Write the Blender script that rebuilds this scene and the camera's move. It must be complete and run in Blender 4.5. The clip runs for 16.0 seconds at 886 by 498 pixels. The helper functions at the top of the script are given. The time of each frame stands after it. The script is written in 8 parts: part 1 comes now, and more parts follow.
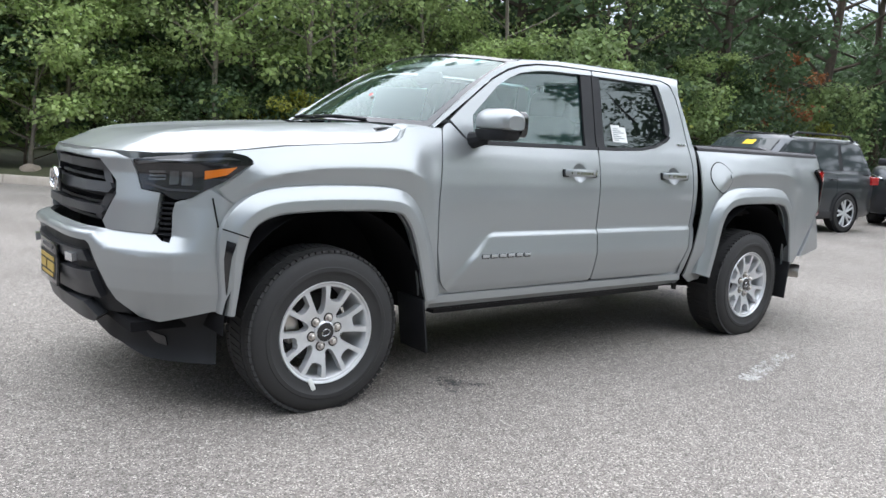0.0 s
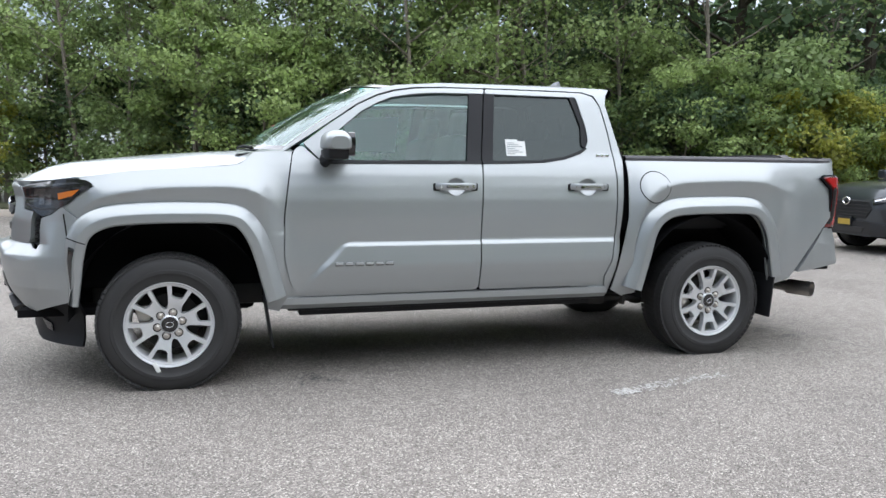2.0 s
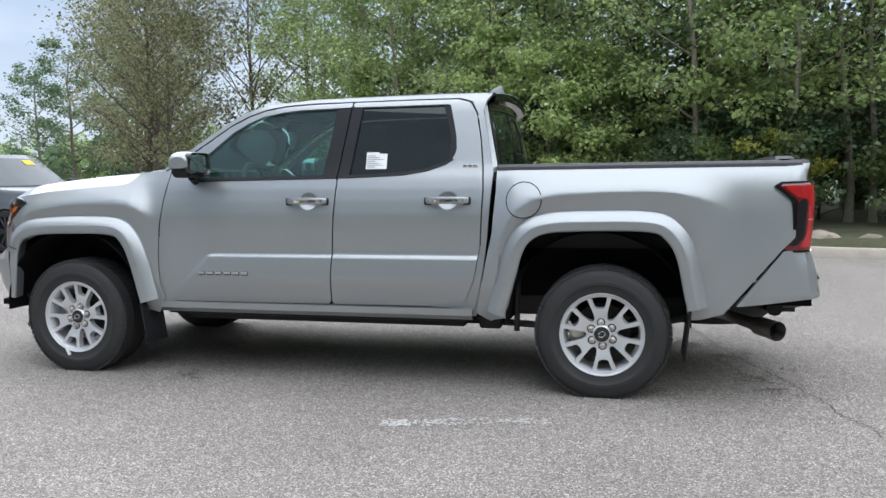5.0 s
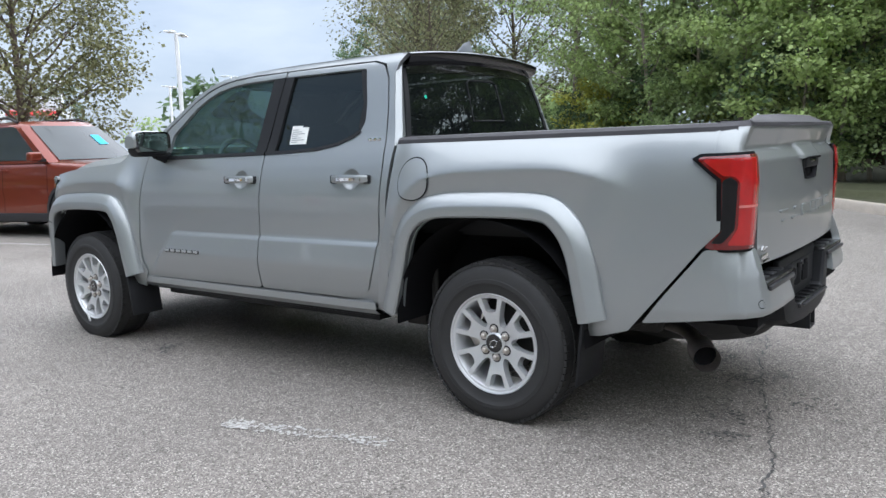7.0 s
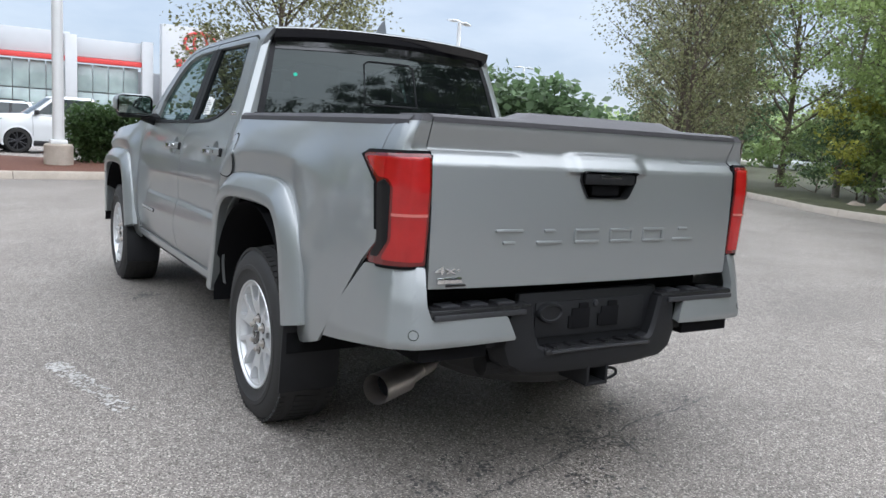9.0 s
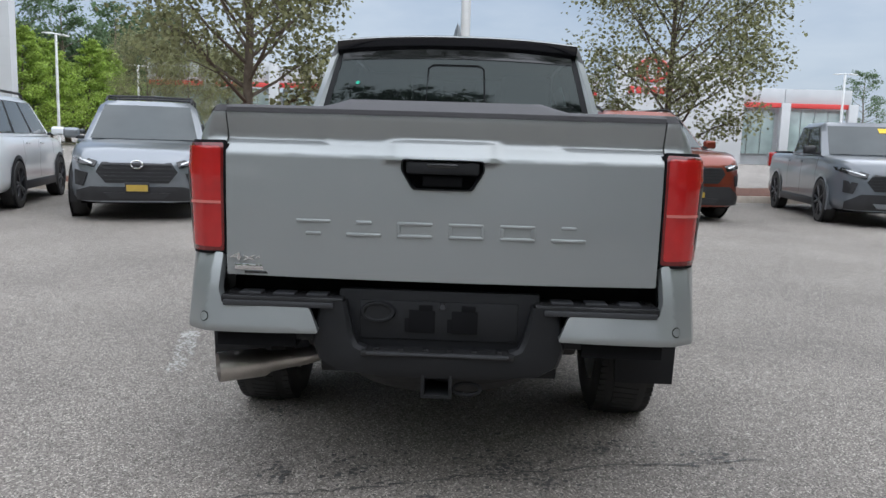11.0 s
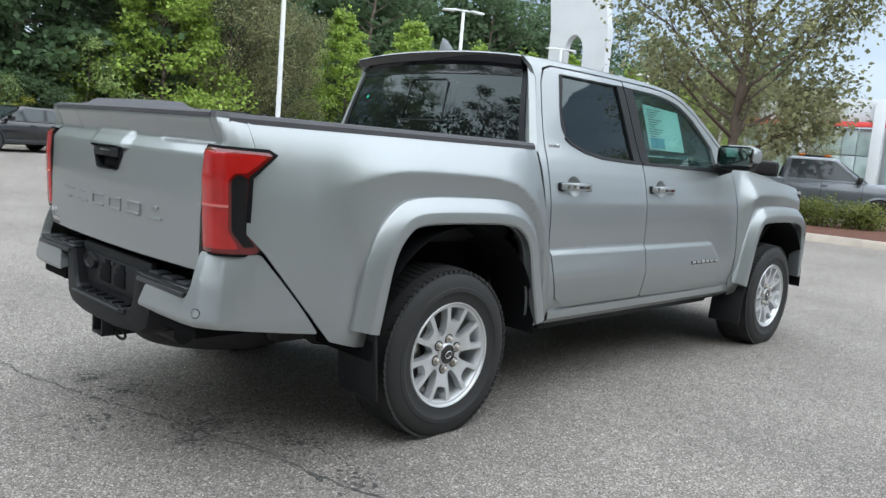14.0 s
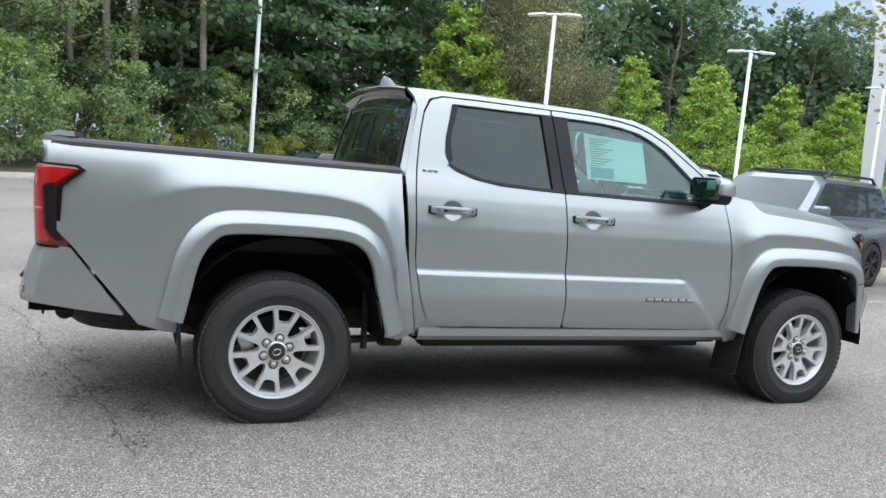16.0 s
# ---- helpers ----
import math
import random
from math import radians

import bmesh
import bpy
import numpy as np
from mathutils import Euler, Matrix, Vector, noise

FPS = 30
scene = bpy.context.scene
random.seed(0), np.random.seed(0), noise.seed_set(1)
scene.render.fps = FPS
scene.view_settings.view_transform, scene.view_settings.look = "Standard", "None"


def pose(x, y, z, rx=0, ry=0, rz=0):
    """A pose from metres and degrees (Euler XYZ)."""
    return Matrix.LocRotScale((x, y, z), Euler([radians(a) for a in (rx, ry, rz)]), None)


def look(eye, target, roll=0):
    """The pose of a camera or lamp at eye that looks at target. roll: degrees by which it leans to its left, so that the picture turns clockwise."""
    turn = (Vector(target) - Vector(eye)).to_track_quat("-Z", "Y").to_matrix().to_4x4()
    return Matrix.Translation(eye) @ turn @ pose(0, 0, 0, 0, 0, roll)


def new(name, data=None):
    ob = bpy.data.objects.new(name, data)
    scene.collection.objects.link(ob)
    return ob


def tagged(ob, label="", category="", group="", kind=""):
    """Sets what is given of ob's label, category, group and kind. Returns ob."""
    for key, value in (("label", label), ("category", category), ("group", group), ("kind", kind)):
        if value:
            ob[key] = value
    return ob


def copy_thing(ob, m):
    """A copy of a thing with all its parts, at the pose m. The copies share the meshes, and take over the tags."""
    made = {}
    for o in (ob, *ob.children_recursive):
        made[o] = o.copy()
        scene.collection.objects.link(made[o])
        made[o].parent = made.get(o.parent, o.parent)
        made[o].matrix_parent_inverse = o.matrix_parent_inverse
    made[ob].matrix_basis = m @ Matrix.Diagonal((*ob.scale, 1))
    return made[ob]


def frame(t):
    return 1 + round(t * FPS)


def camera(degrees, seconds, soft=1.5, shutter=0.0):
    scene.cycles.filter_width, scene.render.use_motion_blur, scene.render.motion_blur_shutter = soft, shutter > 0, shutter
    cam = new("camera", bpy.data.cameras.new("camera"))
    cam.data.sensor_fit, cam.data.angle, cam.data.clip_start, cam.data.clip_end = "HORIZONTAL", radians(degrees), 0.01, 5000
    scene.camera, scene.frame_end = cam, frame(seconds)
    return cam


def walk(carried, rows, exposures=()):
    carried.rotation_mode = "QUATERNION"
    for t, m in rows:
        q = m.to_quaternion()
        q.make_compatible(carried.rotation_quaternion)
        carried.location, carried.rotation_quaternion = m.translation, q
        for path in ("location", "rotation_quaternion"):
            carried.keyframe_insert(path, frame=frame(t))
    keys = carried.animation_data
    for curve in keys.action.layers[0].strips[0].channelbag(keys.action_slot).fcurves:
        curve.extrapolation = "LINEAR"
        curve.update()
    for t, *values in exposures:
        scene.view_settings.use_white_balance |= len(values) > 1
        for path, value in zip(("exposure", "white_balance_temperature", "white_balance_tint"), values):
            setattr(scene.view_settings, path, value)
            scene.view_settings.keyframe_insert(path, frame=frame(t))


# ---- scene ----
cam = camera(58.8, 16.0)
PATH = [
    (0, (3.377, 3.893, 1.25), (2.159, 2.33, 0.98), 3.4),
    (0.5, (2.959, 4.311, 1.257), (1.886, 2.64, 1.02), 4.1),
    (1, (2.448, 4.627, 1.245), (1.53, 2.864, 1.025), 3.2),
    (1.5, (1.974, 4.999, 1.239), (1.234, 3.153, 1.03), 2.5),
    (2, (1.476, 5.28, 1.229), (0.901, 3.375, 1.024), 0.6),
    (2.5, (0.952, 5.529, 1.24), (0.583, 3.573, 1.044), -0.8),
    (3, (0.408, 5.74, 1.251), (0.22, 3.759, 1.051), -0.1),
    (3.5, (-0.177, 5.761, 1.257), (-0.183, 3.77, 1.072), -1.0),
    (4, (-0.768, 5.717, 1.263), (-0.582, 3.733, 1.094), -0.2),
    (4.2, (-1.002, 5.632, 1.214), (-0.758, 3.653, 1.051), -0.1),
    (6.3, (-2.998, 4.38, 1.304), (-2.088, 2.612, 1.083), -1.5),
    (6.5, (-3.161, 4.193, 1.276), (-2.175, 2.467, 1.06), -1.3),
    (7, (-3.577, 3.787, 1.275), (-2.387, 2.201, 1.013), -2.1),
    (7.5, (-3.986, 3.38, 1.281), (-2.636, 1.931, 0.998), 0.1),
    (8, (-4.295, 2.92, 1.3), (-2.846, 1.575, 1.0), 1.9),
    (8.5, (-4.636, 2.458, 1.301), (-3.081, 1.235, 1.005), 2.4),
    (8.7, (-4.731, 2.257, 1.254), (-3.124, 1.102, 0.965), 2.9),
    (10.8, (-5.35, 0.132, 1.258), (-3.368, 0.052, 0.998), 1.4),
    (11, (-5.285, -0.08, 1.224), (-3.304, -0.023, 0.955), 1.7),
    (11.5, (-5.108, -0.591, 1.236), (-3.163, -0.22, 0.954), 1.9),
    (12, (-4.979, -1.1, 1.259), (-3.134, -0.391, 0.96), 2.6),
    (12.5, (-4.747, -1.624, 1.28), (-2.976, -0.748, 0.974), 3.6),
    (13, (-4.582, -2.178, 1.284), (-2.948, -1.062, 0.996), 3.3),
    (13.5, (-4.321, -2.665, 1.264), (-2.784, -1.417, 0.976), 4.4),
    (14, (-4.082, -3.17, 1.266), (-2.664, -1.783, 1.009), 4.7),
    (14.5, (-3.74, -3.613, 1.25), (-2.459, -2.099, 0.997), 5.8),
    (15, (-3.337, -3.999, 1.27), (-2.263, -2.328, 1.037), 6.1),
    (15.5, (-2.885, -4.345, 1.27), (-1.963, -2.582, 1.059), 5.0),
    (16, (-2.392, -4.639, 1.341), (-1.637, -2.799, 1.135), 5.2),
]
LOW = Vector((0, 0, 0.025))
walk(cam, [(t, look(Vector(eye) - LOW, Vector(target) - LOW, roll)) for t, eye, target, roll in PATH], exposures=[(0.0, 1.58, 6160, 10), (3.5, 1.44, 6160, 10), (6.5, 1.41, 6060, 10), (8.5, 1.42, 6110, 10), (11.0, 1.00, 6160, 9), (12.0, 1.18, 6160, 9), (13.5, 1.32, 6040, 5), (15.0, 1.46, 6160, 7), (16.0, 1.48, 6060, 7)])

# ---- world and light ----
world = bpy.data.worlds.new("overcast_sky")
scene.world = world
world.use_nodes = True
wn, wl = world.node_tree.nodes, world.node_tree.links
wn.clear()
SUN_EL, SUN_AZ = 52.0, 222.0
sky = wn.new("ShaderNodeTexSky")
sky.sky_type, sky.sun_disc = "NISHITA", False
sky.sun_elevation, sky.sun_rotation = radians(SUN_EL), radians(90 - SUN_AZ)
sky.air_density, sky.dust_density = 1.0, 2.0
co = wn.new("ShaderNodeTexCoord")
mp = wn.new("ShaderNodeMapping")
mp.inputs["Scale"].default_value = (1.0, 1.0, 3.2)
cl = wn.new("ShaderNodeTexNoise")
cl.inputs["Scale"].default_value, cl.inputs["Detail"].default_value, cl.inputs["Roughness"].default_value = 2.1, 7, 0.55
ramp = wn.new("ShaderNodeValToRGB")
ramp.color_ramp.elements[0].position, ramp.color_ramp.elements[0].color = 0.36, (1.75, 2.15, 2.75, 1)
ramp.color_ramp.elements[1].position, ramp.color_ramp.elements[1].color = 0.64, (3.0, 3.25, 3.6, 1)
mixw = wn.new("ShaderNodeMixRGB")
mixw.inputs[0].default_value = 0.86
bg = wn.new("ShaderNodeBackground")
bg.inputs["Strength"].default_value = 0.1
wo = wn.new("ShaderNodeOutputWorld")
wl.new(co.outputs["Generated"], mp.inputs["Vector"])
wl.new(mp.outputs[0], cl.inputs["Vector"])
wl.new(cl.outputs["Fac"], ramp.inputs[0])
wl.new(sky.outputs[0], mixw.inputs[1])
wl.new(ramp.outputs[0], mixw.inputs[2])
wl.new(mixw.outputs[0], bg.inputs[0])
wl.new(bg.outputs[0], wo.inputs[0])

sun = new("sun", bpy.data.lights.new("sun", "SUN"))
sun.data.energy, sun.data.angle, sun.data.color = 2.80, radians(165), (1.0, 0.985, 0.985)
sd = Vector((math.cos(radians(SUN_AZ)) * math.cos(radians(SUN_EL)), math.sin(radians(SUN_AZ)) * math.cos(radians(SUN_EL)), math.sin(radians(SUN_EL))))
sun.matrix_world = look(sd * 60, (0, 0, 0))

# ---- materials ----
MATS = {}


def mat(name, col, rough=0.5, metal=0.0, var=0.0, vscale=5.0, bump=0.0, bscale=60.0, coat=0.0, spec=0.5, rnd=0.0, emit=0.0,
        island=False, trans=0.0, fine=0.0, fscale=120.0, thin=0.0, edge=1.0):
    """A principled material with two scales of colour variation and fine relief."""
    if name in MATS:
        return MATS[name]
    m = bpy.data.materials.new(name)
    m.use_nodes = True
    nt, b = m.node_tree, m.node_tree.nodes["Principled BSDF"]
    N, L = nt.nodes, nt.links
    b.inputs["Roughness"].default_value, b.inputs["Metallic"].default_value = rough, metal
    b.inputs["Specular IOR Level"].default_value = spec
    b.inputs["Coat Weight"].default_value, b.inputs["Coat Roughness"].default_value = coat, 0.04
    b.inputs["Specular Tint"].default_value = (edge, edge, edge * 1.02, 1)
    b.inputs["Transmission Weight"].default_value = trans
    out = None
    tc = N.new("ShaderNodeTexCoord")
    rgb = N.new("ShaderNodeRGB")
    rgb.outputs[0].default_value = (*col, 1)
    out = rgb.outputs[0]

    def times(src, lo, hi):
        mr = N.new("ShaderNodeMapRange")
        mr.inputs["To Min"].default_value, mr.inputs["To Max"].default_value = lo, hi
        L.new(src, mr.inputs["Value"])
        mx = N.new("ShaderNodeVectorMath")
        mx.operation = "SCALE"
        L.new(out, mx.inputs[0])
        L.new(mr.outputs[0], mx.inputs["Scale"])
        return mx.outputs[0]

    if var:
        n1 = N.new("ShaderNodeTexNoise")
        n1.inputs["Scale"].default_value, n1.inputs["Detail"].default_value = vscale, 5
        L.new(tc.outputs["Object"], n1.inputs["Vector"])
        out = times(n1.outputs["Fac"], 1 - var * 1.6, 1 + var * 1.6)
    if fine:
        n3 = N.new("ShaderNodeTexNoise")
        n3.inputs["Scale"].default_value, n3.inputs["Detail"].default_value = fscale, 2
        L.new(tc.outputs["Object"], n3.inputs["Vector"])
        out = times(n3.outputs["Fac"], 1 - fine * 2, 1 + fine * 2)
    if rnd:
        if island:
            g = N.new("ShaderNodeNewGeometry")
            out = times(g.outputs["Random Per Island"], 1 - rnd, 1 + rnd)
        else:
            oi = N.new("ShaderNodeObjectInfo")
            out = times(oi.outputs["Random"], 1 - rnd, 1 + rnd)
    L.new(out, b.inputs["Base Color"])
    if bump:
        n2 = N.new("ShaderNodeTexNoise")
        n2.inputs["Scale"].default_value, n2.inputs["Detail"].default_value = bscale, 3
        L.new(tc.outputs["Object"], n2.inputs["Vector"])
        bp = N.new("ShaderNodeBump")
        bp.inputs["Strength"].default_value, bp.inputs["Distance"].default_value = bump, 0.01
        L.new(n2.outputs["Fac"], bp.inputs["Height"])
        L.new(bp.outputs[0], b.inputs["Normal"])
    if emit:
        b.inputs["Emission Color"].default_value, b.inputs["Emission Strength"].default_value = (*col, 1), emit
    if thin:
        tl, mx, o = N.new("ShaderNodeBsdfTranslucent"), N.new("ShaderNodeMixShader"), N["Material Output"]
        L.new(out, tl.inputs[0])
        mx.inputs[0].default_value = thin
        L.new(b.outputs[0], mx.inputs[1]), L.new(tl.outputs[0], mx.inputs[2])
        L.new(mx.outputs[0], o.inputs[0])
    MATS[name] = m
    return m


def glass(name, col, rough=0.0, mixing=0.5, dark=(0.01, 0.012, 0.013), ior=1.6):
    """Car glass: a tinted see-through pane under a clear reflection."""
    m = bpy.data.materials.new(name)
    m.use_nodes = True
    N, L = m.node_tree.nodes, m.node_tree.links
    N.clear()
    tr, di, gl = N.new("ShaderNodeBsdfTransparent"), N.new("ShaderNodeBsdfDiffuse"), N.new("ShaderNodeBsdfGlossy")
    tr.inputs[0].default_value, di.inputs[0].default_value = (*col, 1), (*dark, 1)
    gl.inputs[0].default_value = (0.88, 1.0, 0.98, 1)
    gl.inputs["Roughness"].default_value = rough + 0.01
    a, b, fr, o = N.new("ShaderNodeMixShader"), N.new("ShaderNodeMixShader"), N.new("ShaderNodeFresnel"), N.new("ShaderNodeOutputMaterial")
    fr.inputs["IOR"].default_value = ior
    a.inputs[0].default_value = mixing
    L.new(tr.outputs[0], a.inputs[1]), L.new(di.outputs[0], a.inputs[2])
    L.new(fr.outputs[0], b.inputs[0]), L.new(a.outputs[0], b.inputs[1]), L.new(gl.outputs[0], b.inputs[2])
    L.new(b.outputs[0], o.inputs[0])
    return m


def asphalt_material():
    m = bpy.data.materials.new("asphalt")
    m.use_nodes = True
    N, L = m.node_tree.nodes, m.node_tree.links
    b = N["Principled BSDF"]
    tc = N.new("ShaderNodeTexCoord")
    vo = N.new("ShaderNodeTexVoronoi")
    vo.inputs["Scale"].default_value = 175
    v2 = N.new("ShaderNodeTexVoronoi")
    v2.inputs["Scale"].default_value = 300
    big = N.new("ShaderNodeTexNoise")
    big.inputs["Scale"].default_value, big.inputs["Detail"].default_value = 0.55, 6
    mid = N.new("ShaderNodeTexNoise")
    mid.inputs["Scale"].default_value, mid.inputs["Detail"].default_value = 14, 4
    for n in (vo, v2, big, mid):
        L.new(tc.outputs["Object"], n.inputs["Vector"])
    r = N.new("ShaderNodeValToRGB")
    e = r.color_ramp.elements
    e[0].position, e[0].color = 0.0, (0.074, 0.065, 0.057, 1)
    e[1].position, e[1].color = 1.0, (0.58, 0.53, 0.47, 1)
    x = e.new(0.38)
    x.color = (0.198, 0.178, 0.159, 1)
    x = e.new(0.82)
    x.color = (0.278, 0.251, 0.224, 1)
    sep = N.new("ShaderNodeSeparateColor")
    L.new(vo.outputs["Color"], sep.inputs[0])
    L.new(sep.outputs[0], r.inputs[0])
    mr = N.new("ShaderNodeMapRange")
    mr.inputs["From Min"].default_value, mr.inputs["From Max"].default_value = 0.3, 0.7
    mr.inputs["To Min"].default_value, mr.inputs["To Max"].default_value = 0.80, 1.18
    L.new(big.outputs["Fac"], mr.inputs["Value"])
    m2 = N.new("ShaderNodeMapRange")
    m2.inputs["To Min"].default_value, m2.inputs["To Max"].default_value = 0.75, 1.25
    L.new(mid.outputs["Fac"], m2.inputs["Value"])
    mm = N.new("ShaderNodeMath")
    mm.operation = "MULTIPLY"
    L.new(mr.outputs[0], mm.inputs[0]), L.new(m2.outputs[0], mm.inputs[1])
    s = N.new("ShaderNodeVectorMath")
    s.operation = "SCALE"
    L.new(r.outputs[0], s.inputs[0]), L.new(mm.outputs[0], s.inputs["Scale"])
    L.new(s.outputs[0], b.inputs["Base Color"])
    b.inputs["Roughness"].default_value = 0.78
    ad = N.new("ShaderNodeMath")
    ad.operation = "ADD"
    L.new(vo.outputs["Distance"], ad.inputs[0]), L.new(v2.outputs["Distance"], ad.inputs[1])
    bp = N.new("ShaderNodeBump")
    bp.invert = True
    bp.inputs["Strength"].default_value, bp.inputs["Distance"].default_value = 0.6, 0.005
    L.new(ad.outputs[0], bp.inputs["Height"])
    L.new(bp.outputs[0], b.inputs["Normal"])
    return m


ASPHALT = asphalt_material()
PAINT = mat("silver_paint", (0.345, 0.364, 0.367), 0.37, 0.60, var=0.012, vscale=1.5, coat=0.65, edge=0.62, bump=0.02, bscale=900, fine=0.02, fscale=1500)
BLACKP = mat("black_plastic", (0.012, 0.0125, 0.014), 0.55, spec=0.30, var=0.1, vscale=9, bump=0.06, bscale=400)
STEPM = mat("worn_step_plastic", (0.016, 0.016, 0.017), 0.24, var=0.35, vscale=22, bump=0.10, bscale=120)
GREYP = mat("grey_plastic", (0.030, 0.031, 0.034), 0.42, var=0.08, vscale=8, bump=0.04, bscale=300)
GLOSSB = mat("gloss_black", (0.010, 0.010, 0.011), 0.08, coat=0.5)
RAILM = mat("bed_rail_plastic", (0.050, 0.048, 0.052), 0.6, var=0.12, vscale=6, bump=0.08, bscale=250)
LINER = mat("liner_black", (0.008, 0.008, 0.009), 0.9, spec=0.12, var=0.15, vscale=6)
RUBBER = mat("tyre_rubber", (0.025, 0.0245, 0.024), 0.70, var=0.14, vscale=14, bump=0.08, bscale=160)
ALLOY = mat("alloy_silver", (0.66, 0.67, 0.68), 0.42, 0.55, var=0.03, vscale=20, coat=0.3)
CHROME = mat("chrome", (0.75, 0.75, 0.76), 0.08, 1.0, var=0.02, vscale=8)
STEEL = mat("brushed_steel", (0.62, 0.58, 0.54), 0.38, 1.0, var=0.14, vscale=18, fine=0.05, fscale=300)
DARKST = mat("dark_steel", (0.035, 0.033, 0.031), 0.65, 0.3, var=0.3, vscale=10, bump=0.1, bscale=120)
REDL = mat("red_lamp", (0.40, 0.010, 0.010), 0.22, var=0.18, vscale=14, coat=0.6, emit=0.0)
REDD = mat("red_lamp_deep", (0.13, 0.004, 0.004), 0.16, var=0.08, vscale=9, coat=0.7)
AMBER = mat("amber_lamp", (0.62, 0.17, 0.015), 0.2, var=0.06, vscale=30, coat=0.8)
LAMPB = mat("smoked_lamp", (0.014, 0.0145, 0.016), 0.14, var=0.15, vscale=20, coat=0.4)
SMOKEL = mat("smoked_reflector", (0.11, 0.115, 0.12), 0.20, 0.6, var=0.2, vscale=40, coat=0.6)
BADGE = mat("dark_chrome", (0.20, 0.205, 0.21), 0.22, 0.9, var=0.1, vscale=30)
FINP = mat("aerial_grey", (0.22, 0.23, 0.24), 0.4, 0.5, var=0.05, vscale=20)
CLEARL = mat("lamp_reflector", (0.55, 0.56, 0.57), 0.18, 0.7, var=0.08, vscale=30, coat=0.6)
PAPER = mat("white_paper", (0.78, 0.79, 0.77), 0.8, var=0.03, vscale=20)
INK = mat("printed_ink", (0.22, 0.24, 0.25), 0.8, var=0.05, vscale=20)
SEATM = mat("seat_fabric", (0.060, 0.062, 0.066), 0.9, var=0.12, vscale=30, bump=0.1, bscale=200)
DASHM = mat("dashboard_plastic", (0.030, 0.031, 0.033), 0.6, var=0.08, vscale=9)
G_FRONT = glass("green_tint_glass", (0.46, 0.76, 0.72), mixing=0.08, dark=(0.14, 0.28, 0.26), ior=1.62)
G_DARK = glass("privacy_glass", (0.10, 0.11, 0.11), mixing=0.5, ior=1.5)
G_CLEAR = glass("windscreen_glass", (0.78, 0.94, 0.89), mixing=0.06, dark=(0.12, 0.20, 0.19), ior=1.75)
LINEP = mat("worn_white_paint", (0.46, 0.445, 0.42), 0.85, var=0.35, vscale=40, fine=0.3, fscale=180)
CONC = mat("kerb_concrete", (0.44, 0.39, 0.33), 0.9, var=0.16, vscale=5, bump=0.25, bscale=60, fine=0.12, fscale=90)
MULCH = mat("red_brown_mulch", (0.12, 0.048, 0.028), 0.95, var=0.3, vscale=14, bump=0.8, bscale=40, fine=0.3, fscale=55)
DIRT = mat("leaf_litter", (0.055, 0.058, 0.026), 0.95, var=0.35, vscale=2.5, bump=0.7, bscale=22, fine=0.25, fscale=30)
BARK = mat("bark", (0.115, 0.090, 0.070), 0.92, var=0.3, vscale=9, bump=0.8, bscale=26, rnd=0.35)
BARKL = mat("pale_bark", (0.25, 0.215, 0.175), 0.92, var=0.3, vscale=9, bump=0.7, bscale=26, rnd=0.25)
STONE = mat("field_stone", (0.30, 0.25, 0.20), 0.9, var=0.28, vscale=5, bump=0.6, bscale=18, rnd=0.3)
WHITEP = mat("white_pole_paint", (0.72, 0.73, 0.73), 0.45, var=0.05, vscale=3)
PANELW = mat("white_wall_panel", (0.47, 0.48, 0.49), 0.55, var=0.06, vscale=0.8, fine=0.02, fscale=20)
PANELG = mat("grey_wall_panel", (0.44, 0.455, 0.47), 0.55, var=0.05, vscale=0.9)
REDB = mat("red_fascia", (0.55, 0.045, 0.04), 0.5, var=0.06, vscale=2)
WINB = mat("shop_window", (0.30, 0.37, 0.36), 0.12, var=0.3, vscale=0.7, coat=0.3)


# ---- mesh helpers ----
def finish(bm, name, material, parent=None, label="", angle=35.0, smooth=True):
    me = bpy.data.meshes.new(name)
    bm.to_mesh(me)
    bm.free()
    me.materials.append(material)
    if smooth:
        me.polygons.foreach_set("use_smooth", [True] * len(me.polygons))
        me.set_sharp_from_angle(angle=radians(angle))
    ob = new(name, me)
    if parent is not None:
        ob.parent = parent
    if label:
        ob["label"] = label
    return ob


def part(name, bm, material, parent, label="", angle=35.0):
    return finish(bm, name, material, parent, label, angle)


def thing(name, label, category, m=None, group="", kind=""):
    e = new(name)
    e.empty_display_size = 0.2
    if m is not None:
        e.matrix_basis = m
    return tagged(e, label, category, group, kind)


def interp(x, table):
    xs, ys = zip(*table)
    return float(np.interp(x, xs, ys))


def add_box(bm, cx, cy, cz, sx, sy, sz, bevel=0.0, rot=None, seg=2):
    r = bmesh.ops.create_cube(bm, size=1.0)
    vs = r["verts"]
    bmesh.ops.scale(bm, vec=(sx, sy, sz), verts=vs)
    if bevel:
        es = list({e for v in vs for e in v.link_edges})
        out = bmesh.ops.bevel(bm, geom=es, offset=bevel, segments=seg, profile=0.5, affect="EDGES")
        vs = list({v for f in out["faces"] for v in f.verts} | {v for v in vs if v.is_valid})
        vs = list({v for v in vs} | {w for v in vs for e in v.link_edges for w in e.verts})
    if rot is not None:
        bmesh.ops.rotate(bm, cent=(0, 0, 0), matrix=rot.to_3x3(), verts=vs)
    bmesh.ops.translate(bm, vec=(cx, cy, cz), verts=vs)
    return vs


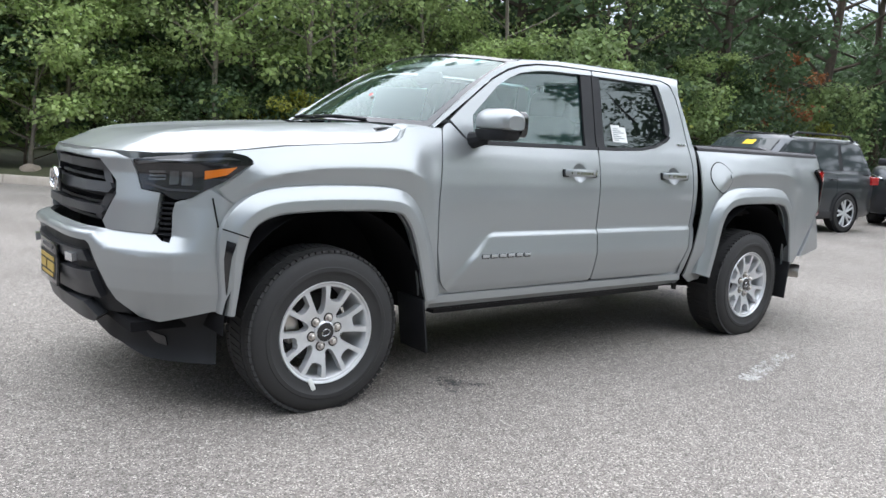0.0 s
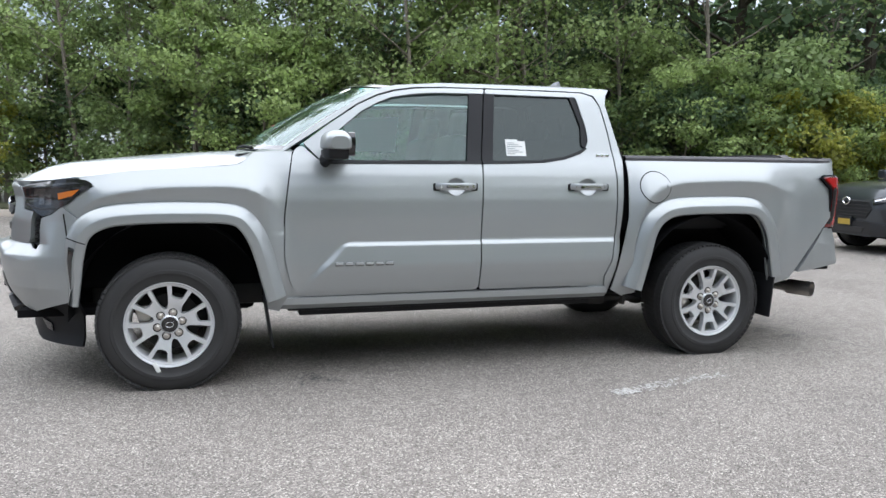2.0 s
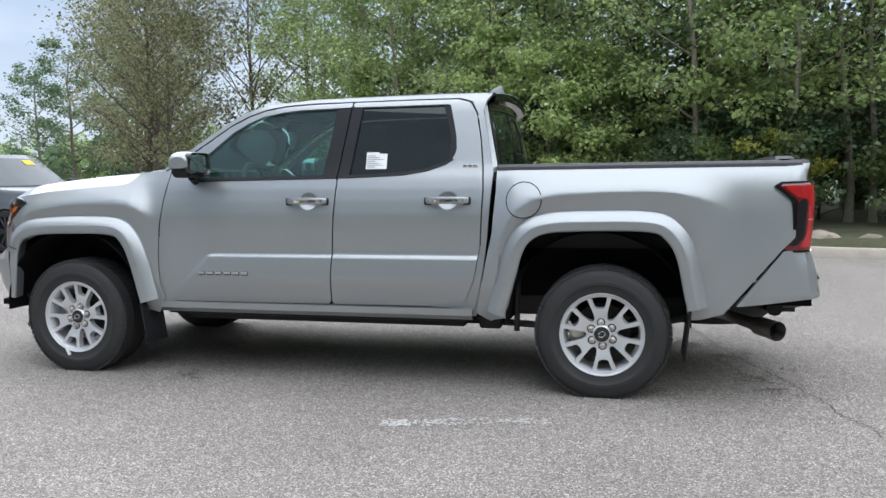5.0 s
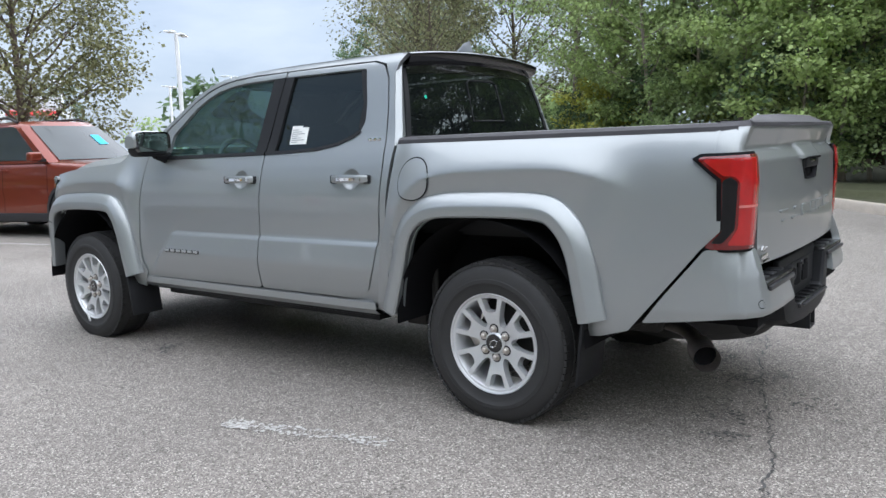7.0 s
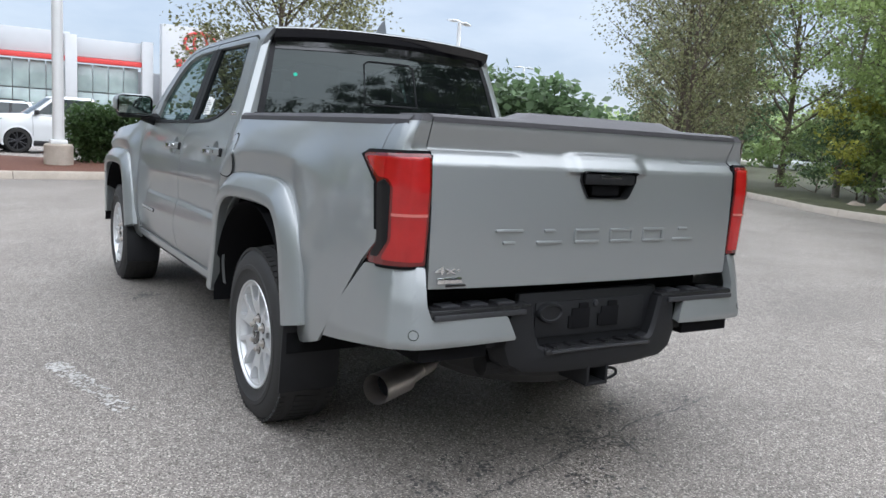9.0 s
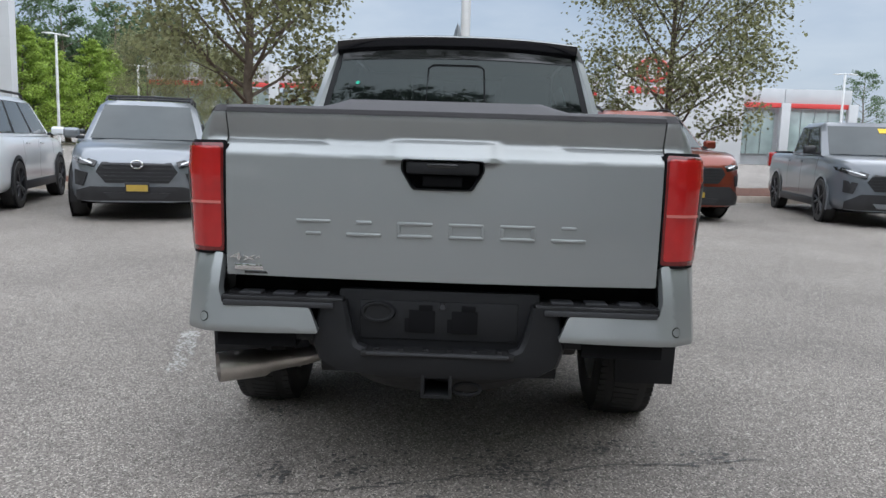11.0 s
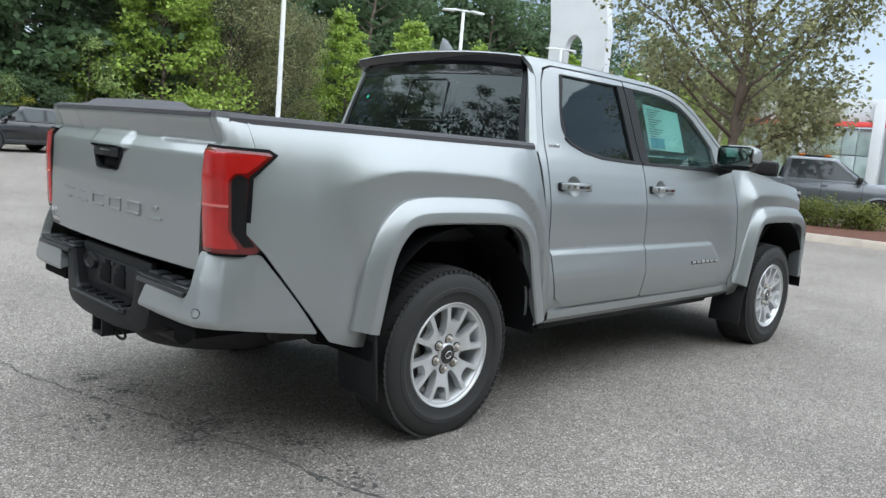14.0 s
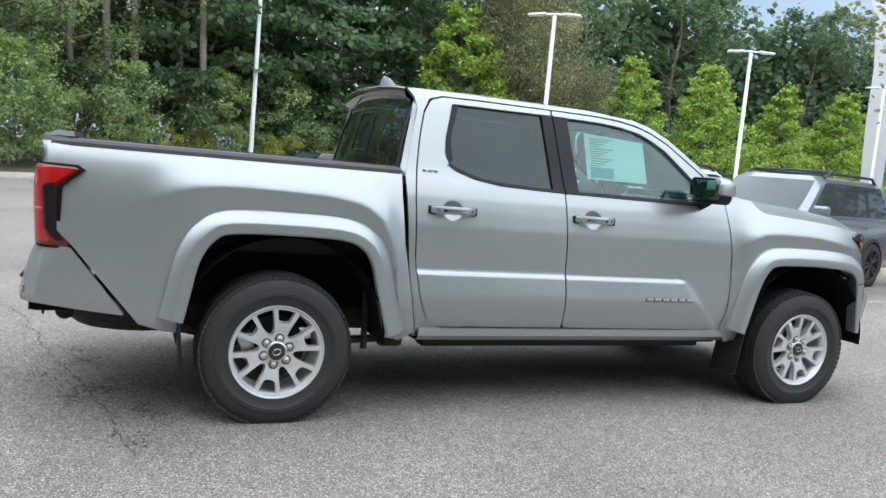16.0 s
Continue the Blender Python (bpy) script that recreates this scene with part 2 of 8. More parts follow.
def box(cx, cy, cz, sx, sy, sz, bevel=0.0, rot=None, seg=2):
    bm = bmesh.new()
    add_box(bm, cx, cy, cz, sx, sy, sz, bevel, rot, seg)
    return bm


def lathe(profile, steps=64, axis="y"):
    """Spin (radius, along) pairs round an axis."""
    bm = bmesh.new()
    rings = []
    for r, a in profile:
        ring = []
        for i in range(steps):
            t = 2 * math.pi * i / steps
            c, s = r * math.cos(t), r * math.sin(t)
            ring.append(bm.verts.new((c, a, s) if axis == "y" else (c, s, a) if axis == "z" else (a, c, s)))
        rings.append(ring)
    for p, q in zip(rings, rings[1:]):
        for i in range(steps):
            j = (i + 1) % steps
            bm.faces.new((p[i], p[j], q[j], q[i]))
    bmesh.ops.recalc_face_normals(bm, faces=bm.faces[:])
    return bm


def tube(pts, radii, sides=8, cap=True):
    bm = bmesh.new()
    add_tube(bm, pts, radii, sides, cap)
    return bm


def add_tube(bm, pts, radii, sides=8, cap=True):
    pts = [Vector(p) for p in pts]
    if not hasattr(radii, "__len__"):
        radii = [radii] * len(pts)
    rings = []
    ref = Vector((0.31, 0.17, 0.93))
    for i, p in enumerate(pts):
        d = (pts[min(i + 1, len(pts) - 1)] - pts[max(i - 1, 0)]).normalized()
        a = d.cross(ref)
        if a.length < 0.1:
            a = d.cross(Vector((1, 0, 0)))
        a.normalize()
        b = d.cross(a)
        rings.append([bm.verts.new(p + radii[i] * (math.cos(2 * math.pi * k / sides) * a + math.sin(2 * math.pi * k / sides) * b)) for k in range(sides)])
    for p, q in zip(rings, rings[1:]):
        for k in range(sides):
            j = (k + 1) % sides
            bm.faces.new((p[k], q[k], q[j], p[j]))
    if cap:
        bm.faces.new(rings[0])
        bm.faces.new(rings[-1][::-1])


def rounded(pts, r=0.02, n=4):
    """A polygon with its corners rounded off."""
    out, m = [], len(pts)
    for i in range(m):
        a, b, c = Vector(pts[i - 1]), Vector(pts[i]), Vector(pts[(i + 1) % m])
        u, v = a - b, c - b
        k = min(r, 0.45 * u.length, 0.45 * v.length)
        p, q = b + u.normalized() * k, b + v.normalized() * k
        for j in range(n + 1):
            t = j / n
            out.append(tuple((1 - t) ** 2 * p + 2 * t * (1 - t) * b + t * t * q))
    return out


def skin(name, poly, fmap, material, parent, out, du=0.05, dv=0.03, ulines=(), vlines=(), depth=0.02, label=""):
    """A curved sheet: the polygon in (u, v), cut into a fine grid and laid onto fmap(u, v), with a turned-in edge."""
    bm = bmesh.new()
    vs = [bm.verts.new((u, 0, v)) for u, v in poly]
    es = [bm.edges.new((vs[i - 1], vs[i])) for i in range(len(vs))]
    bmesh.ops.triangle_fill(bm, use_beauty=True, use_dissolve=False, edges=es)
    us, ws = [p[0] for p in poly], [p[1] for p in poly]
    for axis, lo, hi, step, extra in ((0, min(us), max(us), du, ulines), (2, min(ws), max(ws), dv, vlines)):
        k = math.ceil(lo / step + 1e-6)
        cuts = set(extra)
        while k * step < hi - 1e-6:
            cuts.add(round(k * step, 5))
            k += 1
        for c in cuts:
            if lo < c < hi:
                at, no = [0, 0, 0], [0, 0, 0]
                at[axis], no[axis] = c, 1
                bmesh.ops.bisect_plane(bm, geom=bm.verts[:] + bm.edges[:] + bm.faces[:], dist=1e-5, plane_co=at, plane_no=no)
    out = Vector(out)
    verts, normals, faces, fn = [], [], [], []
    bm.verts.index_update()
    e = 0.0025
    for v in bm.verts:
        u, w = v.co.x, v.co.z
        P = Vector(fmap(u, w))
        n = (Vector(fmap(u + e, w)) - Vector(fmap(u - e, w))).cross(Vector(fmap(u, w + e)) - Vector(fmap(u, w - e)))
        n = n.normalized() if n.length > 1e-12 else out.normalized()
        verts.append(P)
        normals.append(n if n.dot(out) > 0 else -n)
    for f in bm.faces:
        ids = [v.index for v in f.verts]
        g = (verts[ids[1]] - verts[ids[0]]).cross(verts[ids[-1]] - verts[ids[0]])
        if g.dot(normals[ids[0]]) < 0:
            ids.reverse()
        faces.append(ids)
        fn.append(None)
    if depth:
        for ed in bm.edges:
            if len(ed.link_faces) == 1:
                a, b = ed.verts[0].index, ed.verts[1].index
                i = len(verts)
                na, nb = normals[a], normals[b]
                verts += [verts[a], verts[b], verts[b] - nb * depth, verts[a] - na * depth]
                faces.append([i, i + 1, i + 2, i + 3])
                fn.append((verts[i + 1] - verts[i]).cross(verts[i + 2] - verts[i]).normalized())
    bm.free()
    me = bpy.data.meshes.new(name)
    me.from_pydata([tuple(v) for v in verts], [], faces)
    me.polygons.foreach_set("use_smooth", [True] * len(me.polygons))
    me.normals_split_custom_set([tuple(normals[i]) if n is None else tuple(n) for ids, n in zip(faces, fn) for i in ids])
    me.materials.append(material)
    ob = new(name, me)
    ob.parent = parent
    if label:
        ob["label"] = label
    return ob


def loft(rows, closed=False):
    """A sheet through rows of points."""
    bm = bmesh.new()
    R = [[bm.verts.new(p) for p in row] for row in rows]
    for p, q in zip(R, R[1:]):
        n = len(p)
        for i in range(n if closed else n - 1):
            j = (i + 1) % n
            bm.faces.new((p[i], p[j], q[j], q[i]))
    bmesh.ops.recalc_face_normals(bm, faces=bm.faces[:])
    return bm


def lettering(body, size, m, material, parent, depth=0.004, name="lettering", align="CENTER"):
    cu = bpy.data.curves.new(name, "FONT")
    cu.body, cu.size, cu.extrude, cu.align_x, cu.align_y = body, size, depth, align, "CENTER"
    tmp = new("tmp_text", cu)
    me = bpy.data.meshes.new_from_object(tmp.evaluated_get(bpy.context.evaluated_depsgraph_get()))
    bpy.data.objects.remove(tmp)
    me.materials.clear()
    me.materials.append(material)
    ob = new(name, me)
    ob.parent = parent
    ob.matrix_basis = m
    return ob


# ---- ground ----
def ground_sheet():
    bm = bmesh.new()
    bmesh.ops.create_grid(bm, x_segments=60, y_segments=60, size=500)
    return bm


ground = finish(ground_sheet(), "ground", ASPHALT, smooth=False)
tagged(ground, "grey worn asphalt of a large car park", "ground", kind="structure")

# ---- the silver pickup ----
truck = thing("pickup_truck", "silver four-door pickup truck parked on worn asphalt", "pickup truck", pose(0, 0, -0.025))

BASE = [(0.40, 0.820), (0.47, 0.846), (0.53, 0.868), (0.62, 0.887), (0.67, 0.893), (0.786, 0.876), (0.802, 0.864), (0.95, 0.866), (1.04, 0.862),
        (1.12, 0.848), (1.19, 0.832), (1.25, 0.812), (1.30, 0.791), (1.34, 0.776), (1.40, 0.757), (1.50, 0.726), (1.60, 0.694), (1.66, 0.674), (1.70, 0.658), (1.75, 0.622)]
BEDB = [(0.40, 0.830), (0.50, 0.868), (0.62, 0.882), (0.80, 0.880), (0.95, 0.872), (1.05, 0.866), (1.12, 0.858), (1.18, 0.848), (1.24, 0.832), (1.28, 0.815), (1.31, 0.796)]
ARCH_F = [(2.115, 0.50), (2.098, 0.62), (2.080, 0.754), (2.046, 0.857), (1.960, 0.908), (1.821, 0.924), (1.614, 0.929), (1.374, 0.921), (1.300, 0.882), (1.243, 0.773), (1.189, 0.579), (1.165, 0.490)]
ARCH_R = [(-1.140, 0.470), (-1.168, 0.570), (-1.203, 0.693), (-1.237, 0.822), (-1.289, 0.900), (-1.393, 0.944), (-1.636, 0.955), (-1.914, 0.951), (-2.001, 0.915), (-2.062, 0.817), (-2.100, 0.641), (-2.122, 0.53)]


def smooth_line(pts, n=5):
    """Catmull-Rom through points."""
    P = [Vector(p) for p in pts]
    P = [2 * P[0] - P[1]] + P + [2 * P[-1] - P[-2]]
    out = []
    for i in range(1, len(P) - 2):
        a, b, c, d = P[i - 1:i + 3]
        for k in range(n):
            t = k / n
            out.append(0.5 * ((2 * b) + (c - a) * t + (2 * a - 5 * b + 4 * c - d) * t * t + (3 * b - a - 3 * c + d) * t ** 3))
    out.append(P[-2])
    return [tuple(p) for p in out]


SF, SR = smooth_line(ARCH_F), smooth_line(ARCH_R)
NF, NR = np.array(SF), np.array(SR)


def softened(table, sigma, step=0.004):
    """The same table with its corners rounded off."""
    lo, hi = table[0][0], table[-1][0]
    k = np.arange(-3, 3.01, 0.5)
    w = np.exp(-k * k / 2)
    xs = np.arange(lo - 3 * sigma, hi + 3 * sigma, step)
    t0, t1 = table[0], table[-1]
    m0 = (table[1][1] - t0[1]) / (table[1][0] - t0[0])
    m1 = (t1[1] - table[-2][1]) / (t1[0] - table[-2][0])

    def raw(x):
        return t0[1] + m0 * (x - t0[0]) if x < t0[0] else t1[1] + m1 * (x - t1[0]) if x > t1[0] else interp(x, table)
    return [(float(x), float(sum(raw(x + a * sigma) * b for a, b in zip(k, w)) / w.sum())) for x in xs]


CREASE_F = [(1.063, 0.985), (1.15, 1.052), (1.23, 1.092), (1.323, 1.113), (1.45, 1.117), (1.652, 1.111), (1.80, 1.097), (1.966, 1.068), (2.06, 1.026), (2.115, 0.962)]
CREASE_R = [(-1.075, 0.440), (-1.084, 0.60), (-1.100, 0.78), (-1.135, 0.93), (-1.20, 1.042), (-1.30, 1.115), (-1.45, 1.146), (-1.65, 1.158), (-1.90, 1.163), (-2.06, 1.152), (-2.20, 1.118), (-2.36, 1.06)]
CF, CR = smooth_line(CREASE_F), smooth_line(CREASE_R)
NCF, NCR = np.array(CF), np.array(CR)


def poly_dist(N, x, z):
    a, b = N[:-1], N[1:]
    ab = b - a
    t = np.clip(((x - a[:, 0]) * ab[:, 0] + (z - a[:, 1]) * ab[:, 1]) / (ab ** 2).sum(1), 0, 1)
    q = a + t[:, None] * ab
    return float(np.sqrt(((q - (x, z)) ** 2).sum(1).min()))


def bulge(N, C, x, z, A, inside):
    """How far the panel stands out over the wheel: a shoulder that rises to a sharp crease, A strong."""
    d = max(poly_dist(N, x, z) - 0.10, 0.0)
    c = poly_dist(C, x, z)
    low = 0.028 * math.exp(-(d / 0.13) ** 2)
    if inside:
        q = d / (d + c + 1e-5)
        return 0.058 * A * q + low * (1 - q * A)
    return 0.058 * A * math.exp(-(c / 0.12) ** 1.5) + low * (1 - A)


def sstep(a, b, x):
    t = min(max((x - a) / (b - a), 0), 1)
    return t * t * (3 - 2 * t)


BEDB = softened(BEDB, 0.02)
F_TAPER = softened([(1.7, 0), (1.95, 0), (2.1, 0.015), (2.2, 0.045), (2.3, 0.10), (2.4, 0.17)], 0.03)
B_TAPER = softened([(2.0, 0), (2.25, 0), (2.45, 0.008), (2.58, 0.016), (2.64, 0.023), (2.69, 0.035), (2.73, 0.060), (2.76, 0.10)], 0.012)
SOFT = [(z, np.mean([interp(z + d, BASE) for d in (-0.012, -0.006, 0, 0.006, 0.012)]) if abs(z - 0.795) > 0.025 else interp(z, BASE)) for z in np.arange(0.40, 1.76, 0.006)]


PLAIN = softened([(0.40, 0.818), (0.50, 0.852), (0.58, 0.869), (0.67, 0.877), (0.80, 0.869), (0.95, 0.866)], 0.02)
FRONT_Y = [(1.90, 0.893), (1.96, 0.892), (2.08, 0.882), (2.12, 0.873), (2.17, 0.855), (2.22, 0.828), (2.27, 0.795)]


def side_y(x, z, inside=False):
    y = interp(z, SOFT)
    if x > 0.3 and z < 0.86:
        # the raised lower band runs out forward in a slanting edge
        k = sstep(0.0, 0.055, 0.745 + (0.80 - z) * 1.0 - x)
        y = y * k + interp(z, PLAIN) * (1 - k)
    if x > 0.8:
        w = sstep(0.85, 1.20, x)
        if z < 1.2:
            q = sstep(0.98, 1.2, z)
            y = y * (1 - w) + (interp(z, BEDB) * (1 - q) + y * q) * w
        y += bulge(NF, NCF, x, z, sstep(1.03, 1.26, x), inside) * sstep(0.98, 1.2, x)
        y -= interp(x, F_TAPER)
        if x > 1.95:
            k = sstep(1.96, 2.12, x) * sstep(1.15, 1.06, z)
            y = y * (1 - k) + interp(x, FRONT_Y) * k
    for c in (0.06, -0.80):
        d2 = ((x - c) / 0.060) ** 2 + ((z - 1.120) / 0.050) ** 2
        if d2 < 1:
            y -= 0.020 * (1 - d2) ** 0.9
    return y


NRL = np.array([(-2.122, 0.53), (-2.36, 1.06)])


def bed_y(x, z, inside=False):
    A = sstep(-2.40, -2.02, x) * sstep(0.46, 0.7, z)
    b = bulge(NR, NCR, x, z, A, inside)
    if inside and x < -2.0:
        # the panels meet in one surface along the line behind the wheel
        w = sstep(0.0, 0.10, poly_dist(NRL, x, z))
        b = b * w + bulge(NR, NCR, x, z, A, False) * (1 - w)
    y = interp(z, BEDB) + b
    if x > -1.25:
        y = y - 0.012 * sstep(-1.2, -1.08, x)
    y -= interp(-x, B_TAPER)
    return y


def side_map(s, off=0.0, inside=False):
    return lambda x, z: (x, s * (side_y(x, z, inside) - off), z)


def bed_map(s, off=0.0, inside=False):
    return lambda x, z: (x, s * (bed_y(x, z, inside) - off), z)


ARCH_IN = [p for p in SF if p[0] < 2.03 and not (p[0] > 2.0 and p[1] < 0.86)]
FENDER = [(1.071, 0.965), (1.064, 0.972), (1.039, 1.147), (1.010, 1.312), (1.10, 1.316), (1.222, 1.306), (1.262, 1.262), (1.30, 1.238), (1.372, 1.229), (1.60, 1.214), (1.869, 1.193), (2.10, 1.163), (2.10, 1.135), (2.025, 1.119),
          (2.045, 1.104), (2.165, 1.010)] + CF[::-1]
FENDER = FENDER[1:]
FENDER_LOW = [(2.03, 0.880)] + ARCH_IN + [(1.160, 0.44), (1.095, 0.42), (1.04, 0.52), (1.064, 0.60), (1.071, 0.725), (1.066, 0.95)] + CF
DOOR_F = rounded([(1.003, 1.318), (1.032, 1.147), (1.057, 0.972), (1.064, 0.725), (1.030, 0.565), (0.965, 0.500), (-0.078, 0.505), (-0.095, 0.95), (-0.113, 1.262), (0.30, 1.258), (0.78, 1.252), (0.86, 1.262), (0.955, 1.352)], 0.03)
FRAME_F = [(0.945, 1.362), (0.845, 1.262), (0.815, 1.266), (0.795, 1.395), (0.60, 1.556), (0.50, 1.610), (0.411, 1.645), (0.29, 1.667), (0.161, 1.679), (-0.166, 1.685), (-0.170, 1.713), (0.10, 1.709), (0.27, 1.699), (0.40, 1.678), (0.50, 1.647), (0.62, 1.590), (0.82, 1.455)]
PILLAR_B = [(-0.022, 1.275), (-0.108, 1.268), (-0.1625, 1.684), (-0.072, 1.684)]
PILLAR_B2 = [(-0.116, 1.268), (-0.185, 1.268), (-0.236, 1.684), (-0.170, 1.684)]
WIN_F = [(0.83, 1.262), (0.81, 1.40), (0.60, 1.568), (0.411, 1.656), (0.161, 1.688), (-0.085, 1.692), (-0.035, 1.262)]
DOOR_R = rounded([(-0.086, 0.505), (-0.103, 0.95), (-0.121, 1.262), (-0.30, 1.266), (-0.52, 1.276), (-0.66, 1.298), (-0.77, 1.335), (-0.815, 1.362), (-0.838, 1.41), (-0.830, 1.50), (-0.785, 1.684), (-0.24, 1.685), (-0.175, 1.685), (-0.178, 1.713), (-0.60, 1.714), (-0.83, 1.712), (-0.905, 1.690),
                  (-0.945, 1.62), (-0.975, 1.47), (-0.995, 1.30), (-1.002, 1.18), (-0.988, 0.86), (-0.955, 0.665), (-0.905, 0.555), (-0.80, 0.507)], 0.018)
WIN_R = [(-0.175, 1.258), (-0.225, 1.692), (-0.76, 1.692), (-0.795, 1.692), (-0.842, 1.50), (-0.85, 1.40), (-0.825, 1.355), (-0.77, 1.325), (-0.66, 1.288), (-0.5, 1.264)]
QTRIM = [(-0.742, 1.684), (-0.785, 1.684), (-0.830, 1.50), (-0.836, 1.41), (-0.812, 1.362), (-0.79, 1.380), (-0.798, 1.50)]
RAIL = [(1.055, 1.315), (0.95, 1.382), (0.82, 1.467), (0.62, 1.601), (0.50, 1.658), (0.40, 1.689), (0.27, 1.710), (0.10, 1.719), (-0.60, 1.723), (-0.84, 1.720), (-0.915, 1.698), (-0.953, 1.624), (-0.983, 1.472),
        (-1.003, 1.302), (-1.010, 1.18), (-0.996, 0.86), (-0.963, 0.663), (-0.92, 0.56), (-0.925, 0.500), (-0.955, 0.484), (-0.985, 0.60), (-1.010, 0.72), (-1.034, 0.931), (-1.052, 1.179), (-1.060, 1.284), (-1.017, 1.495), (-0.985, 1.64), (-1.0, 1.70), (-1.035, 1.745), (-0.70, 1.752), (-0.27, 1.750), (0.10, 1.742), (0.382, 1.718), (0.50, 1.686), (0.62, 1.630), (0.823, 1.497), (1.06, 1.330)]
BED = [(-1.05, 0.43), (-0.968, 0.475), (-1.012, 0.686), (-1.064, 0.933), (-1.082, 1.179), (-1.082, 1.290), (-2.64, 1.292), (-2.625, 1.205), (-2.58, 1.187), (-2.664, 1.114), (-2.66, 0.918), (-2.595, 0.852), (-2.365, 0.575), (-2.31, 0.510), (-2.19, 0.475), (-2.135, 0.47), (-2.122, 0.53)] + CR[::-1]
BED_LOW = [(-1.135, 0.45)] + list(SR) + CR[::-1]

for s in (1, -1):
    o = (0, s, 0)
    fe = skin("front_fender", FENDER, side_map(s), PAINT, truck, o, 0.03, 0.022, depth=0.012)
    skin("fender_side", FENDER_LOW, side_map(s, 0, True), PAINT, fe, o, 0.03, 0.022, depth=0.012)
    d = skin("front_door", DOOR_F, side_map(s), PAINT, truck, o, 0.02, 0.018, ulines=[c + 0.008 * k for c in (0.06, -0.80) for k in range(-8, 9)], vlines=[0.786, 0.802, 0.67] + [1.064 + 0.008 * k for k in range(15)])
    skin("window_frame", rounded(FRAME_F, 0.008, 2), side_map(s, -0.001), PAINT, d, o, 0.06, 0.03)
    skin("pillar_cover", PILLAR_B, side_map(s, 0.004), BLACKP, d, o, 0.06, 0.05)
    skin("side_glass", WIN_F, side_map(s, 0.020), G_FRONT, d, o, 0.1, 0.08, depth=0.004, label="clear green-tinted door glass")
    skin("belt_moulding", [(0.86, 1.247), (-0.11, 1.257), (-0.11, 1.274), (0.80, 1.268), (0.85, 1.272)], side_map(s, -0.006), BLACKP, d, o, 0.08, 0.03, depth=0.012)
    skin("sail_panel", [(0.845, 1.262), (0.815, 1.266), (0.795, 1.398), (0.83, 1.40), (0.91, 1.34)], side_map(s, 0.006), BLACKP, d, o, 0.06, 0.04, depth=0.01)
    d2 = skin("rear_door", DOOR_R, side_map(s), PAINT, truck, o, 0.04, 0.025, ulines=[c + 0.008 * k for c in (0.06, -0.80) for k in range(-8, 9)], vlines=[0.786, 0.802, 0.67] + [1.064 + 0.008 * k for k in range(15)])
    skin("pillar_cover", PILLAR_B2, side_map(s, 0.004), BLACKP, d2, o, 0.06, 0.05)
    skin("side_glass", WIN_R, side_map(s, 0.018), G_DARK, d2, o, 0.1, 0.08, depth=0.004, label="dark privacy glass of the rear door")
    skin("quarter_trim", QTRIM, side_map(s, 0.006), BLACKP, d2, o, 0.06, 0.04, depth=0.01)
    belt = [(-0.118, 1.257), (-0.30, 1.261), (-0.52, 1.270), (-0.665, 1.292), (-0.775, 1.328), (-0.822, 1.358), (-0.81, 1.368), (-0.765, 1.343), (-0.66, 1.307), (-0.52, 1.286), (-0.30, 1.277), (-0.118, 1.274)]
    skin("belt_moulding", belt, side_map(s, -0.006), BLACKP, d2, o, 0.08, 0.03, depth=0.012)
    skin("cab_side", RAIL, side_map(s), PAINT, truck, o, 0.05, 0.03)
    be = skin("bed_side", BED, bed_map(s), PAINT, truck, o, 0.03, 0.022, depth=0.012)
    skin("bed_wheel_panel", BED_LOW, bed_map(s, 0, True), PAINT, be, o, 0.03, 0.022, depth=0.012)
    skin("hinge_panel", [(1.10, 0.44), (0.86, 0.46), (0.86, 0.66), (1.02, 0.90), (1.10, 0.90)], side_map(s, 0.012), PAINT, truck, o, 0.04, 0.03, depth=0.004)
    skin("sill_end_panel", [(-0.66, 0.45), (-0.96, 0.45), (-1.0, 0.62), (-1.005, 0.86), (-0.94, 0.86)], side_map(s, 0.012), PAINT, truck, o, 0.04, 0.03, depth=0.004)
    # sill under the doors
    rk = [[(x, s * (0.862 - d), z) for d, z in ((0.02, 0.502), (0.0, 0.492), (0.002, 0.455), (0.03, 0.428), (0.16, 0.42))] for x in np.linspace(1.09, -0.94, 12)]
    part("rocker_panel", loft(rk), PAINT, truck)
    part("rocker_seam", box(0.07, s * 0.800, 0.424, 1.95, 0.05, 0.02, 0.006), BLACKP, truck)
    # wheel-arch flares
    for name, S in (("flare_front", SF), ("flare_rear", SR)):
        rows = []
        P = [Vector(p) for p in S]
        cen = Vector((1.65, 0.4)) if S is SF else Vector((-1.63, 0.4))
        for i, p in enumerate(P):
            t = (P[min(i + 1, len(P) - 1)] - P[max(i - 1, 0)]).normalized()
            n = Vector((-t.y, t.x))
            if n.dot(p - cen) < 0:
                n = -n
            row = []
            for dd, yy in ((0.03, 0.86), (0.0, 0.930), (-0.002, 0.948), (0.006, 0.955), (0.045, 0.958), (0.054, 0.955), (0.098, 0.922), (0.106, 0.912), (0.110, 0.885)):
                wd = 1 - 0.5 * sstep(0.86, 0.50, p.y) * (p.x > 2.0)
                q = p + n * (dd * wd if dd != 0.03 else 0.02)
                row.append((q.x, s * (yy - (0.02 * sstep(2.0, 2.14, p.x))), q.y))
            rows.append(row)
        ob = part("wheel_arch_flare", loft(rows), PAINT, truck, angle=24)
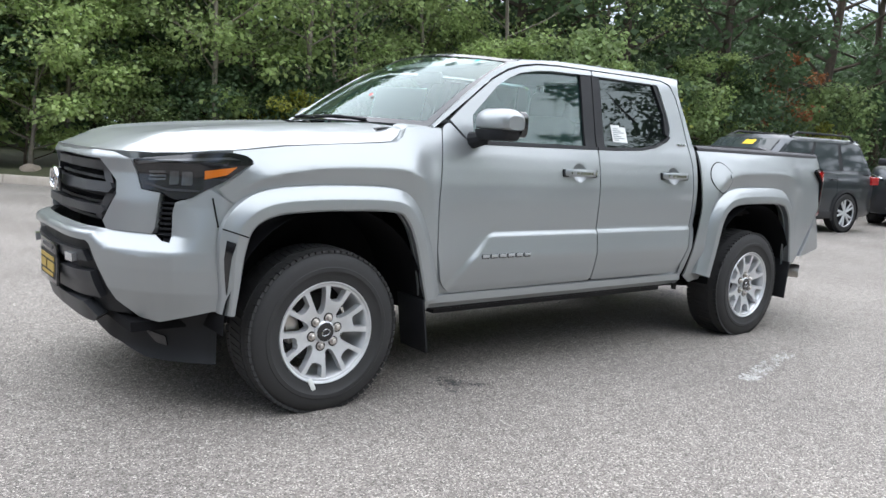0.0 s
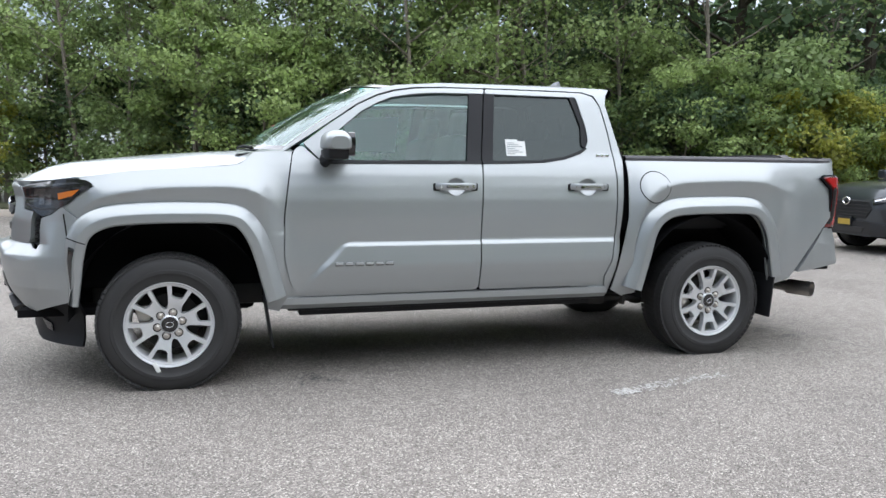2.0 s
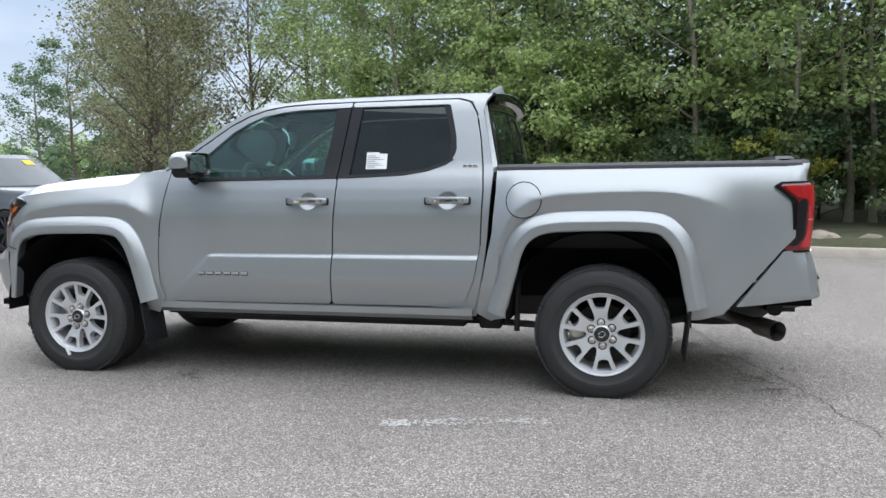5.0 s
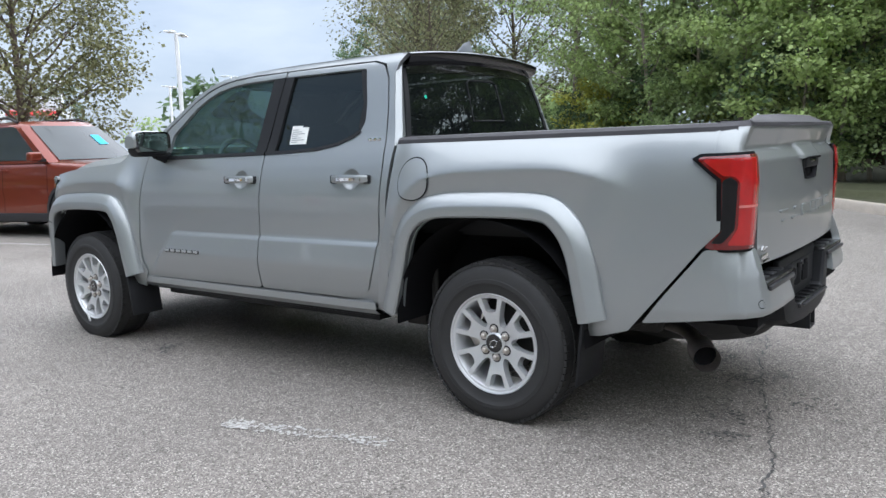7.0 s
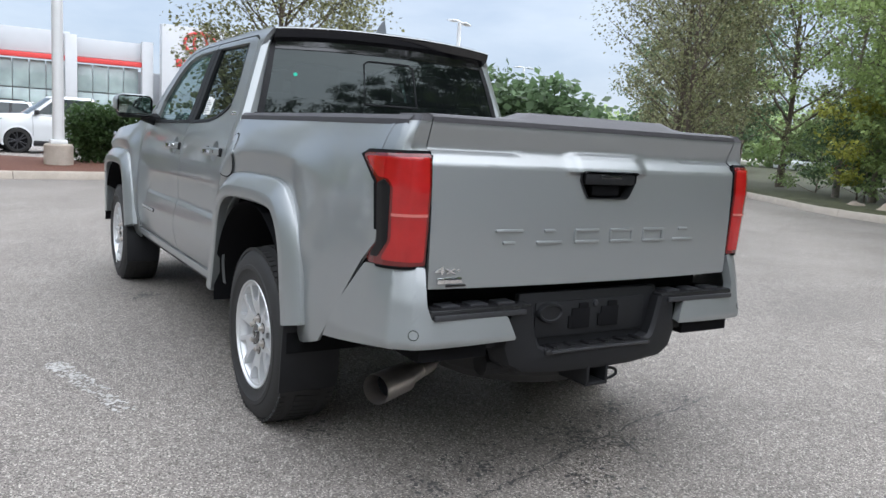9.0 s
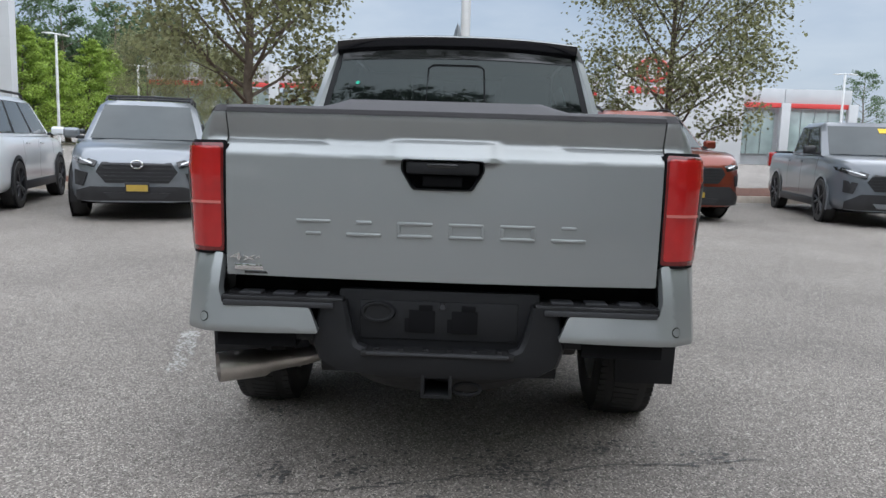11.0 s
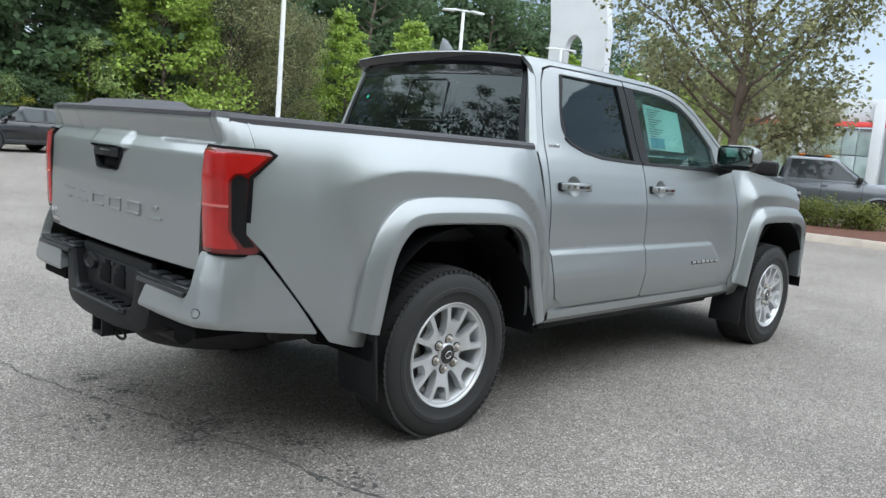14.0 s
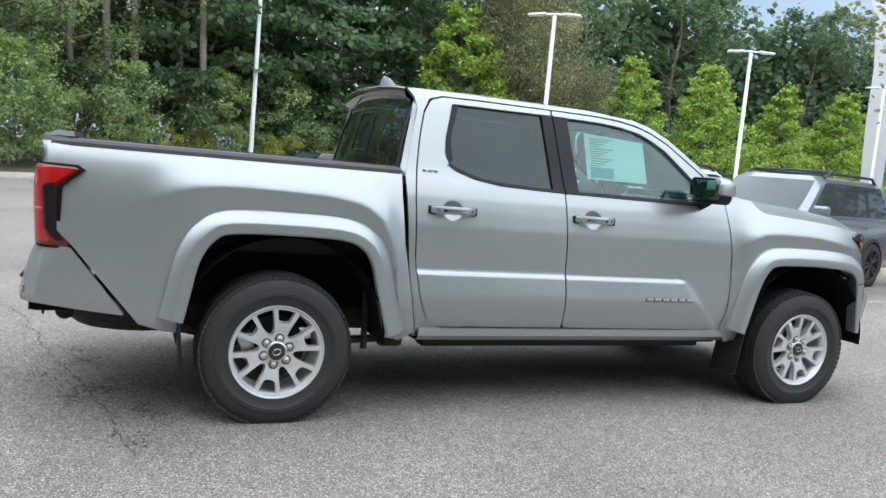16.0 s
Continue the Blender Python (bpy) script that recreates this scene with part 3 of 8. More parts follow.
    # wheel wells
    for cx in (1.665, -1.645):
        prof = []
        for a in np.linspace(-2, 182, 24):
            prof.append([(cx + 0.50 * math.cos(radians(a)), y, 0.44 + 0.505 * math.sin(radians(a))) for y in (s * 0.935, s * 0.80, s * 0.52)])
        part("wheel_well_liner", loft(prof), LINER, truck)
    part("inner_panel", box(-1.645, s * 0.53, 0.80, 1.1, 0.02, 0.52), LINER, truck)
    part("inner_panel", box(1.665, s * 0.53, 0.80, 1.0, 0.02, 0.52), LINER, truck)

# fuel flap on the driver's side bed
def disc_poly(cx, cz, r, n=40):
    return [(cx + r * math.cos(2 * math.pi * i / n), cz + r * math.sin(2 * math.pi * i / n)) for i in range(n)]


ff = skin("fuel_flap", disc_poly(-1.246, 1.122, 0.097), bed_map(1, -0.004), PAINT, truck, (0, 1, 0), 0.03, 0.03, depth=0.006)
part("flap_gap", loft([[(x, bed_y(x, z) + 0.0025, z) for x, z in disc_poly(-1.246, 1.122, r)] for r in (0.0955, 0.1025)], True), LINER, ff)
skin("flap_notch", disc_poly(-1.335, 1.136, 0.016, 16), bed_map(1, -0.008), PAINT, ff, (0, 1, 0), 0.01, 0.01, depth=0.01)

# dark mass inside the doors and under the floor
part("floor_pan", box(0.0, 0, 0.52, 2.1, 1.58, 0.16), LINER, truck)
part("firewall", box(1.10, 0, 0.86, 0.1, 1.50, 0.74), LINER, truck)
part("cab_back_wall", box(-0.99, 0, 0.88, 0.06, 1.56, 0.70), LINER, truck)
for s in (1, -1):
    part("door_card", box(0.02, s * 0.775, 0.88, 1.9, 0.05, 0.72, 0.02), DASHM, truck)
    part("frame_rail", box(-0.10, s * 0.48, 0.48, 4.4, 0.09, 0.13, 0.02), DARKST, truck)
    part("sill_lip", box(0.05, s * 0.71, 0.395, 1.85, 0.10, 0.045, 0.01), BLACKP, truck)
    part("leaf_spring", tube([(-1.02, s * 0.56, 0.375), (-1.3, s * 0.56, 0.36), (-1.67, s * 0.56, 0.33), (-2.1, s * 0.56, 0.42), (-2.3, s * 0.56, 0.50)], [0.022] * 5, 8), DARKST, truck)
    part("spring_hanger", box(-1.0, s * 0.58, 0.385, 0.14, 0.07, 0.10, 0.02), DARKST, truck)
    part("spring_bolt", lathe([(0.001, s * 0.618), (0.016, s * 0.618), (0.016, s * 0.59)], 12), STEEL, truck)
    part("shock_absorber", tube([(-1.18, s * 0.66, 0.72), (-1.17, s * 0.66, 0.34)], 0.018, 8), DARKST, truck)
part("engine_block", box(1.75, 0, 0.62, 1.1, 0.95, 0.5, 0.05), LINER, truck)
part("rear_axle", tube([(-1.675, -0.75, 0.37), (-1.675, 0.75, 0.37)], 0.05, 12), DARKST, truck)
part("differential", lathe([(0.001, -0.12), (0.12, -0.08), (0.15, 0), (0.12, 0.08), (0.001, 0.12)], 16), DARKST, truck).location = (-1.675, 0, 0.36)
part("drive_shaft", tube([(-1.6, 0, 0.4), (0.6, 0, 0.46)], 0.04, 10), DARKST, truck)
part("spare_wheel", lathe([(0.001, -0.10), (0.34, -0.10), (0.385, -0.06), (0.385, 0.06), (0.34, 0.10), (0.001, 0.10)], 40, "z"), RUBBER, truck).location = (-2.28, 0, 0.455)

# bed: tub and rail caps
part("bed_floor", box(-1.88, 0, 0.86, 1.56, 1.30, 0.05), BLACKP, truck)
part("rear_crossmember", box(-2.60, 0, 0.70, 0.05, 1.36, 0.20), LINER, truck)
part("bed_front_wall", box(-1.11, 0, 1.06, 0.04, 1.50, 0.42), BLACKP, truck)
for s in (1, -1):
    part("bed_inner_wall", box(-1.88, s * 0.70, 1.07, 1.56, 0.04, 0.42), BLACKP, truck)
    rows = []
    for x in np.linspace(-1.085, -2.70, 20):
        dz = 0.0
        yb = bed_y(x, 1.288)
        rows.append([(x, s * (yb + 0.001), 1.288), (x, s * (yb - 0.002), 1.306 + dz), (x, s * (yb - 0.016), 1.319 + dz), (x, s * (yb - 0.085), 1.323 + dz), (x, s * (yb - 0.095), 1.24)])
    part("bed_rail_cap", loft(rows), RAILM, truck, angle=28)
# rolled cover over the bed
part("bed_cover", box(-1.89, 0, 1.308, 1.58, 1.37, 0.022, 0.006), RAILM, truck, "black soft bed cover")


# ---- roof, windscreen, hood ----
def roof_map(u, v):
    # u along x, v across in -1..1
    edge = interp(u, [(-1.06, 1.745), (-0.70, 1.751), (-0.27, 1.750), (0.10, 1.742), (0.382, 1.718), (0.60, 1.642)])
    wy = interp(u, [(-1.06, 0.626), (-0.27, 0.627), (0.10, 0.628), (0.382, 0.646), (0.60, 0.68)])
    crown = 0.030 * (1 - abs(v) ** 2.4)
    return (u, v * wy, edge + crown)


ROOF = [(-1.03, -1), (-1.05, -0.8), (-1.075, 0), (-1.05, 0.8), (-1.03, 1), (0.10, 1), (0.36, 1), (0.43, 0.85), (0.53, 0.5), (0.56, 0), (0.53, -0.5), (0.43, -0.85), (0.36, -1), (0.10, -1)]
skin("roof", ROOF, roof_map, PAINT, truck, (0, 0, 1), 0.08, 0.07)


def screen_map(u, v):
    # u across -1..1, v up 0..1
    k = 1 - u * u
    bx, tx = 1.045 + 0.235 * k, 0.405 + 0.165 * k
    bz, tz = 1.318 + 0.012 * k, 1.708 + 0.045 * k
    by, ty = 0.735, 0.640
    bow = 0.022 * math.sin(math.pi * v)
    return (bx + (tx - bx) * v + bow * 0.6, u * (by + (ty - by) * v), bz + (tz - bz) * v + bow)


skin("windscreen", rounded([(-0.97, 0.0), (0.97, 0.0), (0.96, 1.0), (-0.96, 1.0)], 0.05), screen_map, G_CLEAR, truck, (0.6, 0, 0.8), 0.12, 0.1, depth=0.005, label="sloping clear windscreen with stickers")
for poly in ([(-1.0, 0), (-0.955, 0), (-0.945, 1.0), (-1.0, 1.0)], [(0.955, 0), (1.0, 0), (1.0, 1.0), (0.945, 1.0)], [(-1, 0.955), (1, 0.955), (1, 1.0), (-1, 1.0)], [(-1, 0), (1, 0), (1, 0.05), (-1, 0.05)]):
    skin("screen_border", poly, lambda u, v: tuple(Vector(screen_map(u, v)) + Vector((0.003, 0, 0.004))), GLOSSB, truck, (0.6, 0, 0.8), 0.1, 0.1, depth=0.006)
# stickers inside the screen
for u, v, r, m in ((0.52, 0.86, 0.028, PAPER), (0.74, 0.90, 0.012, mat("teal_sticker", (0.03, 0.45, 0.40), 0.6)), (0.30, 0.30, 0.010, mat("red_sticker", (0.6, 0.05, 0.03), 0.6))):
    skin("sticker", [(u + r * 1.7 * math.cos(a), v + r * 1.6 * math.sin(a)) for a in np.linspace(0, 6.283, 17)[:-1]], lambda a, b: tuple(Vector(screen_map(a, b)) + Vector((0.006, 0, 0.008))), m, truck, (0.6, 0, 0.8), 0.2, 0.2, depth=0)
part("cowl_panel", loft([[(1.22 + 0.10 * (1 - (y / 0.75) ** 2) + dx, y, 1.296 + dz) for y in np.linspace(-0.67, 0.67, 13)] for dx, dz in ((-0.20, 0.018), (-0.02, 0.010), (0.06, 0.0), (0.10, -0.03))]), BLACKP, truck)
for a, b in ((0.55, -0.05), (-0.05, -0.62)):
    part("wiper", tube([screen_map(a, 0.02), screen_map((a + b) / 2, 0.040), screen_map(b, 0.03)], 0.006, 6), BLACKP, truck).location = (0.012, 0, 0.006)


def plan_hood_edge(y):
    return interp(abs(y), [(0, 2.53), (0.3, 2.515), (0.45, 2.475), (0.56, 2.425), (0.64, 2.35), (0.72, 2.25), (0.80, 2.12)])


def hood_map(x, y):
    zc = interp(x, [(1.20, 1.326), (1.45, 1.312), (1.7, 1.294), (2.0, 1.266), (2.2, 1.242), (2.32, 1.222), (2.42, 1.196), (2.50, 1.160), (2.57, 1.115)])
    ez = interp(x, [(1.2, 1.300), (1.225, 1.290), (1.262, 1.258), (1.30, 1.238), (1.372, 1.231), (1.60, 1.216), (1.869, 1.195), (2.10, 1.165), (2.3, 1.135), (2.5, 1.09)])
    a = abs(y)
    k = interp(a, [(0, -0.010), (0.30, -0.011), (0.40, -0.004), (0.47, 0.0), (0.54, -0.006)]) if a < 0.54 else 0
    t = min(max((a - 0.54) / 0.255, 0), 1.2)
    z = (zc - 0.006) * (1 - t ** 1.35) + ez * t ** 1.35 if a >= 0.54 else zc + k * sstep(2.5, 2.2, x)
    e = min(max((plan_hood_edge(y) - x) / 0.30, 0), 1)
    ze = interp(a, [(0, 1.142), (0.45, 1.138), (0.64, 1.136), (0.72, 1.143), (0.785, 1.160)])
    z = ze + (z - ze) * (1 - (1 - e) ** 2.6)
    return (x, y, z)


half = [(1.200, 0.700), (1.225, 0.745), (1.268, 0.778), (1.31, 0.792), (1.60, 0.800), (1.87, 0.797), (2.10, 0.785), (2.12, 0.775), (2.25, 0.71), (2.35, 0.635), (2.425, 0.555), (2.475, 0.445), (2.515, 0.30), (2.53, 0.1)]
hood = skin("hood", [(1.215, 0.64), (1.26, 0.50), (1.29, 0.30), (1.30, 0)][::-1] + half + [(x, -y) for x, y in reversed(half)] + [(1.215, -0.64), (1.26, -0.50), (1.29, -0.30)], hood_map, PAINT, truck, (0, 0, 1), 0.06, 0.045, depth=0.03)


# ---- front end, laid round a plan curve ----
PLAN = smooth_line([(2.575, 0.0), (2.56, 0.3), (2.53, 0.42), (2.495, 0.52), (2.44, 0.62), (2.365, 0.715), (2.27, 0.795), (2.17, 0.855), (2.08, 0.882), (1.96, 0.892)], 4)
PS = [0.0]
for a, b in zip(PLAN, PLAN[1:]):
    PS.append(PS[-1] + math.dist(a, b))


def front_push(u, z):
    """How far the front stands before its plan curve: a sloping ledge over the bumper, leaning back above it."""
    y = float(np.interp(u, PS, [p[1] for p in PLAN]))
    ze = interp(y, [(0.40, 0.795), (0.47, 0.793), (0.55, 0.748), (0.70, 0.742), (0.83, 0.75)])
    zt = max(0.812, ze + 0.012)
    a = interp(z, [(0.25, -0.10), (0.40, -0.03), (0.50, 0.0), (0.58, 0.03), (0.68, 0.045), (ze - 0.012, 0.049), (ze + 0.006, 0.042), (zt, -0.015), (0.94, -0.020), (1.05, -0.045), (1.11, -0.042), (1.17, -0.085)])
    b = interp(z, [(0.25, -0.10), (0.40, -0.03), (0.50, 0.0), (0.58, 0.028), (0.68, 0.040), (0.75, 0.034), (0.85, 0.006), (0.93, -0.020), (1.05, -0.040), (1.11, -0.030), (1.17, -0.06)])
    k = sstep(sy(0.74), sy(0.83), u)
    return (a * (1 - k) + b * k) * interp(u, [(0, 1), (0.85, 1), (1.05, 0.25), (1.2, 0.0)])


def front_map(s, push=0.0, prof=None):
    def f(u, z):
        u_ = max(min(u, PS[-1]), -0.3)
        x, y = np.interp(u_, PS, [p[0] for p in PLAN]), np.interp(u_, PS, [p[1] for p in PLAN])
        e = 0.03
        x2, y2 = np.interp(u_ + e, PS, [p[0] for p in PLAN]), np.interp(u_ + e, PS, [p[1] for p in PLAN])
        x1, y1 = np.interp(u_ - e, PS, [p[0] for p in PLAN]), np.interp(u_ - e, PS, [p[1] for p in PLAN])
        t = Vector((x2 - x1, y2 - y1))
        t = t.normalized() if t.length > 1e-6 else Vector((0, 1))
        n = Vector((t.y, -t.x))
        p = (interp(z, prof) if prof else front_push(u_, z)) + push
        return (x + n.x * p, s * (y + n.y * p), z)
    return f


def sy(y):
    return float(np.interp(y, [p[1] for p in PLAN], PS))


def ux(x):
    return float(np.interp(-x, [-p[0] for p in PLAN], PS))


DAM = [(0.25, -0.085), (0.30, -0.108), (0.42, -0.112), (0.5, -0.057)]
for s in (1, -1):
    o = (0.7, s * 0.7, 0)
    # painted frame round the grille
    skin("grille_surround", [(0, 1.138), (sy(0.40), 1.134), (sy(0.50), 1.130), (sy(0.60), 1.108), (sy(0.65), 0.990), (sy(0.72), 0.980), (sy(0.709), 0.84), (sy(0.70), 0.815), (sy(0.50), 0.815), (sy(0.475), 0.845), (sy(0.545), 0.96), (sy(0.532), 1.015), (sy(0.416), 1.098), (0, 1.108)], front_map(s, 0.010), PAINT, truck, o, 0.03, 0.02, depth=0.05)
    # painted bumper: ledge under the lamps and the corner down to the air dam
    skin("bumper_corner", [(sy(0.36), 0.813), (sy(0.705), 0.813), (sy(0.735), 0.790), (sy(0.757), 0.785), (sy(0.757), 0.90), (sy(0.763), 0.945), (sy(0.775), 0.953), (sy(0.804), 0.965), (0.98, 1.010), (1.0, 0.995), (ux(2.11), 0.950), (ux(2.055), 0.905), (ux(2.085), 0.80), (ux(2.11), 0.66), (ux(2.13), 0.512), (1.0, 0.510), (sy(0.725), 0.452), (sy(0.656), 0.468), (sy(0.575), 0.53), (sy(0.53), 0.625), (sy(0.47), 0.75)], front_map(s, 0.004), PAINT, truck, o, 0.02, 0.012)
    skin("bumper_bar", [(0, 0.813), (sy(0.356), 0.813), (sy(0.45), 0.765), (sy(0.42), 0.762), (0, 0.772)], front_map(s, 0.003), PAINT, truck, o, 0.05, 0.012, depth=0.05)
    skin("corner_panel", [(sy(0.79), 0.96), (0.95, 0.86), (ux(2.06), 0.88), (ux(2.0), 0.98), (ux(2.03), 1.11), (1.0, 1.10)], front_map(s, -0.006), PAINT, truck, o, 0.03, 0.02, depth=0.004)
    # dark lower grille
    skin("lower_grille", [(0, 0.78), (sy(0.43), 0.78), (sy(0.52), 0.62), (sy(0.60), 0.46), (0, 0.44)], front_map(s, -0.035), BLACKP, truck, o, 0.06, 0.03)
    skin("lower_bar", [(0, 0.615), (sy(0.45), 0.63), (sy(0.48), 0.52), (0, 0.50)], front_map(s, -0.004), GREYP, truck, o, 0.06, 0.03, depth=0.05)
    skin("lower_bar", [(0, 0.705), (sy(0.40), 0.715), (sy(0.43), 0.67), (0, 0.665)], front_map(s, -0.010), GREYP, truck, o, 0.06, 0.03, depth=0.05)
    skin("skid_plate", [(0, 0.485), (sy(0.36), 0.485), (sy(0.44), 0.43), (sy(0.40), 0.40), (0, 0.41)], front_map(s, 0.012), GREYP, truck, o, 0.06, 0.03, depth=0.05)
    skin("air_dam", [(0, 0.43), (sy(0.5), 0.46), (sy(0.60), 0.47), (sy(0.656), 0.466), (sy(0.725), 0.45), (1.0, 0.506), (ux(2.165), 0.508), (ux(2.165), 0.258), (sy(0.84), 0.258), (sy(0.62), 0.268), (sy(0.45), 0.30), (0, 0.36)], front_map(s, -0.012, DAM), BLACKP, truck, o, 0.05, 0.03)
    skin("fog_insert", [(sy(0.60), 0.385), (sy(0.70), 0.365), (sy(0.71), 0.325), (sy(0.66), 0.335)], front_map(s, -0.004, DAM), GLOSSB, truck, o, 0.05, 0.03, depth=0.01)
    skin("front_camera_pod", [(sy(0.30), 0.695), (sy(0.36), 0.695), (sy(0.36), 0.66), (sy(0.30), 0.66)], front_map(s, 0.012), CLEARL, truck, o, 0.05, 0.03, depth=0.03)
    # grille
    skin("grille_back", [(0, 1.105), (sy(0.38), 1.10), (sy(0.46), 1.08), (sy(0.54), 0.965), (sy(0.46), 0.83), (0, 0.83)], front_map(s, -0.055), LINER, truck, o, 0.08, 0.06)
    for z0, z1, y0, pr in ((1.088, 1.050, 0.425, -0.012), (1.005, 0.962, 0.50, 0.012), (0.905, 0.868, 0.455, 0.004)):
        skin("grille_bar", [(0, z0), (sy(y0), z0), (sy(y0 + 0.02), (z0 + z1) / 2), (sy(y0), z1), (0, z1)], front_map(s, pr), GREYP, truck, o, 0.06, 0.012, depth=0.05)
    for k in range(7):
        z0 = 0.845 + 0.034 * k
        skin("grille_slat", [(0, z0 + 0.008), (sy(0.44 + 0.05 * math.sin(k / 6 * 3.1)), z0 + 0.008), (sy(0.44 + 0.05 * math.sin(k / 6 * 3.1)), z0 - 0.004), (0, z0 - 0.004)], front_map(s, -0.034), BLACKP, truck, o, 0.08, 0.02, depth=0.02)
    skin("grille_side", [(sy(0.44), 1.075), (sy(0.525), 0.965), (sy(0.44), 0.845), (sy(0.40), 0.86), (sy(0.47), 0.965), (sy(0.40), 1.065)], front_map(s, -0.008), GREYP, truck, o, 0.05, 0.03, depth=0.05)
    # head lamp
    LAMP = [(sy(0.603), 1.106), (sy(0.66), 1.118), (sy(0.734), 1.130), (sy(0.80), 1.142), (1.0, 1.152), (1.07, 1.156), (1.12, 1.148), (1.150, 1.128), (1.142, 1.116), (1.03, 1.036), (0.98, 1.012), (sy(0.80), 0.967), (sy(0.765), 0.957), (sy(0.745), 0.966), (sy(0.722), 0.984), (sy(0.653), 0.993)]
    hl = skin("headlamp", rounded(LAMP, 0.008, 2), front_map(s, 0.006), LAMPB, truck, o, 0.03, 0.02, depth=0.04, label="dark smoked headlamp with amber marker")
    skin("amber_marker", [(sy(0.831), 1.078), (1.085, 1.100), (1.045, 1.066), (sy(0.831), 1.044)], front_map(s, 0.009), AMBER, hl, o, 0.05, 0.02, depth=0.004)
    for k in range(3):
        skin("lamp_lens", [(sy(0.672), 1.066 - 0.015 * k), (sy(0.73), 1.070 - 0.015 * k), (sy(0.73), 1.061 - 0.015 * k), (sy(0.674), 1.057 - 0.015 * k)], front_map(s, 0.008), SMOKEL, hl, o, 0.05, 0.02, depth=0.003)
    for a, b in ((0.742, 0.768), (0.776, 0.804)):
        skin("lamp_lens", rounded([(sy(a), 1.070), (sy(b), 1.072), (sy(b), 1.018), (sy(a), 1.014)], 0.006, 2), front_map(s, 0.008), SMOKEL, hl, o, 0.05, 0.02, depth=0.003)
    skin("running_light", [(sy(0.62), 1.099), (sy(0.70), 1.112), (sy(0.82), 1.128), (1.06, 1.138), (1.10, 1.128), (1.06, 1.128), (sy(0.82), 1.117), (sy(0.70), 1.102), (sy(0.63), 1.089)], front_map(s, 0.009), SMOKEL, hl, o, 0.05, 0.02, depth=0.004)
    skin("lamp_sill", [(sy(0.66), 1.022), (sy(0.74), 1.000), (sy(0.82), 1.000), (sy(0.82), 0.992), (sy(0.74), 0.990), (sy(0.662), 1.012)], front_map(s, 0.009), GREYP, hl, o, 0.05, 0.02, depth=0.004)
    # side vent under the lamp
    skin("side_vent", [(sy(0.70), 0.99), (sy(0.775), 0.96), (sy(0.77), 0.78), (sy(0.735), 0.78), (sy(0.70), 0.82)], front_map(s, -0.034), LINER, truck, o, 0.05, 0.03, depth=0.03)
    for k in range(7):
        z0 = 0.812 + 0.021 * k
        skin("vent_slat", [(sy(0.712), z0 + 0.006), (sy(0.757), z0 + 0.006), (sy(0.757), z0 - 0.003), (sy(0.712), z0 - 0.003)], front_map(s, -0.014), BLACKP, truck, o, 0.05, 0.03, depth=0.02)
    # slot in the front of the flare
    slot, leg = [], [(0.50, 2.115), (0.62, 2.098), (0.754, 2.080), (0.82, 2.060)]
    for z in (0.80, 0.74, 0.68, 0.63, 0.59):
        slot.append((interp(z, leg) + (1 - 0.5 * sstep(0.86, 0.50, z)) * interp(z, [(0.59, 0.080), (0.80, 0.058)]), z))
    for z in (0.59, 0.66, 0.74, 0.81):
        slot.append((interp(z, leg) + (1 - 0.5 * sstep(0.86, 0.50, z)) * interp(z, [(0.59, 0.084), (0.66, 0.090), (0.81, 0.092)]), z))

    def flare_face(x, z):
        px_ = interp(z, leg)
        return (x, s * (interp((x - px_) / (1 - 0.5 * sstep(0.86, 0.50, z)), [(0.0, 0.955), (0.054, 0.955), (0.098, 0.922), (0.112, 0.90)]) - 0.02 * sstep(2.0, 2.14, px_) + 0.004), z)
    # gap between the bumper corner and the fender, running on over the flare
    k = min(range(1, len(SF) - 1), key=lambda i: math.dist(SF[i], (2.05, 0.82)))
    p, t = Vector(SF[k]), (Vector(SF[k + 1]) - Vector(SF[k - 1])).normalized()
    n = Vector((-t.y, t.x))
    n = n if n.dot(p - Vector((1.65, 0.4))) > 0 else -n
    wd = 1 - 0.5 * sstep(0.86, 0.50, p.y)
    strip = []
    for dd, yy in ((0.004, 0.953), (0.006, 0.955), (0.045, 0.958), (0.054, 0.955), (0.098, 0.922), (0.106, 0.912)):
        q = p + n * (dd + 0.0015) * wd
        strip.append([(q.x + j * t.x, s * (yy - 0.02 * sstep(2.0, 2.14, p.x) + 0.0018), q.y + j * t.y) for j in (-0.0028, 0.0028)])
    part("flare_gap", loft(strip), LINER, truck)
    q = p + n * 0.106 * wd
    skin("corner_gap", [(ux(q.x) - 0.003, q.y), (ux(2.185) - 0.003, 0.970), (ux(2.185) + 0.003, 0.973), (ux(q.x) + 0.003, q.y + 0.003)], front_map(s, 0.0065), LINER, truck, o, 0.02, 0.02, depth=0.003)
    skin("flare_slot", slot, flare_face, GLOSSB, truck, o, 0.05, 0.05, depth=0.004)
    # painted corner between hood, door mirror and windscreen
    rows = []
    for x in np.linspace(1.0, 1.36, 25):
        zt = interp(x, [(1.0, 1.312), (1.21, 1.307), (1.235, 1.295), (1.262, 1.262), (1.30, 1.238), (1.372, 1.229)])
        yo = side_y(x, zt)
        row = [(x, s * yo, zt)]
        for k in (0.15, 0.4, 0.7, 1.0):
            y = yo + k * (0.64 - yo)
            zf = zt + (1.328 - zt) * (1 - (1 - k) ** 1.8)
            row.append((x, s * y, zf + (min(hood_map(x, y)[2] - 0.006, zf) - zf) * sstep(1.17, 1.215, x)))
        rows.append(row)
    part("cowl_corner", loft(rows), PAINT, truck)
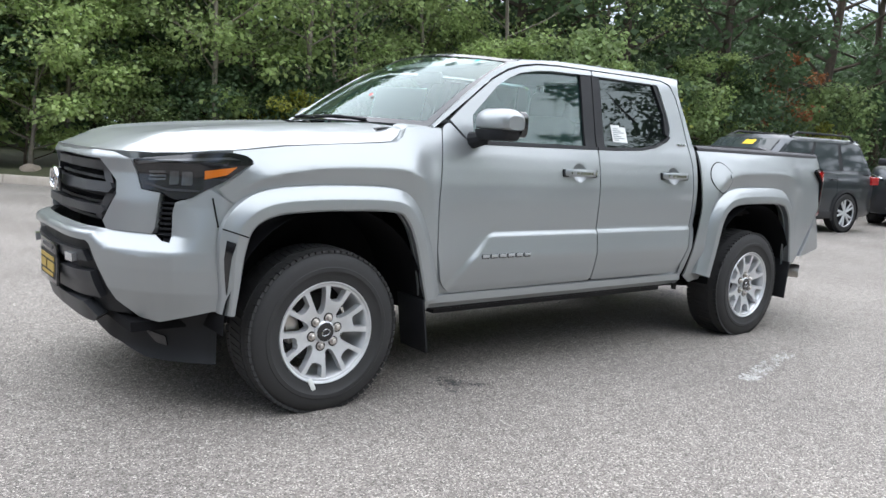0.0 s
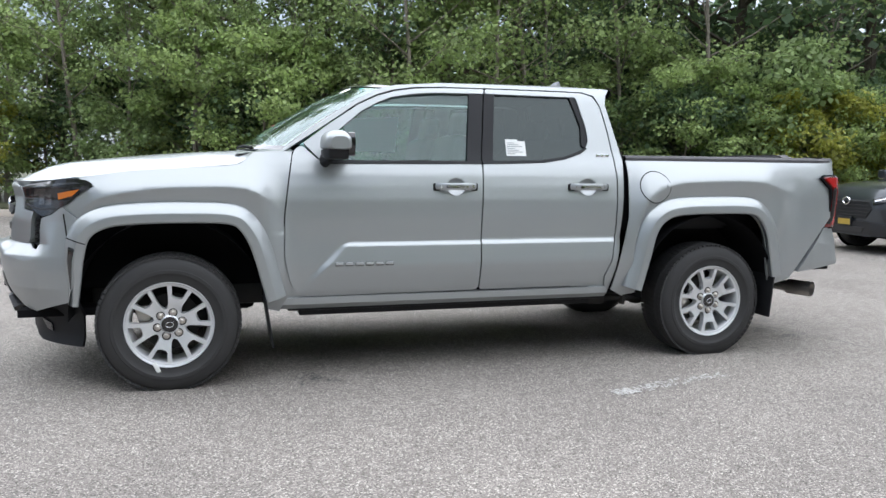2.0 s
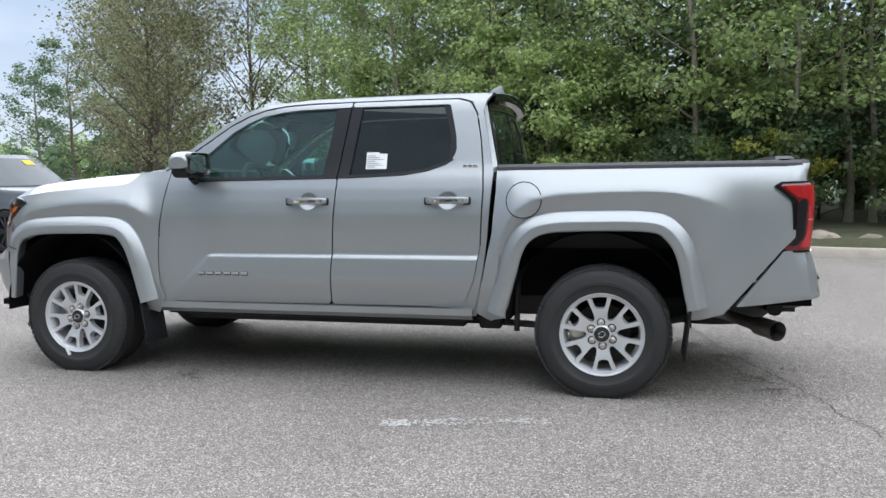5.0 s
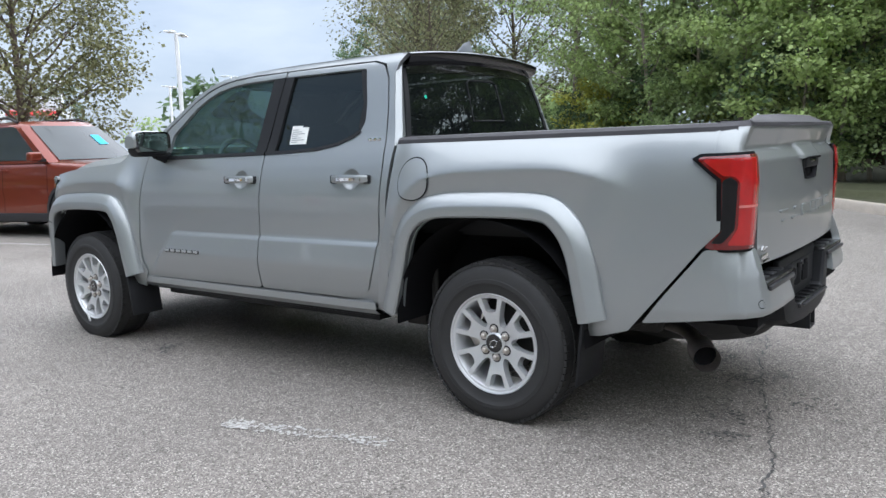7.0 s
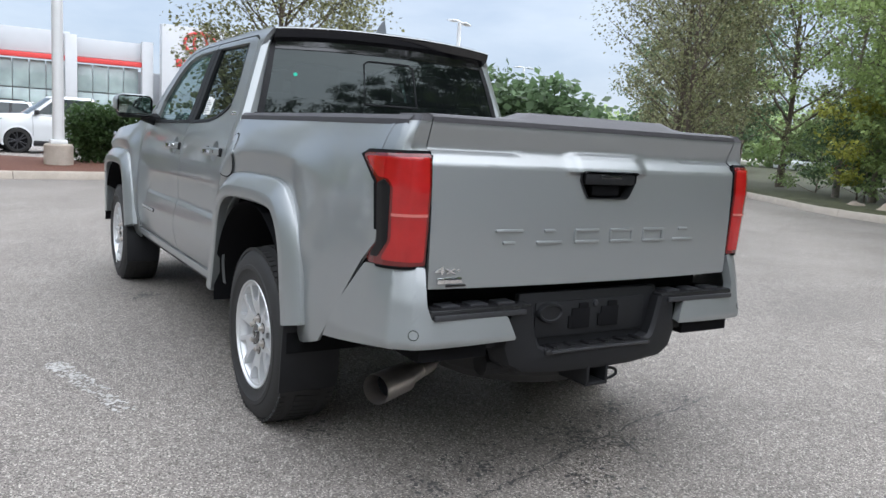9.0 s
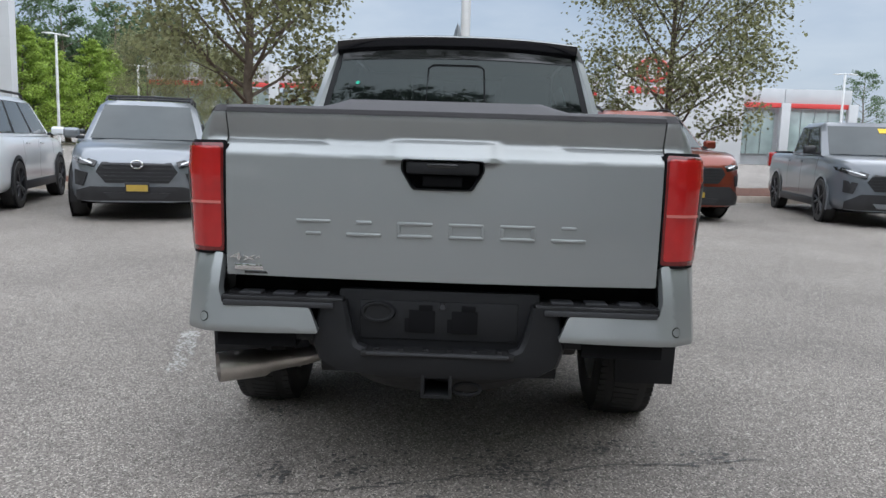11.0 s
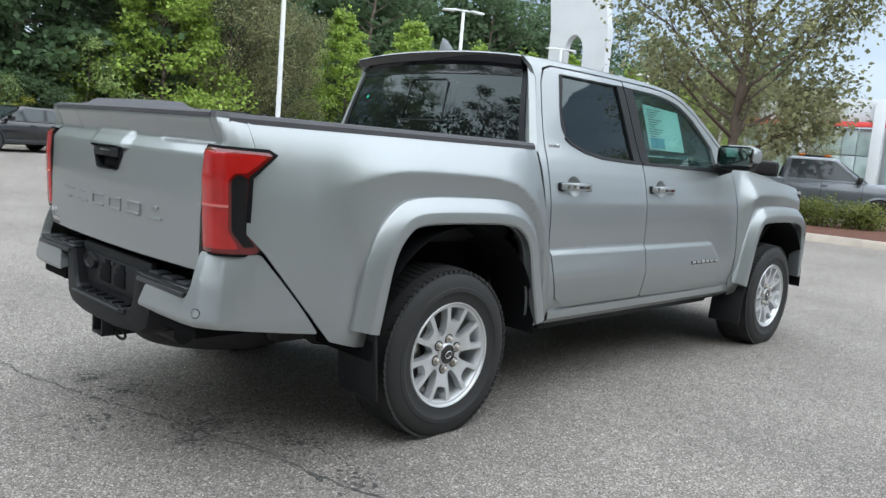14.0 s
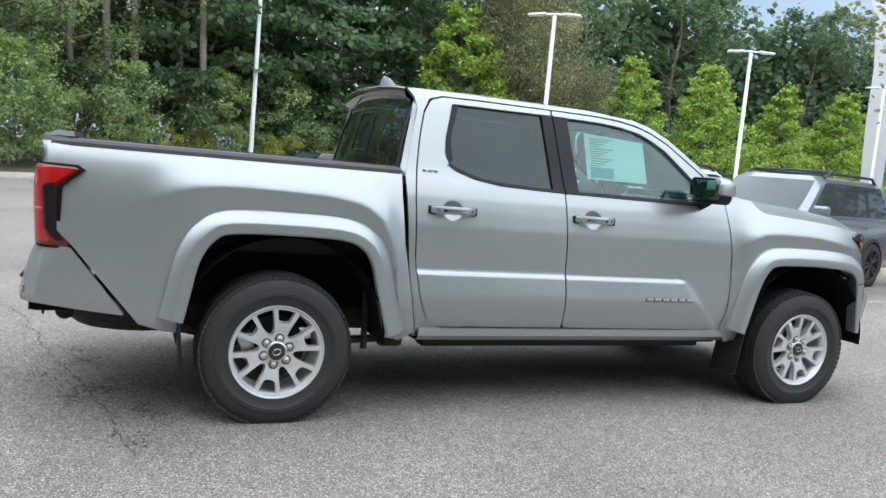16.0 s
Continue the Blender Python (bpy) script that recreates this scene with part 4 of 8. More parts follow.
part("radiator_support", box(2.30, 0, 0.74, 0.12, 1.1, 0.66), LINER, truck)
part("bumper_underside", box(2.20, 0, 0.43, 0.5, 1.35, 0.04), LINER, truck)
# maker's badge: a plain oval ring
def ring_bm(rx, rz, r, n=36):
    bm = bmesh.new()
    pts = [(0, rx * math.cos(2 * math.pi * i / n), rz * math.sin(2 * math.pi * i / n)) for i in range(n + 1)]
    add_tube(bm, pts, r, 8, False)
    return bm


bd = part("grille_badge", ring_bm(0.066, 0.046, 0.008), CHROME, truck)
bd.location = (2.592, 0, 0.985)
part("badge_ring", ring_bm(0.022, 0.043, 0.005), CHROME, bd)
part("badge_base", box(-0.010, 0, 0, 0.012, 0.15, 0.11, 0.004), GLOSSB, bd)
pl = part("number_plate", box(2.612, 0.0, 0.61, 0.016, 0.33, 0.19, 0.004), GLOSSB, truck, "dealer plate in a dark surround")
part("plate_face", box(2.6205, 0, 0.60, 0.003, 0.29, 0.115), BLACKP, pl)
PLATEY = mat("plate_yellow", (0.42, 0.29, 0.05), 0.5, var=0.15, vscale=15)
for y0, y1, z0, z1 in ((-0.13, 0.13, 0.622, 0.640), (-0.13, -0.03, 0.575, 0.612), (0.0, 0.13, 0.575, 0.612), (-0.11, 0.11, 0.550, 0.564)):
    part("plate_writing", box(2.623, (y0 + y1) / 2, (z0 + z1) / 2, 0.003, y1 - y0, z1 - z0), PLATEY, pl)
part("plate_writing", box(2.6215, 0.0, 0.682, 0.003, 0.20, 0.018), GREYP, pl)


# ---- rear end ----
def gate_x(y, z):
    x = interp(z, [(0.74, -2.786), (0.80, -2.789), (1.00, -2.790), (1.165, -2.786), (1.178, -2.783), (1.214, -2.757), (1.226, -2.754), (1.285, -2.778), (1.300, -2.782), (1.312, -2.778)])
    x += 0.035 * (abs(y) / 0.71) ** 2.2
    # raised moulding round the handle
    a = abs(y)
    if 1.16 < z < 1.235:
        x -= 0.016 * sstep(0.19, 0.14, a) * sstep(1.235, 1.215, z)
    # the lip is deeper in its middle part
    if 1.212 < z < 1.31:
        x += 0.010 * sstep(0.36, 0.42, a)
    return x


gate_map = lambda y, z: (gate_x(y, z), y, z)
# the gate has a real opening for the handle
HOLE = [(-0.128, 1.168), (0.128, 1.168), (0.132, 1.135), (0.094, 1.072), (-0.094, 1.072), (-0.132, 1.135)]
gl_ = [(-0.700, 0.775), (0.0, 0.775), (0.0, 1.072), (-0.094, 1.072), (-0.132, 1.135), (-0.128, 1.168), (0.0, 1.168), (0.0, 1.306), (-0.704, 1.306), (-0.704, 1.20)]
tailgate = skin("tailgate", gl_, gate_map, PAINT, truck, (-1, 0, 0), 0.04, 0.02, vlines=(1.165, 1.178, 1.214, 1.226, 1.285, 1.300), depth=0.03, label="silver tailgate with stamped lettering and black handle")
skin("gate_panel", [(-y, z) for y, z in gl_], gate_map, PAINT, tailgate, (-1, 0, 0), 0.04, 0.02, vlines=(1.165, 1.178, 1.214, 1.226, 1.285, 1.300), depth=0.03)
part("handle_bezel", loft([[(gate_x(y, z) + dx, y * k, (z - 1.12) * k + 1.12) for y, z in rounded(HOLE, 0.012, 3)] for k, dx in ((1.02, -0.004), (0.985, -0.008), (0.95, 0.012), (0.93, 0.03))], True), BLACKP, tailgate)
part("handle_back", box(-2.735, 0, 1.12, 0.01, 0.24, 0.09), LINER, tailgate)
part("tailgate_handle", box(-2.786, 0, 1.142, 0.03, 0.235, 0.042, 0.010), BLACKP, tailgate)
part("handle_pocket", box(-2.768, 0, 1.10, 0.02, 0.13, 0.038, 0.008), LINER, tailgate)
part("camera_eye", box(-2.797, 0, 1.150, 0.012, 0.10, 0.014, 0.004), GLOSSB, tailgate)
# stamped name: plain raised bars, each as wide as a letter
for k in range(6):
    y = 0.412 - 0.164 * k
    for dz, w in ((0.020, 0.112), (-0.020, 0.112)):
        yy = y
        if (k in (1, 5) and dz > 0) or (k == 0 and dz < 0):
            w = 0.05
        part("stamped_bar", box(gate_x(yy, 0.945) - 0.0005, yy, 0.942 + dz, 0.012, w, 0.011, 0.004), PAINT, tailgate)
    if k in (2, 3):
        for dy in (-0.052, 0.052):
            if k == 2 and dy < 0:
                continue
            part("stamped_bar", box(gate_x(y, 0.945) - 0.0005, y + dy, 0.942, 0.008, 0.011, 0.040, 0.003), PAINT, tailgate)
    if k == 4:
        for dy in (-0.05, 0.05):
            part("stamped_bar", box(gate_x(y, 0.945) - 0.0005, y + dy, 0.942, 0.008, 0.014, 0.040, 0.003), PAINT, tailgate)
lettering("4x4", 0.062, pose(gate_x(0.625, 0.835) - 0.002, 0.625, 0.835, 90, 0, -87), CHROME, tailgate, 0.003, "drive_badge").scale = (1.35, 0.58, 1)
part("dealer_badge", box(gate_x(0.615, 0.802) - 0.001, 0.615, 0.802, 0.004, 0.115, 0.020, 0.001), CHROME, tailgate)
part("dealer_badge", box(gate_x(0.600, 0.785) - 0.001, 0.600, 0.785, 0.004, 0.08, 0.008, 0.001), GLOSSB, tailgate)
# black cap along the gate's top
rows = []
for y in np.linspace(-0.704, 0.704, 33):
    b = 0.024 * sstep(0.37, 0.33, abs(y))
    xg = gate_x(y, 1.304)
    rows.append([(xg - 0.004, y, 1.302), (xg - 0.002, y, 1.318), (xg + 0.012, y, 1.326), (xg + 0.04, y, 1.328 + b * 0.6), (xg + 0.06, y, 1.329 + b), (xg + 0.14, y, 1.329 + b), (xg + 0.15, y, 1.24)])
part("gate_top_cap", loft(rows), RAILM, tailgate, angle=25)
part("gate_inner", box(-2.655, 0, 1.03, 0.03, 1.36, 0.50), BLACKP, tailgate)

# corners of the bed, tail lamps and painted bumper ends: laid round a plan curve
RPLAN = [(-2.742, 0.708), (-2.745, 0.74), (-2.742, 0.775), (-2.722, 0.806), (-2.69, 0.827), (-2.64, 0.838), (-2.57, 0.843), (-2.45, 0.850)]
RS = [0.0]
for a, b in zip(RPLAN, RPLAN[1:]):
    RS.append(RS[-1] + math.dist(a, b))


def wrap_map(plan, ss, s, push=0.0, prof=None, side=None):
    def f(u, z):
        e = 0.012
        g = lambda q: Vector((np.interp(q, ss, [p[0] for p in plan]), np.interp(q, ss, [p[1] for p in plan])))
        p, t = g(u), g(min(u + e, ss[-1])) - g(max(u - e, ss[0]))
        t.normalize()
        n = Vector((-t.y, t.x))
        k = push + (interp(z, prof) if prof else 0.0) * (interp(u, side) if side else 1.0)
        return (p.x + n.x * k, s * (p.y + n.y * k), z)
    return f


def su(x):
    return float(np.interp(-x, [-p[0] for p in reversed(RPLAN[2:])], list(reversed(RS[2:]))))


def corner_map(s):
    f0 = wrap_map(RPLAN, RS, s, 0.0, None)

    def f(u, z):
        p = f0(u, z)
        # beside the gate the corner carries on the gate's own profile
        b = sstep(0.13, 0.02, u)
        return (p[0] + (gate_x(0.70, z) + 2.742) * b, p[1] - s * ((0.858 - interp(z, BEDB)) * sstep(0.02, 0.12, u) + 0.005 * sstep(0.10, 0.16, u)), z)
    return f


TPROF = [(0.82, 0.0), (0.95, 0.008), (1.10, 0.016), (1.19, 0.010), (1.205, 0.0), (1.24, -0.014), (1.31, -0.040)]
for s in (1, -1):
    o = (-0.7, s * 0.7, 0)
    skin("bed_corner", [(0.0, 1.208), (su(-2.58), 1.204), (su(-2.58), 1.300), (0.0, 1.306)], corner_map(s), PAINT, truck, o, 0.02, 0.02)
    part("corner_cap", loft([[tuple(Vector(corner_map(s)(q, 1.303)) + Vector((0.03 * t - 0.002, -s * 0.04 * t, 0.022 * min(t * 3, 1)))) for q in np.linspace(0, RS[5], 10)] for t in (0, 0.33, 1, 2)]), RAILM, truck)
    skin("lamp_gap", [(-0.004, 1.212), (su(-2.585), 1.208), (su(-2.555), 1.190), (su(-2.645), 1.108), (su(-2.645), 0.928), (su(-2.575), 0.862), (su(-2.60), 0.838), (-0.004, 0.840)], wrap_map(RPLAN, RS, s, 0.0015, TPROF), LINER, truck, o, 0.015, 0.02, depth=0.03)
    tl = skin("tail_lamp", rounded([(0.004, 1.203), (su(-2.59), 1.196), (su(-2.577), 1.186), (su(-2.662), 1.112), (su(-2.662), 0.92), (su(-2.60), 0.862), (su(-2.62), 0.848), (0.004, 0.850)], 0.008, 2),
              wrap_map(RPLAN, RS, s, 0.004, TPROF), REDD, truck, o, 0.015, 0.02, depth=0.05, label="red tail lamp with dark side inset")
    skin("lamp_lens", rounded([(0.012, 1.192), (su(-2.604), 1.187), (su(-2.600), 1.180), (su(-2.668), 1.124), (su(-2.700), 1.123), (su(-2.715), 1.10), (su(-2.712), 0.93), (su(-2.68), 0.866), (0.012, 0.862)], 0.012, 3), wrap_map(RPLAN, RS, s, 0.0052, TPROF), REDL, tl, o, 0.015, 0.02, depth=0.003)
    skin("lamp_inset", rounded([(su(-2.664), 1.106), (su(-2.690), 1.120), (su(-2.708), 1.10), (su(-2.702), 0.925), (su(-2.665), 0.872), (su(-2.625), 0.872), (su(-2.662), 0.918)], 0.006, 2), wrap_map(RPLAN, RS, s, 0.0052, TPROF), mat("dark_lamp_inset", (0.008, 0.008, 0.009), 0.3, spec=0.3, var=0.15, vscale=30), tl, o, 0.015, 0.02, depth=0.003)
    skin("lamp_strip", [(0.012, 1.015), (0.115, 1.015), (0.115, 1.006), (0.012, 1.006)], wrap_map(RPLAN, RS, s, 0.0085, TPROF), mat("pink_lens", (0.62, 0.16, 0.14), 0.2, coat=0.8), tl, o, 0.02, 0.02, depth=0.003)
    part("corner_fill", box(-2.65, s * 0.700, 0.99, 0.10, 0.10, 0.42), LINER, truck)

BPLAN = [(-2.815, 0.36), (-2.815, 0.56), (-2.806, 0.70), (-2.794, 0.762), (-2.740, 0.830), (-2.69, 0.846), (-2.62, 0.862), (-2.50, 0.884), (-2.33, 0.897)]
BS = [0.0]
for a, b in zip(BPLAN, BPLAN[1:]):
    BS.append(BS[-1] + math.dist(a, b))
bu = lambda x: float(np.interp(-x, [-p[0] for p in reversed(BPLAN[2:])], list(reversed(BS[2:]))))
by = lambda y: float(np.interp(y, [p[1] for p in BPLAN], BS))
BSIDE = [(0, 1), (0.42, 1), (0.60, 0.25), (1.0, 0.25)]
BPROF = softened([(0.50, -0.03), (0.54, -0.024), (0.575, -0.008), (0.605, 0.010), (0.68, -0.004), (0.74, -0.014), (0.80, -0.032), (0.86, -0.055)], 0.006)
for s in (1, -1):
    o = (-0.7, s * 0.7, 0)
    bump = skin("bumper_end", rounded([(by(0.385), 0.600), (by(0.418), 0.682), (by(0.705), 0.682), (by(0.722), 0.73), (by(0.722), 0.846), (bu(-2.607), 0.846), (bu(-2.460), 0.667), (bu(-2.370), 0.549), (bu(-2.62), 0.578), (bu(-2.72), 0.590), (by(0.76), 0.592)], 0.012, 3),
                wrap_map(BPLAN, BS, s, 0.0, BPROF, BSIDE), PAINT, truck, o, 0.03, 0.02, depth=0.035, label="silver painted bumper end with round sensor")
    sen = wrap_map(BPLAN, BS, s, 0.002, BPROF, BSIDE)
    skin("parking_sensor", [(by(0.765) + 0.014 * math.cos(a), 0.640 + 0.014 * math.sin(a)) for a in np.linspace(0, 6.283, 17)[:-1]], sen, PAINT, bump, o, 0.02, 0.02, depth=0.006)
    skin("sensor_gap", [(by(0.765) + 0.0165 * math.cos(a), 0.640 + 0.0165 * math.sin(a)) for a in np.linspace(0, 6.283, 17)[:-1]], wrap_map(BPLAN, BS, s, 0.0008, BPROF, BSIDE), GLOSSB, bump, o, 0.02, 0.02, depth=0)
    # step pads and dark inner faces
    part("step_pad", box(-2.735, s * 0.51, 0.700, 0.13, 0.40, 0.03, 0.008), STEPM, truck)
    part("step_face", box(-2.806, s * 0.52, 0.690, 0.012, 0.36, 0.018, 0.004), GREYP, truck)
    for k in range(3):
        part("step_rib", box(-2.745, s * (0.40 + 0.11 * k), 0.717, 0.06, 0.07, 0.008, 0.003), GREYP, truck)
    part("bumper_inner", box(-2.66, s * 0.60, 0.62, 0.22, 0.26, 0.16), LINER, truck)
    part("bumper_under", box(-2.69, s * 0.56, 0.575, 0.14, 0.32, 0.03, 0.01), BLACKP, truck)
    part("side_gap", loft([[(x, s * 0.86, z), (x + 0.02, s * 0.80, z + 0.02)] for x, z in ((-2.36, 0.56), (-2.46, 0.69), (-2.60, 0.855))]), LINER, truck)
part("bumper_centre", box(-2.735, 0, 0.63, 0.03, 0.66, 0.22, 0.01), BLACKP, truck, "black plastic centre of the bumper")
part("plate_recess", box(-2.752, 0, 0.640, 0.012, 0.52, 0.13, 0.006), BLACKP, truck)
for y in (0.055, -0.085):
    hole = bmesh.new()
    for dy, dz, w, h in ((0.0, 0.0, 0.085, 0.075), (-0.012, 0.046, 0.045, 0.020), (0.048, -0.012, 0.016, 0.045)):
        add_box(hole, -2.7605, y + dy, 0.638 + dz, 0.006, w, h, 0.002)
    part("recess_hole", hole, LINER, truck)
part("recess_bolt", lathe([(0.001, -0.006), (0.010, -0.006), (0.012, 0.004)], 12, "x"), GREYP, truck).location = (-2.760, -0.012, 0.690)
sock = part("tow_socket", lathe([(0.001, -0.010), (0.030, -0.010), (0.034, -0.016), (0.040, -0.016), (0.044, -0.006), (0.044, 0.02)], 24, "x"), BLACKP, truck, "black trailer socket cover")
sock.location, sock.scale = (-2.76, 0.20, 0.668), (1, 1.35, 0.8)
part("lower_step", box(-2.775, 0, 0.540, 0.09, 0.50, 0.02, 0.006), STEPM, truck)
part("lower_lip", box(-2.826, 0, 0.543, 0.012, 0.46, 0.010, 0.004), GREYP, truck)
for k in range(6):
    part("step_stud", box(-2.785, -0.2 + 0.08 * k, 0.553, 0.05, 0.018, 0.008, 0.002), GLOSSB, truck)
# one-piece black valance: a shallow U round the plate recess
inner = [(0.0, 0.545), (0.12, 0.545), (0.225, 0.547), (0.262, 0.562), (0.280, 0.600), (0.303, 0.705)]
outer = [(0.0, 0.452), (0.17, 0.454), (0.335, 0.466), (0.395, 0.497), (0.418, 0.560), (0.392, 0.700)]
rows = []
for sg, k in [(-1, k) for k in range(5, 0, -1)] + [(1, k) for k in range(6)]:
    (a, b), (c, d) = inner[k], outer[k]
    x = -2.824 + 0.025 * (c / 0.42) ** 2
    q = lambda f: (sg * (a + (c - a) * f), b + (d - b) * f)
    rows.append([(-2.72, *q(0)), (x + 0.012, *q(0)), (x, *q(0.10)), (x, *q(0.62)), (x + 0.014, *q(0.90)), (x + 0.05, *q(1.0)), (-2.69, *q(1.0))])
bm = loft(rows, True)
part("bumper_valance", bm, BLACKP, truck, angle=35)
bm = bmesh.new()
for y, z, sy_, sz in ((0, 0.49, 0.10, 0.012), (0, 0.402, 0.10, 0.012), (0.045, 0.446, 0.012, 0.09), (-0.045, 0.446, 0.012, 0.09)):
    add_box(bm, -2.735, y, z, 0.16, sy_, sz, 0.002)
part("hitch_receiver", bm, BLACKP, truck)
part("hitch_bar", tube([(-2.64, -0.40, 0.47), (-2.64, 0.40, 0.47)], 0.045, 10), BLACKP, truck)
part("hitch_chain_ring", ring_bm(0.045, 0.020, 0.006), BLACKP, truck).location = (-2.76, -0.10, 0.415)
# exhaust: a tube that turns out to the driver's side
part("exhaust_pipe", tube([(-1.8, 0.40, 0.48), (-2.20, 0.40, 0.46), (-2.36, 0.42, 0.432), (-2.43, 0.48, 0.420), (-2.48, 0.56, 0.415)], 0.031, 14), STEEL, truck)
bm = tube([(-2.44, 0.50, 0.419), (-2.48, 0.57, 0.414), (-2.51, 0.62, 0.412), (-2.52, 0.64, 0.411), (-2.595, 0.785, 0.407)], [0.033, 0.034, 0.038, 0.052, 0.053], 22, False)
add_tube(bm, [(-2.595, 0.785, 0.407), (-2.52, 0.64, 0.411)], [0.049, 0.048], 22, False)
tip = part("exhaust_tip", bm, STEEL, truck, "brushed steel exhaust tip")
part("tip_bore", tube([(-2.560, 0.7175, 0.409), (-2.555, 0.7075, 0.409)], 0.0485, 22), LINER, tip)
part("muffler", tube([(-0.4, 0.36, 0.42), (-1.0, 0.36, 0.42)], 0.10, 14), DARKST, truck)

# mud flaps
for s in (1, -1):
    part("mud_flap", box(-2.125, s * 0.83, 0.41, 0.012, 0.24, 0.30, 0.004, pose(0, 0, 0, 0, -6, 0)), BLACKP, truck)
    part("mud_flap", box(1.155, s * 0.83, 0.365, 0.012, 0.22, 0.27, 0.004, pose(0, 0, 0, 0, 8, 0)), BLACKP, truck)

# ---- back window ----
def back_map(u, v):
    k = 1 - u * u
    y0, y1 = 0.70, 0.60
    return (-1.075 - 0.035 * k + 0.105 * v - 0.012 * math.sin(math.pi * v), u * (y0 + (y1 - y0) * v), 1.315 + (1.728 - 1.315) * v + 0.02 * k * v)


skin("rear_window", rounded([(-0.99, 0.02), (0.99, 0.02), (0.985, 0.98), (-0.985, 0.98)], 0.04), back_map, G_DARK, truck, (-1, 0, 0), 0.12, 0.1, depth=0.005, label="dark tinted rear window with sliding pane")
skin("window_header", [(-0.99, 0.80), (0.99, 0.80), (0.985, 1.02), (-0.985, 1.02)], lambda u, v: tuple(Vector(back_map(u, v)) + Vector((-0.006 - 0.10 * max(v - 0.80, 0), 0, 0))), GLOSSB, truck, (-1, 0, 0), 0.12, 0.05, depth=0.01)
for lo, hi in ((-1.03, -0.985), (0.985, 1.03)):
    skin("window_seal", [(lo, 0.0), (hi, 0.0), (hi, 1.0), (lo, 1.0)], lambda u, v: tuple(Vector(back_map(u, v)) + Vector((-0.004, 0, 0))), BLACKP, truck, (-1, 0, 0), 0.1, 0.1, depth=0.01)
skin("window_sill", [(-1.06, -0.10), (1.06, -0.10), (1.05, 0.03), (-1.05, 0.03)], lambda u, v: tuple(Vector(back_map(u, v)) + Vector((-0.008, 0, 0))), BLACKP, truck, (-1, 0, 0), 0.1, 0.1, depth=0.01)
bm = bmesh.new()
fr = [(-0.23, 0.20), (-0.23, 0.68), (-0.19, 0.72), (0.19, 0.72), (0.23, 0.68), (0.23, 0.20), (-0.23, 0.20)]
add_tube(bm, [tuple(Vector(back_map(a, b)) + Vector((-0.003, 0, 0))) for a, b in fr], 0.005, 6)
part("slider_frame", bm, BLACKP, truck)
skin("inspection_dot", [(0.80 + 0.016 * math.cos(a), 0.50 + 0.022 * math.sin(a)) for a in np.linspace(0, 6.283, 17)[:-1]], lambda u, v: tuple(Vector(back_map(u, v)) + Vector((-0.004, 0, 0))), mat("green_dot", (0.02, 0.55, 0.36), 0.5), truck, (-1, 0, 0), 0.1, 0.1, depth=0)
for s in (1, -1):
    part("cab_rear_pillar", loft([[(-1.062 + 0.105 * v * 0.9 - 0.0, s * interp(1.28 + 0.47 * v, BASE), 1.28 + 0.47 * v), (-1.085 + 0.105 * v, s * (interp(1.28 + 0.47 * v, BASE) - 0.030), 1.28 + 0.47 * v), (-1.072 + 0.105 * v, s * (0.695 - 0.095 * v), 1.28 + 0.47 * v)] for v in np.linspace(0, 0.92, 9)]), PAINT, truck)
# roof spoiler lip over the window
rows, under = [], []
for y in np.linspace(-0.63, 0.63, 25):
    k = 1 - (abs(y) / 0.63) ** 2.4
    z = 1.745 + 0.030 * k
    tip = -1.050 - 0.030 * (1 - (y / 0.63) ** 2)
    rows.append([(-1.0, y, z + 0.0005), (tip + 0.02, y, z + 0.0), (tip + 0.003, y, z - 0.003), (tip, y, z - 0.008)])
    under.append([(tip, y, z - 0.008), (tip + 0.002, y, z - 0.024), (tip + 0.012, y, z - 0.050), (tip + 0.06, y, z - 0.075)])
sp = part("roof_spoiler", loft(rows), PAINT, truck, angle=30)
part("spoiler_underside", loft(under), GLOSSB, sp, angle=30)
part("brake_lamp", box(-1.060, 0, 1.740, 0.02, 0.30, 0.014, 0.004), mat("dark_brake_lens", (0.035, 0.006, 0.006), 0.2, coat=0.5), truck)
# shark-fin aerial
rws = []
for t in np.linspace(0, 1, 7):
    rws.append([(-0.84 - 0.095 * t - 0.17 * (1 - 0.75 * t) * u, 0.026 * (1 - t) ** 0.6 * math.sin(math.pi * u) * sg, 1.770 + 0.088 * t - 0.012 * t * (1 - u)) for sg, us in ((1, np.linspace(0, 1, 6)), (-1, np.linspace(1, 0, 6))) for u in us])
part("shark_fin_aerial", loft(rws, True), FINP, truck)

